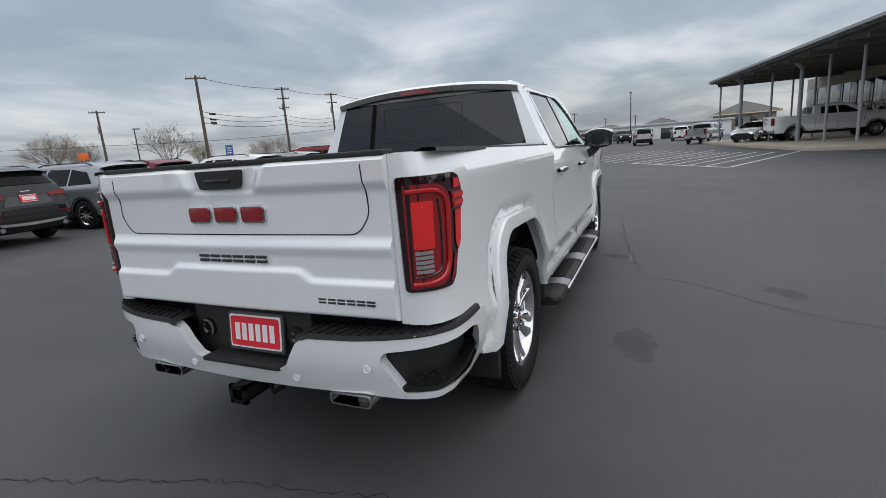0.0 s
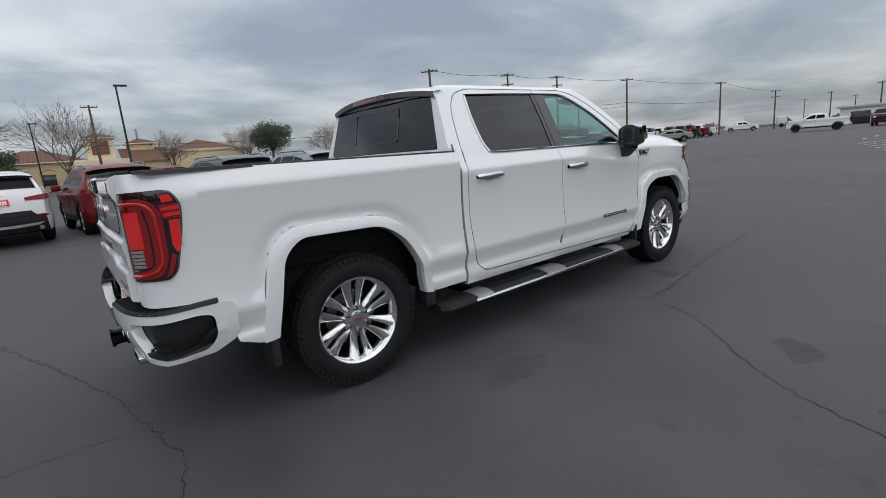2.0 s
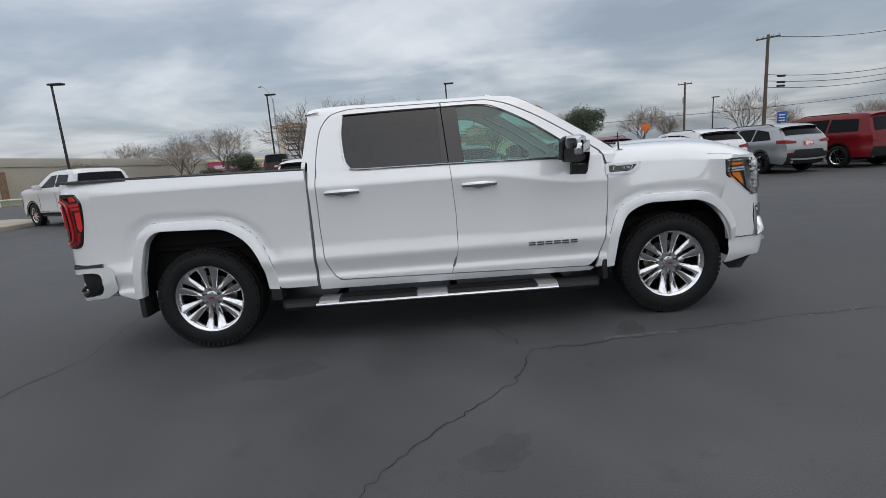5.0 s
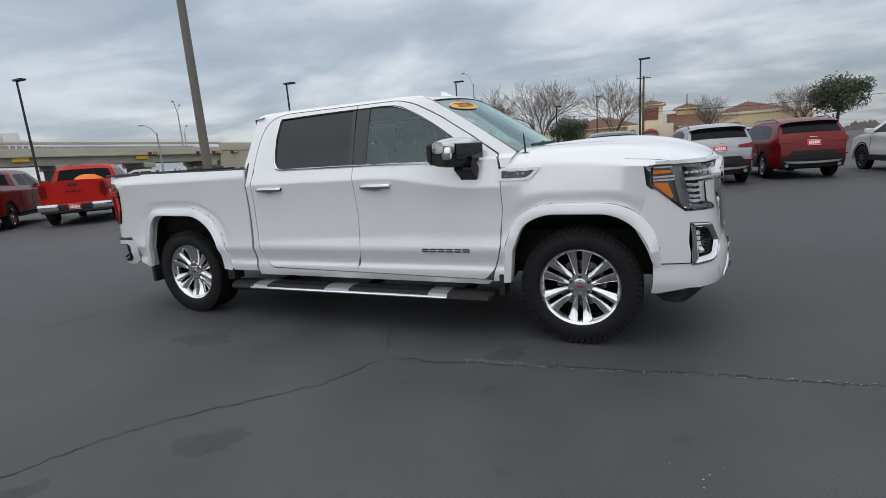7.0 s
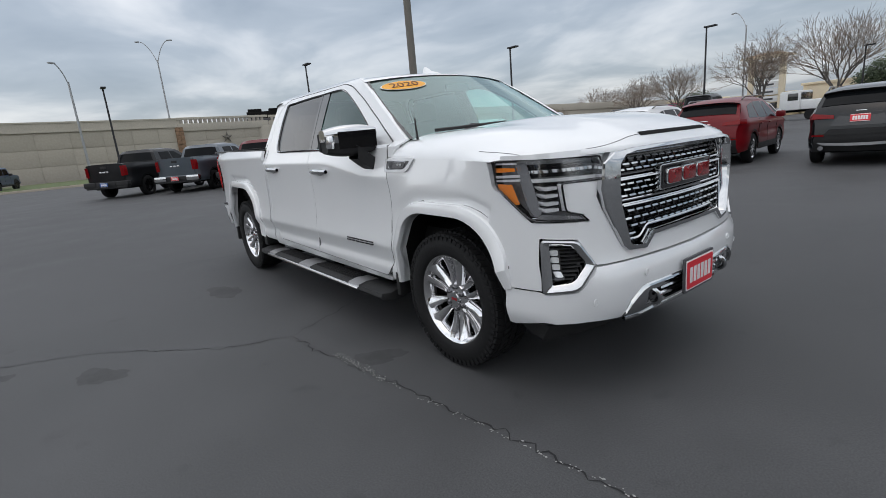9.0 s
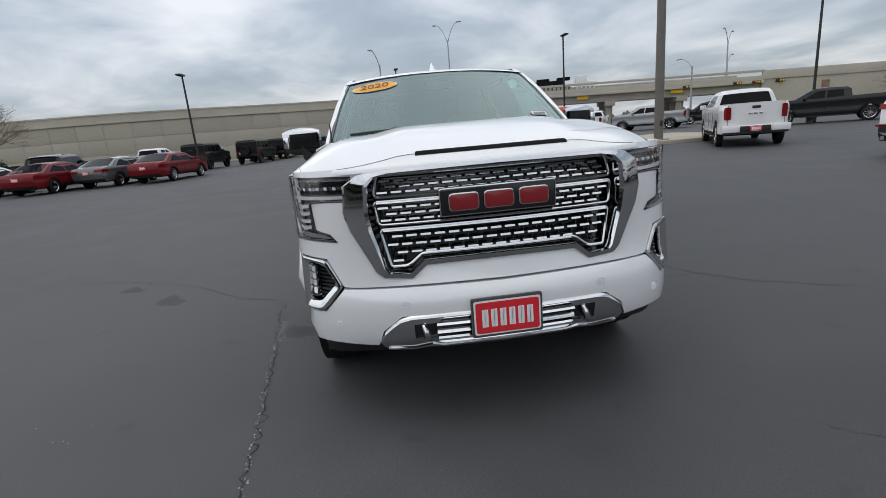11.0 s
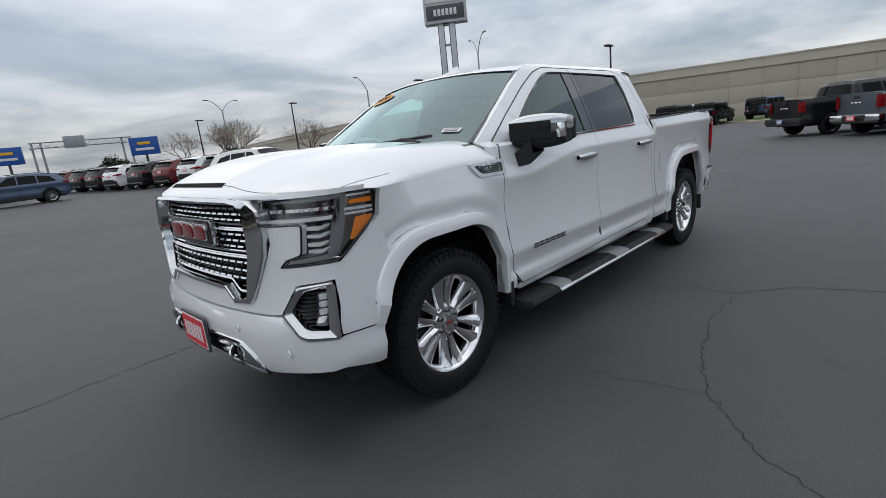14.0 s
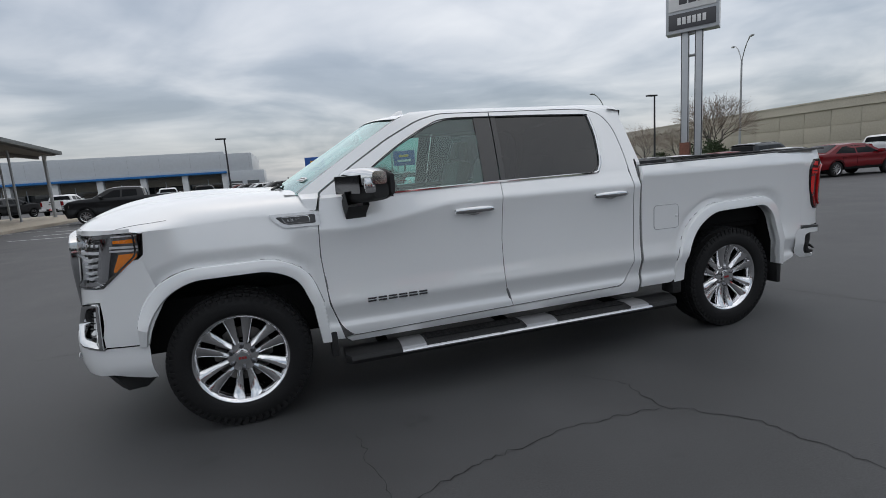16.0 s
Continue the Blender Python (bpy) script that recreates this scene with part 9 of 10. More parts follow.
park("pickup", "black", 10.7, -28.6, 8, "black pickup beside the canopy", rear=False)
for x, y, h, paint, kind in ((10.6, -56.0, 275, "black", "pickup"), (7.6, -60.0, 275, "black", "bigsuv"), (14.5, -57.0, 280, "white", "pickup"), (22.5, -52.0, 270, "white", "pickup"), (26.5, -50.0, 250, "black", "pickup")):
    park(kind, paint, x, y, h, f"{paint} vehicle before the showroom", rear=False, group="vehicles before the showroom")
park("pickup", "white", 35.4, -11.9, -84, "white heavy pickup under the canopy", rear=False, z=0.17, tailtrim="chrome").scale = (1.15, 1.15, 1.15)
park("sedan", "white", 39.5, -8.6, 150, "white saloon car under the canopy", rear=False, z=0.17, plate=None)
park("sedan", "maroon", 44.0, -9.6, 160, "maroon car under the canopy", rear=False, z=0.17, plate=None)

# ---------------------------------------------------------------- lamps, poles, signs, trees


def lamp_post(x, y, h, arm=0.7, turn=0.0, mat="blackpost", base=True):
    P = thing("street_lamp", "black car park lamp on a tall pole", "street lamp", "car park lamps", at=(x, y, 0), turn=turn)
    bm = bmesh.new()
    tube(bm, [(0, 0, 0), (0, 0, h)], [0.085, 0.06], 8)
    part("pole", bm, M[mat], P)
    bm = bmesh.new()
    tube(bm, [(0, 0, 0), (0, 0, 0.7)], 0.26, 14)
    part("footing", bm, M["concrete"], P)
    bm = bmesh.new()
    box(bm, (-0.15, -0.18, h - 0.02), (arm, 0.18, h + 0.09), 0.03)
    part("lamp_head", bm, M[mat], P)


def highway_lamp(x, y, z, double, turn=0.0, base=0.0, reach=2.2):
    P = thing("street_lamp", "galvanised highway lamp with curved arm", "street lamp", "highway lamps", at=(x, y, base), turn=turn)
    h = z - base
    bm = bmesh.new()
    tube(bm, [(0, 0, 0), (0, 0, h * 0.86)], [0.14, 0.09], 8)
    part("pole", bm, M["greypost"], P)
    for s in (1, -1) if double else (1,):
        bm = bmesh.new()
        tube(bm, [tuple(q) for q in spline([(0, 0, h * 0.84), (s * reach * 0.35, 0, h * 0.93), (s * reach * 0.75, 0, h * 0.985), (s * reach, 0, h)], 4)], 0.05, 6)
        part("arm", bm, M["greypost"], P)
        bm = bmesh.new()
        box(bm, (s * reach - 0.1, -0.14, h - 0.06), (s * reach + s * 0.6, 0.14, h + 0.08), 0.04)
        part("lamp_head", bm, M["greypost"], P)


def utility_pole(x, y, h, turn, arms=1, lean=0.0, trans=False):
    P = thing("utility_pole", "weathered timber utility pole with crossarms", "utility pole", "utility poles", at=(x, y, 0), turn=turn)
    bm = bmesh.new()
    tube(bm, [(0, 0, 0), (lean * h, 0, h)], [0.17, 0.11], 8)
    part("pole", bm, M["wood"], P)
    for k in range(arms):
        z = h - 0.25 - 1.1 * k
        bm = bmesh.new()
        box(bm, (lean * z - 0.06, -0.85 + 0.14 * k, z - 0.055), (lean * z + 0.06, 0.85 - 0.14 * k, z + 0.06), 0.01)
        part("crossarm", bm, M["wood"], P)
        for yy in (-0.76, -0.36, 0.36, 0.76):
            bm = bmesh.new()
            tube(bm, [(lean * z, yy * (1 - 0.15 * k), z + 0.05), (lean * z, yy * (1 - 0.15 * k), z + 0.22)], 0.045, 6)
            part("insulator", bm, M["greypost"], P)
    if trans:
        bm = bmesh.new()
        tube(bm, [(0.25, 0.1, h - 2.7), (0.25, 0.1, h - 1.9)], 0.18, 10)
        part("transformer", bm, M["greypost"], P)
    return Vector((x, y, h))


def cable(a, b, sag, r=0.022, name="cable"):
    a, b = Vector(a), Vector(b)
    bm = bmesh.new()
    tube(bm, [a.lerp(b, t) - Vector((0, 0, sag * 4 * t * (1 - t))) for t in np.linspace(0, 1, 13)], r, 4)
    return tagged(part(name, bm, M["wire"]), "black overhead cable between poles", "cable", "overhead cables")


def dealer_sign():
    S = thing("pylon_sign", "tall pylon sign on two steel posts", "sign", at=(-28.2, -26.0, 0), turn=38)
    for y in (-0.46, 0.46):
        box_part("post", S, (-0.30, y - 0.24, 0), (0.30, y + 0.24, 10.6), M["silverclad"])
        for e in (-0.235, 0.235):
            box_part("post_edge", S, (0.29, y + e - 0.03, 0.02), (0.31, y + e + 0.03, 10.5), M["signgrey"])
    box_part("brick_base", S, (-0.4, -0.78, 0), (0.4, -0.10, 2.4), M["brickred"])
    for z in (8.7, 10.25):
        box_part("crosspiece", S, (-0.25, -0.45, z), (0.25, 0.45, z + 0.12), M["greypost"])
    box_part("cabinet", S, (-0.55, -1.75, 10.4), (0.5, 1.75, 17.5), M["silverclad"])
    box_part("lower_panel", S, (0.47, -1.55, 10.65), (0.56, 1.55, 11.75), M["signgrey"])
    box_part("upper_panel", S, (0.47, -1.55, 11.95), (0.56, 1.55, 13.5), M["signwhite"])
    box_part("upper_panel", S, (0.47, -1.55, 13.65), (0.56, 1.55, 15.2), M["signwhite"])
    for k in range(6):
        box_part("bar", S, (0.55, -0.95 + 0.33 * k, 10.95), (0.575, -0.72 + 0.33 * k, 11.45), M["signwhite"])
    for k in range(3):
        box_part("bar", S, (0.55, -0.85 + 0.62 * k, 12.35), (0.575, -0.33 + 0.62 * k, 13.1), M["signgrey"])


def blue_sign(x, y, z, turn, w=3.4, h=2.3):
    S = thing("brand_sign", "blue illuminated sign box on a post", "sign", "blue signs", at=(x, y, 0), turn=turn)
    bm = bmesh.new()
    tube(bm, [(0, 0, 0), (0, 0, z)], 0.16, 8)
    part("post", bm, M["signgrey"], S)
    box_part("panel", S, (-0.25, -w / 2, z), (0.25, w / 2, z + h), M["signblue"])
    box_part("bar", S, (0.24, -w * 0.22, z + h * 0.58), (0.28, w * 0.22, z + h * 0.74), M["signyellow"])
    box_part("bar", S, (0.24, -w * 0.32, z + h * 0.26), (0.28, w * 0.32, z + h * 0.40), M["signwhite"])


def gantry():
    G = thing("sign_gantry", "lattice steel road sign gantry", "gantry", at=(-9.0, -92.0, 0), turn=-8)
    for x in (-10.5, -9.4, 1.0, 2.1):
        bm = bmesh.new()
        tube(bm, [(x, 0, 0), (x, 0, 6.4)], 0.16, 8)
        part("leg", bm, M["greypost"], G)
    for z in (5.7, 6.5):
        for y in (-0.4, 0.4):
            bm = bmesh.new()
            tube(bm, [(-10.8, y, z), (2.4, y, z)], 0.07, 6)
            part("chord", bm, M["greypost"], G)
    bm = bmesh.new()
    for k in range(13):
        x = -10.8 + k
        tube(bm, [(x, 0.4, 5.7), (x + 0.5, 0.4, 6.5), (x + 1, 0.4, 5.7)], 0.035, 4)
    part("lattice", bm, M["greypost"], G)
    box_part("road_sign_back", G, (-4.5, 0.5, 5.4), (-1.8, 0.6, 7.2), M["greypost"])


def bare_tree_meshes(seed, height, spread):
    rnd = random.Random(seed)
    trunk, twigs = bmesh.new(), bmesh.new()

    def grow(p, d, length, r, depth):
        end = p + d * length
        mid = p.lerp(end, 0.5) + Vector((rnd.uniform(-1, 1), rnd.uniform(-1, 1), rnd.uniform(-0.4, 0.6))) * length * 0.06
        bm = trunk if depth < 3 else twigs
        r = max(r, 0.011)
        tube(bm, [p, mid, end], [r, r * 0.85, r * 0.66], 6 if depth < 2 else (4 if depth < 4 else 3), caps=False)
        if depth >= 6:
            return
        count = (6, 4, 4, 3, 3, 3)[depth] - (1 if rnd.random() < 0.3 else 0)
        for k in range(count):
            ang = rnd.uniform(16, 44) if depth else rnd.uniform(14, 52)
            axis = Vector((math.cos(6.283 * (k + rnd.random() * 0.6) / count), math.sin(6.283 * (k + rnd.random() * 0.6) / count), 0))
            side = (axis - d * axis.dot(d)).normalized()
            nd = (d * math.cos(radians(ang)) + side * math.sin(radians(ang)) * spread + Vector((0, 0, 0.06))).normalized()
            start = p.lerp(end, rnd.uniform(0.45 if depth else 0.8, 1.0))
            grow(start, nd, length * rnd.uniform(0.66, 0.88) * (1.30 if depth == 0 else 1.0), r * rnd.uniform(0.48, 0.63), depth + 1)

    grow(Vector((0, 0, 0)), Vector((0.03, 0.02, 1)).normalized(), height * 0.20, 0.15, 0)
    return trunk, twigs


def bare_tree(seed, height, spread):
    trunk, twigs = bare_tree_meshes(seed, height, spread)
    T = thing("bare_tree", "leafless grey winter tree with fine twigs", "tree", "bare trees")
    part("trunk", trunk, M["bark"], T, double=True, angle=60)
    part("crown", twigs, M["twig"], T, double=True, angle=60)
    return T


def green_tree(seed, height, width, count=7000):
    rnd = random.Random(seed)
    T = thing("green_tree", "dense dark green evergreen tree", "tree", "evergreen trees")
    bm = bmesh.new()
    clumps = []
    tube(bm, [(0, 0, 0), (0.1, 0, height * 0.35)], [0.22, 0.16], 8)
    for k in range(9):
        a = rnd.uniform(0, 6.28)
        r = width * rnd.uniform(0.18, 0.42)
        c = Vector((r * math.cos(a), r * math.sin(a), height * rnd.uniform(0.50, 0.86)))
        tube(bm, [(0.1, 0, height * 0.3), tuple(Vector((0.1, 0, height * 0.3)).lerp(c, 0.5) + Vector((0, 0, 0.2))), tuple(c)], [0.10, 0.06, 0.03], 5)
        clumps.append((c, width * rnd.uniform(0.17, 0.27)))
    clumps.append((Vector((0, 0, height * 0.82)), width * 0.3))
    part("trunk", bm, M["bark"], T, angle=60)
    bm = bmesh.new()
    for k in range(count):
        c, r = rnd.choice(clumps)
        v = Vector((rnd.gauss(0, 1), rnd.gauss(0, 1), rnd.gauss(0, 0.75)))
        v = v.normalized() * r * rnd.uniform(0.45, 1.08)
        p = c + v
        s = rnd.uniform(0.08, 0.20)
        a = Vector((rnd.uniform(-1, 1), rnd.uniform(-1, 1), rnd.uniform(-1, 1))).normalized()
        b = a.orthogonal().normalized()
        vs = [bm.verts.new(p + a * s * i + b * s * 0.6 * j) for i, j in ((-1, -0.3), (0, -1), (1, 0), (0, 1))]
        bm.faces.new(vs)
    part("crown", bm, M["leaf"], T, double=True)
    return T


def kerb_island(name, pts, label, grass=None):
    bm = plate_bm(rounded(pts, 6), 0.15, 0.02, "z")
    o = tagged(part(name, bm, M["kerb"]), label, "kerb island", kind="structure")
    if grass:
        bm = plate_bm(rounded(grass, 6), 0.02, 0, "z")
        bm.transform(Matrix.Translation((0, 0, 0.15)))
        g = tagged(part("grass", bm, M["grass"]), "short winter grass on a kerbed strip", "grass", kind="stuff")
    return o


far_ground_and_buildings()
# car park lamps
for x, y, h, t in ((1.8, 39.7, 7.8, 0), (-3.8, 64.9, 7.5, 0), (-21.8, 25.1, 7.2, 0), (-13.2, 37.1, 7.55, 0), (-33.0, 14.1, 7.6, 0), (-42.1, 1.5, 7.1, 0), (-31.3, -13.4, 6.4, 0), (-26.6, -28.1, 6.2, 0), (-22.3, -42.5, 6.1, 200), (-17.1, -53.7, 5.7, 200), (6.4, -42.0, 5.6, 0), (76.8, 2.0, 7.4, 180), (-8.0, 58.0, 6.2, 0), (36.0, 57.0, 6.4, 0)):
    lamp_post(x, y, h, turn=t)
highway_lamp(-45.9, -37.2, 12.9, True, 60)
highway_lamp(-37.3, -49.1, 9.6, False, 20)
highway_lamp(-72.6, 11.1, 16.9, True, 60, reach=1.7)
highway_lamp(-60.2, 0.3, 11.7, False, -45, reach=1.2)
highway_lamp(-54.0, 38.8, 7.6, False, 200, reach=1.6)
highway_lamp(-68.4, 54.2, 12.7, True, 130)
highway_lamp(-62.0, 49.5, 8.6, False, 130)
highway_lamp(-28.6, -74.1, 10.1, True, 10)
highway_lamp(-24.0, 74.0, 14.5, False, 150)
# the thick tapered pole on the island beyond the bed
P = thing("tall_pole", "thick tapered bronze pole on a kerbed island", "pole", at=(-16.0, 11.95, 0.0))
bm = bmesh.new()
tube(bm, [(0, 0, 0.1), (0, 0, 14.5)], [0.20, 0.15], 16)
part("shaft", bm, M["brownpost"], P)
box_part("base_plate", P, (-0.32, -0.32, 0.14), (0.32, 0.32, 0.20), M["greypost"])
box_part("hatch", P, (0.165, -0.07, 0.75), (0.205, 0.07, 1.0), M["blackpost"])
kerb_island("kerb_island", [(-16.9, 9.9, 0.8), (-14.9, 11.4, 0.8), (-14.9, 14.3, 0.7), (-18.0, 16.2, 1.0), (-22.5, 16.4, 1.0), (-22.0, 12.6, 1.0)], "pale concrete kerb island with gravel top")
# poles with their cables
p1 = utility_pole(28.1, 36.0, 9.3, 40, 1)
p2 = utility_pole(43.6, 39.9, 10.0, 40, 3, trans=True)
p3 = utility_pole(54.7, 40.85, 10.2, 40, 2, trans=True)
p4 = utility_pole(65.4, 36.4, 9.4, 40, 1)
p5 = utility_pole(86.0, 31.5, 8.6, 40, 1)
p6 = utility_pole(108.0, 30.2, 7.4, 40, 2)
p7 = utility_pole(34.3, 60.7, 8.9, 60, 1, trans=True)
p8 = utility_pole(1.9, 67.2, 9.7, 90, 1, trans=True)
p9 = utility_pole(150.0, 31.0, 7.6, 40, 1)
for k, (x, y, h) in enumerate(((190, 34, 7.5), (170, 14, 7.0), (150, 4, 6.5), (128, 18, 7.6), (210, 52, 8.4), (90.5, 62.6, 8.6))):
    utility_pole(x, y, h, 40, 1)
for a, b, z0, z1 in ((p1, p2, -0.1, -0.1), (p2, p3, -0.1, -0.1), (p3, p4, -0.1, -0.1), (p4, p5, -0.1, -0.1), (p5, p6, -0.1, -0.1), (p1, p2, -3.6, -3.8), (p2, p3, -3.8, -3.9), (p3, p4, -3.8, -3.4), (p4, p5, -3.4, -3.0), (p1, p2, -4.1, -4.3), (p2, p3, -4.3, -4.4), (p3, p4, -4.4, -3.9), (p1, p2, -3.1, -3.3), (p2, p3, -3.3, -3.4), (p8, p7, -4.6, -4.2), (p7, p3, -4.2, -5.0)):
    cable(a + Vector((0, 0, z0)), b + Vector((0, 0, z1)), 0.35)
for z in (-3.2, -3.7, -4.0):
    bm = bmesh.new()
    q = p1.lerp(p2, 0.10) + Vector((0, 0, z - 0.1))
    tube(bm, [q - Vector((0.35, 0.06, 0)), q + Vector((0.35, 0.06, 0))], 0.09, 8)
    tagged(part("cable_splice", bm, M["wire"]), "black splice case on the cable", "cable splice", "cable splices")
dealer_sign()
blue_sign(-3.2, -84.0, 3.4, 75)
blue_sign(-16.3, -71.5, 3.0, 65)
gantry()
S = thing("road_sign", "orange diamond road works sign", "sign", at=(20.6, 41.6, 0), turn=60)
bm = bmesh.new()
tube(bm, [(0, 0, 0), (0, 0, 2.7)], 0.04, 6)
part("post", bm, M["greypost"], S)
box_part("panel", S, (-0.03, -0.36, 2.55), (0.03, 0.36, 3.15), M["signorange"])
S = thing("road_sign", "blue information sign on a post", "sign", at=(26.2, 31.3, 0), turn=235)
bm = bmesh.new()
tube(bm, [(0, 0, 0), (0, 0, 2.4)], 0.04, 6)
part("post", bm, M["greypost"], S)
box_part("panel", S, (-0.03, -0.29, 2.15), (0.03, 0.29, 2.95), M["signblue"])
for k in range(3):
    box_part("bar", S, (0.028, -0.19, 2.27 + 0.2 * k), (0.036, 0.19, 2.35 + 0.2 * k), M["signwhite"])
# trees
base = [bare_tree(11, 11.6, 0.85), bare_tree(23, 12.2, 0.95), bare_tree(37, 10.6, 0.9)]
spots = [(0, -10.5, 60.5, 1.12, 0), (1, -1.5, 63.2, 1.02, 40), (2, -17.0, 60.0, 1.12, 200), (0, -29.5, 66.5, 0.92, 160), (1, -34.0, 64.5, 0.72, 260), (2, 9.8, 69.0, 0.80, 0), (0, 20.8, 72.0, 0.82, 120), (1, -42.0, 78.0, 0.95, 210), (0, -52.0, 82.0, 0.9, 60), (2, 34.5, 66.0, 0.7, 30), (0, 29.5, 62.5, 0.72, 70), (1, 41.0, 58.5, 0.78, 33), (2, 49.0, 62.0, 0.62, 15), (0, 55.0, 55.0, 0.55, 75), (1, 61.0, 57.0, 0.6, 5), (2, 72.0, 52.0, 0.55, 95), (0, -33.5, -29.0, 0.72, 44), (1, -36.5, -41.0, 0.56, 88), (2, -34.5, -45.0, 0.55, 18), (0, -37.5, -37.0, 0.52, 140), (1, -30.0, -52.5, 0.60, 66), (2, -27.0, -72.0, 0.8, 160), (0, -30.5, -75.0, 0.85, 20), (1, -24.0, -80.0, 0.7, 100), (2, -52.0, 66.0, 0.55, 50), (0, -46.0, 60.0, 0.5, 80)]
used = set()
for k, x, y, sc, turn in spots:
    m = pose(x, y, 0, 0, 0, turn)
    if k not in used:
        used.add(k)
        base[k].matrix_basis = m @ Matrix.Scale(sc, 4)
    else:
        c = copy_thing(base[k], m)
        c.scale = (sc, sc, sc)
ev = [green_tree(5, 5.6, 6.4), green_tree(8, 3.0, 4.0, 1500)]
ev[0].matrix_basis = pose(24.0, 71.0, 1.4)
ev[1].matrix_basis = pose(-32.5, -47.0, 0)
for k, x, y, z, sc, turn in ((0, -8.6, 72.0, 0.0, 0.95, 40), (0, -32.5, 80.0, 0.0, 0.8, 90), (1, -34.5, -36.5, 0, 0.62, 30), (1, -31.5, -28.0, 0, 0.8, 70), (1, -24.0, -62.0, 0, 0.9, 10), (1, -16.0, -88.0, 0, 1.1, 10), (1, -40.0, 84.0, 0, 0.9, 60)):
    c = copy_thing(ev[k], pose(x, y, z, 0, 0, turn))
    c.scale = (sc, sc, sc)
# verge with pipe rail beyond the trucks
kerb_island("kerb_strip", [(-60, 34, 0.5), (-20.0, 39.0, 0.5), (-13.0, 40.5, 0.5), (-13.0, 42.5, 0.5), (-60, 62, 0.5)], "kerbed grass verge", [(-59.5, 34.5, 0.5), (-20, 39.5, 0.5), (-13.5, 41.0, 0.4), (-13.5, 42.2, 0.4), (-59.5, 61, 0.5)])
kerb_island("kerb_strip", [(-56, -20, 0.5), (-41.5, -6, 0.5), (-41.0, 10, 0.5), (-60, 14, 0.5)], "kerbed grass verge", [(-55.5, -19, 0.5), (-42.0, -6, 0.5), (-41.5, 9.5, 0.4), (-59.5, 13.5, 0.5)])
kerb_island("kerb_strip", [(-56, -62, 0.5), (-30, -55, 0.5), (-33, -26, 0.5), (-55, -26, 0.5)], "kerbed grass verge", [(-55.5, -61, 0.5), (-30.5, -54.5, 0.5), (-33.5, -26.5, 0.4), (-54.5, -26.5, 0.5)])
F = thing("pipe_rail", "low white pipe rail along the verge", "railing", at=(0, 0, 0))
bm = bmesh.new()
tube(bm, [(-60, 33.6, 0.55), (-20, 38.6, 0.55), (-13, 40.1, 0.55)], 0.06, 8)
part("rail", bm, M["signwhite"], F)
for k in range(17):
    t = k / 16
    x = -60 + 47 * t
    y = float(np.interp(x, [-60, -20, -13], [33.6, 38.6, 40.1]))
    bm = bmesh.new()
    tube(bm, [(x, y, 0), (x, y, 0.55)], 0.05, 6)
    part("post", bm, M["signwhite"], F)
# display ramp
D = thing("display_ramp", "black steel vehicle display ramp", "ramp", at=(-12.3, 35.6, 0), turn=100)
for y in (-0.75, 0.75):
    box_part("rail", D, (-2.6, y - 0.16, 0.68), (2.6, y + 0.16, 0.75), M["blackpost"])
    bm = bmesh.new()
    tube(bm, [(-2.6, y, 0.7), (-5.0, y, 0.02)], 0.10, 4)
    part("ramp", bm, M["blackpost"], D)
    for x in (-2.4, -0.8, 0.8, 2.4):
        box_part("leg", D, (x - 0.05, y - 0.05, 0), (x + 0.05, y + 0.05, 0.7), M["blackpost"])
# traffic on the highway
V = thing("flatbed_truck", "dark flatbed lorry on the overpass", "truck", at=(-69.2, 25.2, 4.8), turn=73)
box_part("bed", V, (-5, -1.2, 1.0), (3.5, 1.2, 1.4), M["signgrey"])
box_part("load", V, (-4.5, -1.1, 1.4), (2.6, 1.1, 2.35), M["underbody"])
for x in (-4.3, -1.4, 1.6):
    box_part("crate", V, (x, -0.9, 2.34), (x + 1.9, 0.9, 2.75), M["underbody"], 0.1)
box_part("cab", V, (4.3, -1.1, 0.7), (5.9, 1.1, 2.8), M["whitevan"], 0.2)
box_part("bonnet", V, (5.8, -0.8, 0.7), (7.2, 0.8, 1.9), M["whitevan"], 0.2)
for x in (-4, -2.8, 2.0, 5.0):
    for s in (1, -1):
        road_wheel(V, "x", x, s, 2.3, 0.48, True)
tarp = bmesh.new()
bmesh.ops.create_uvsphere(tarp, u_segments=12, v_segments=7, radius=0.5)
for v in tarp.verts:
    v.co = Vector((v.co.x * 0.8, v.co.y * 1.2, v.co.z * 0.45)) * (1 + 0.15 * noise.noise(v.co * 5))
tarp = tagged(part("tarpaulin", tarp, M["cargo"]), "crumpled orange tarpaulin in a pickup bed", "tarpaulin")
tarp.matrix_basis = pose(-15.7, 6.6, 1.38, 0, 0, 30)
# parking bay lines
def stripe(a, b, w=0.12, name="road_marking"):
    a, b = Vector(a), Vector(b)
    d = (b - a).normalized()
    n = Vector((-d.y, d.x)) * w / 2
    bm = bmesh.new()
    k = max(2, int((b - a).length / 0.6))
    rnd = random.Random(int(a.x * 100))
    loft(bm, [[(p.x + n.x * s * rnd.uniform(0.85, 1.1), p.y + n.y * s * rnd.uniform(0.85, 1.1), 0.004) for s in (-1, 1)] for p in (a.lerp(b, t) for t in np.linspace(0, 1, k))])
    bmesh.ops.recalc_face_normals(bm, faces=bm.faces[:])
    o = part(name, bm, M["roadpaint"], ground)
    return o


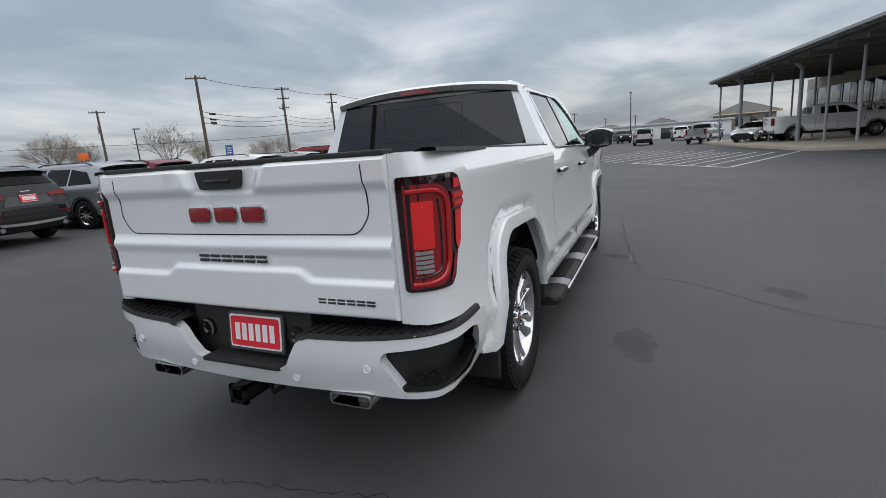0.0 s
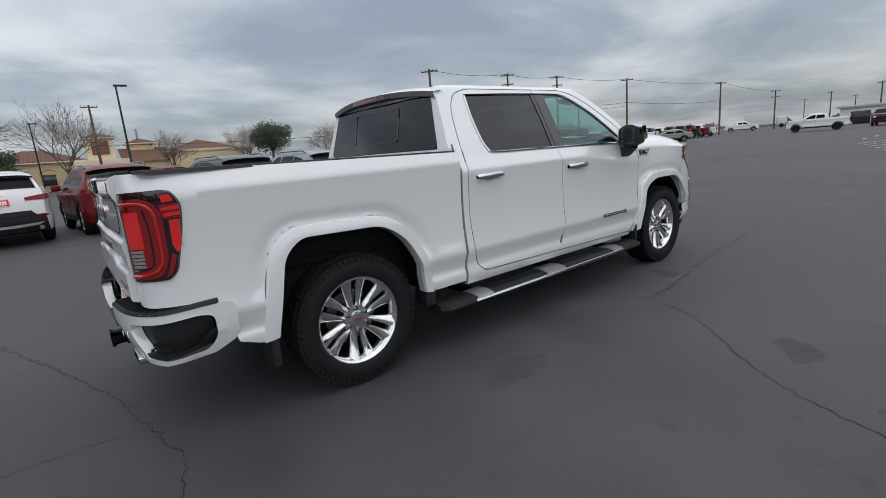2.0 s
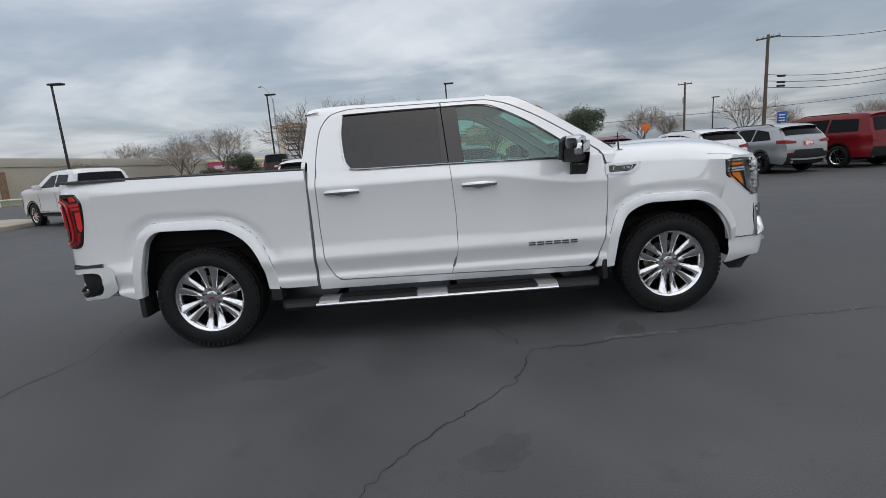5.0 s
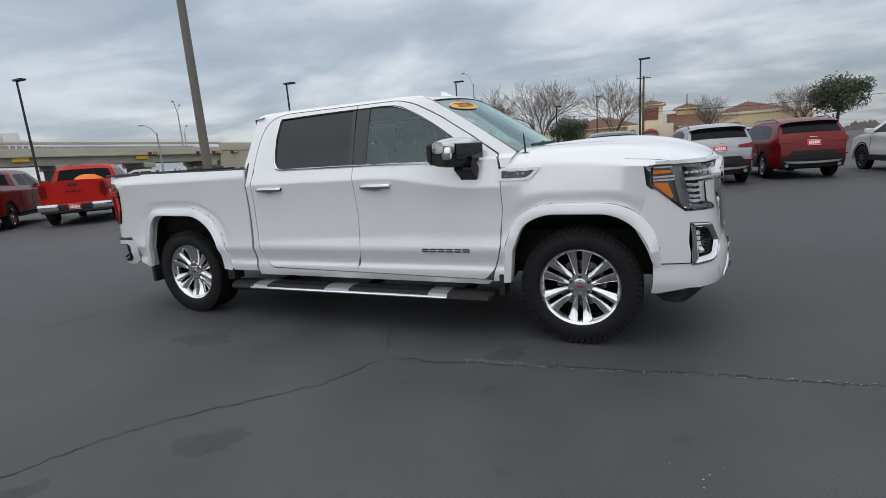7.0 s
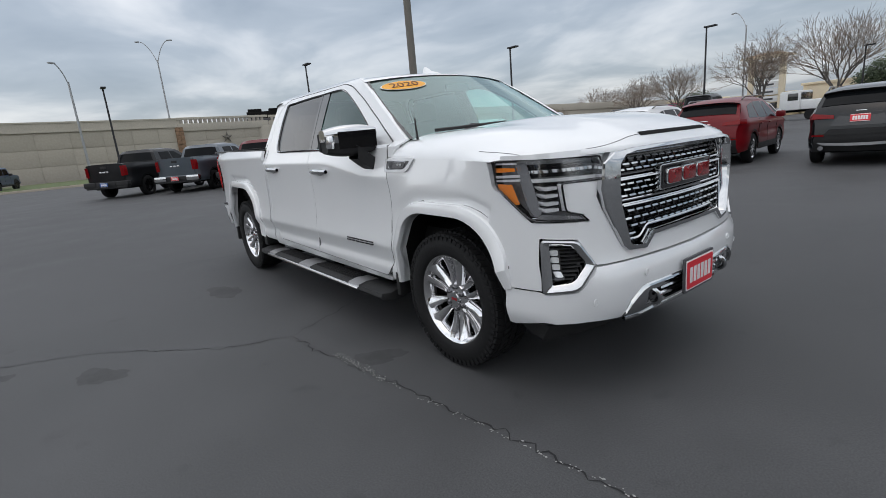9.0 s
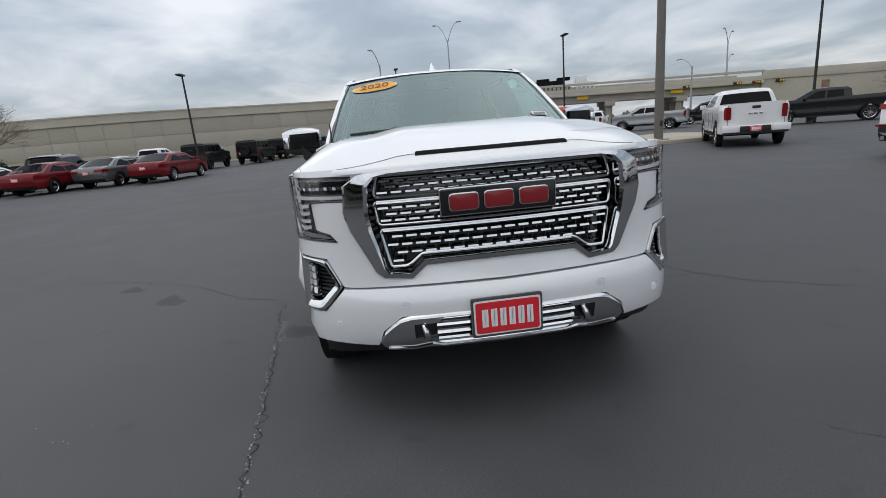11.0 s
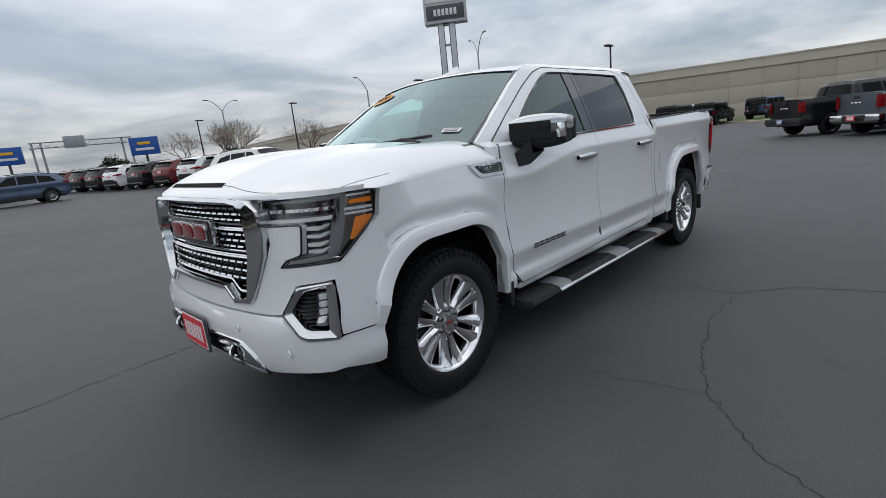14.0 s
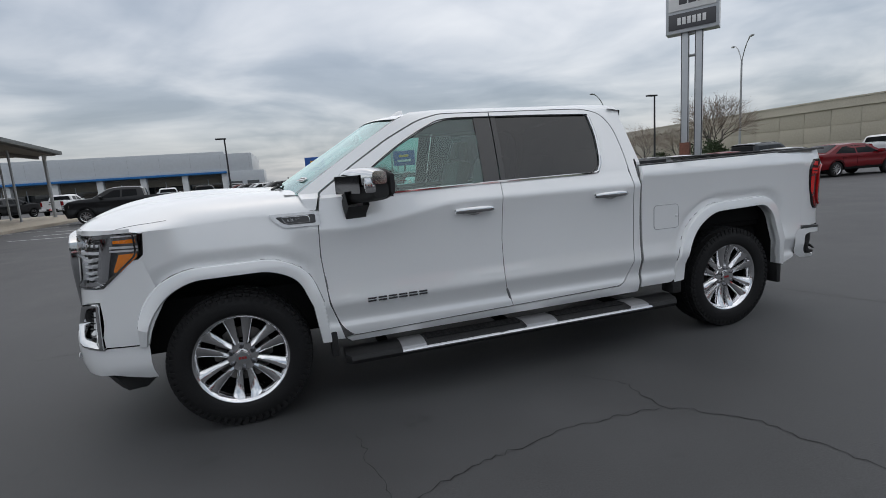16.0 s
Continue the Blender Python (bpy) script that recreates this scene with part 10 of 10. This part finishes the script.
stripe((20.6, -0.6), (15.1, -4.0), 0.14)
stripe((15.1, -4.0), (23.6, -7.9), 0.14)
stripe((20.6, -0.6), (30.5, -5.0), 0.14)
for k in range(5):
    f = (k + 1) / 6
    a = Vector((20.6, -0.6)).lerp(Vector((15.1, -4.0)), f)
    stripe((a.x + 0.4, a.y), (a.x + 8.2, a.y - 3.6), 0.12)
for k in range(5):
    stripe((22.0 + 1.6 * k, 0.4 + 0.5 * k), (30.5 + 1.8 * k, -3.8 + 0.6 * k), 0.12)
for k in range(6):
    stripe((13.0 - 0.4 * k, -24.0 - 2.7 * k), (18.2, -23.0 - 2.7 * k), 0.12)
for k in range(4):
    stripe((34 + 3.2 * k, 3.2), (35.2 + 3.2 * k, 3.3), 0.16)


def lorry_cab():
    """A white bonneted lorry, parked with its nose to the lane."""
    X = thing("lorry", "white bonneted lorry parked beyond the cars", "lorry", at=(-11.9, 54.8, 0), turn=-10)
    box_part("cab", X, (-1.3, -1.15, 0.95), (0.55, 1.15, 2.75), M["whitevan"], 0.18)
    box_part("bonnet", X, (0.45, -0.95, 0.95), (2.3, 0.95, 1.85), M["whitevan"], 0.2)
    box_part("windscreen", X, (0.50, -1.0, 1.9), (0.585, 1.0, 2.55), M["windowdark"], 0.03)
    for y in (-1.13, 1.13):
        box_part("side_window", X, (-0.55, y - 0.04, 1.85), (0.35, y + 0.04, 2.5), M["windowdark"], 0.03)
    box_part("bumper", X, (2.2, -1.1, 0.45), (2.5, 1.1, 0.95), M["greytrim"], 0.08)
    box_part("chassis", X, (-6.0, -0.5, 0.75), (1.8, 0.5, 1.0), M["underbody"], 0.05)
    box_part("flat_deck", X, (-6.2, -1.2, 1.05), (-1.5, 1.2, 1.25), M["greytrim"], 0.03)
    for x in (1.4, -4.2, -5.4):
        for y in (-0.95, 0.95):
            bm = bmesh.new()
            rings = lathe(bm, [(-0.14, 0.2), (-0.14, 0.46), (0.14, 0.46), (0.14, 0.2)], steps=20, centre=(x, y, 0.48))
            disc(bm, rings[0]), disc(bm, rings[-1])
            part("wheel", bm, M["rubber"], X)


lorry_cab()

# hatching beside the canopy's corner
stripe((8.0, -14.0), (6.6, -17.2), 0.13)
stripe((6.6, -17.2), (7.0, -25.0), 0.13)
for k in range(4):
    stripe((6.75, -17.4 - 2.0 * k), (12.0, -18.4 - 2.0 * k), 0.13)
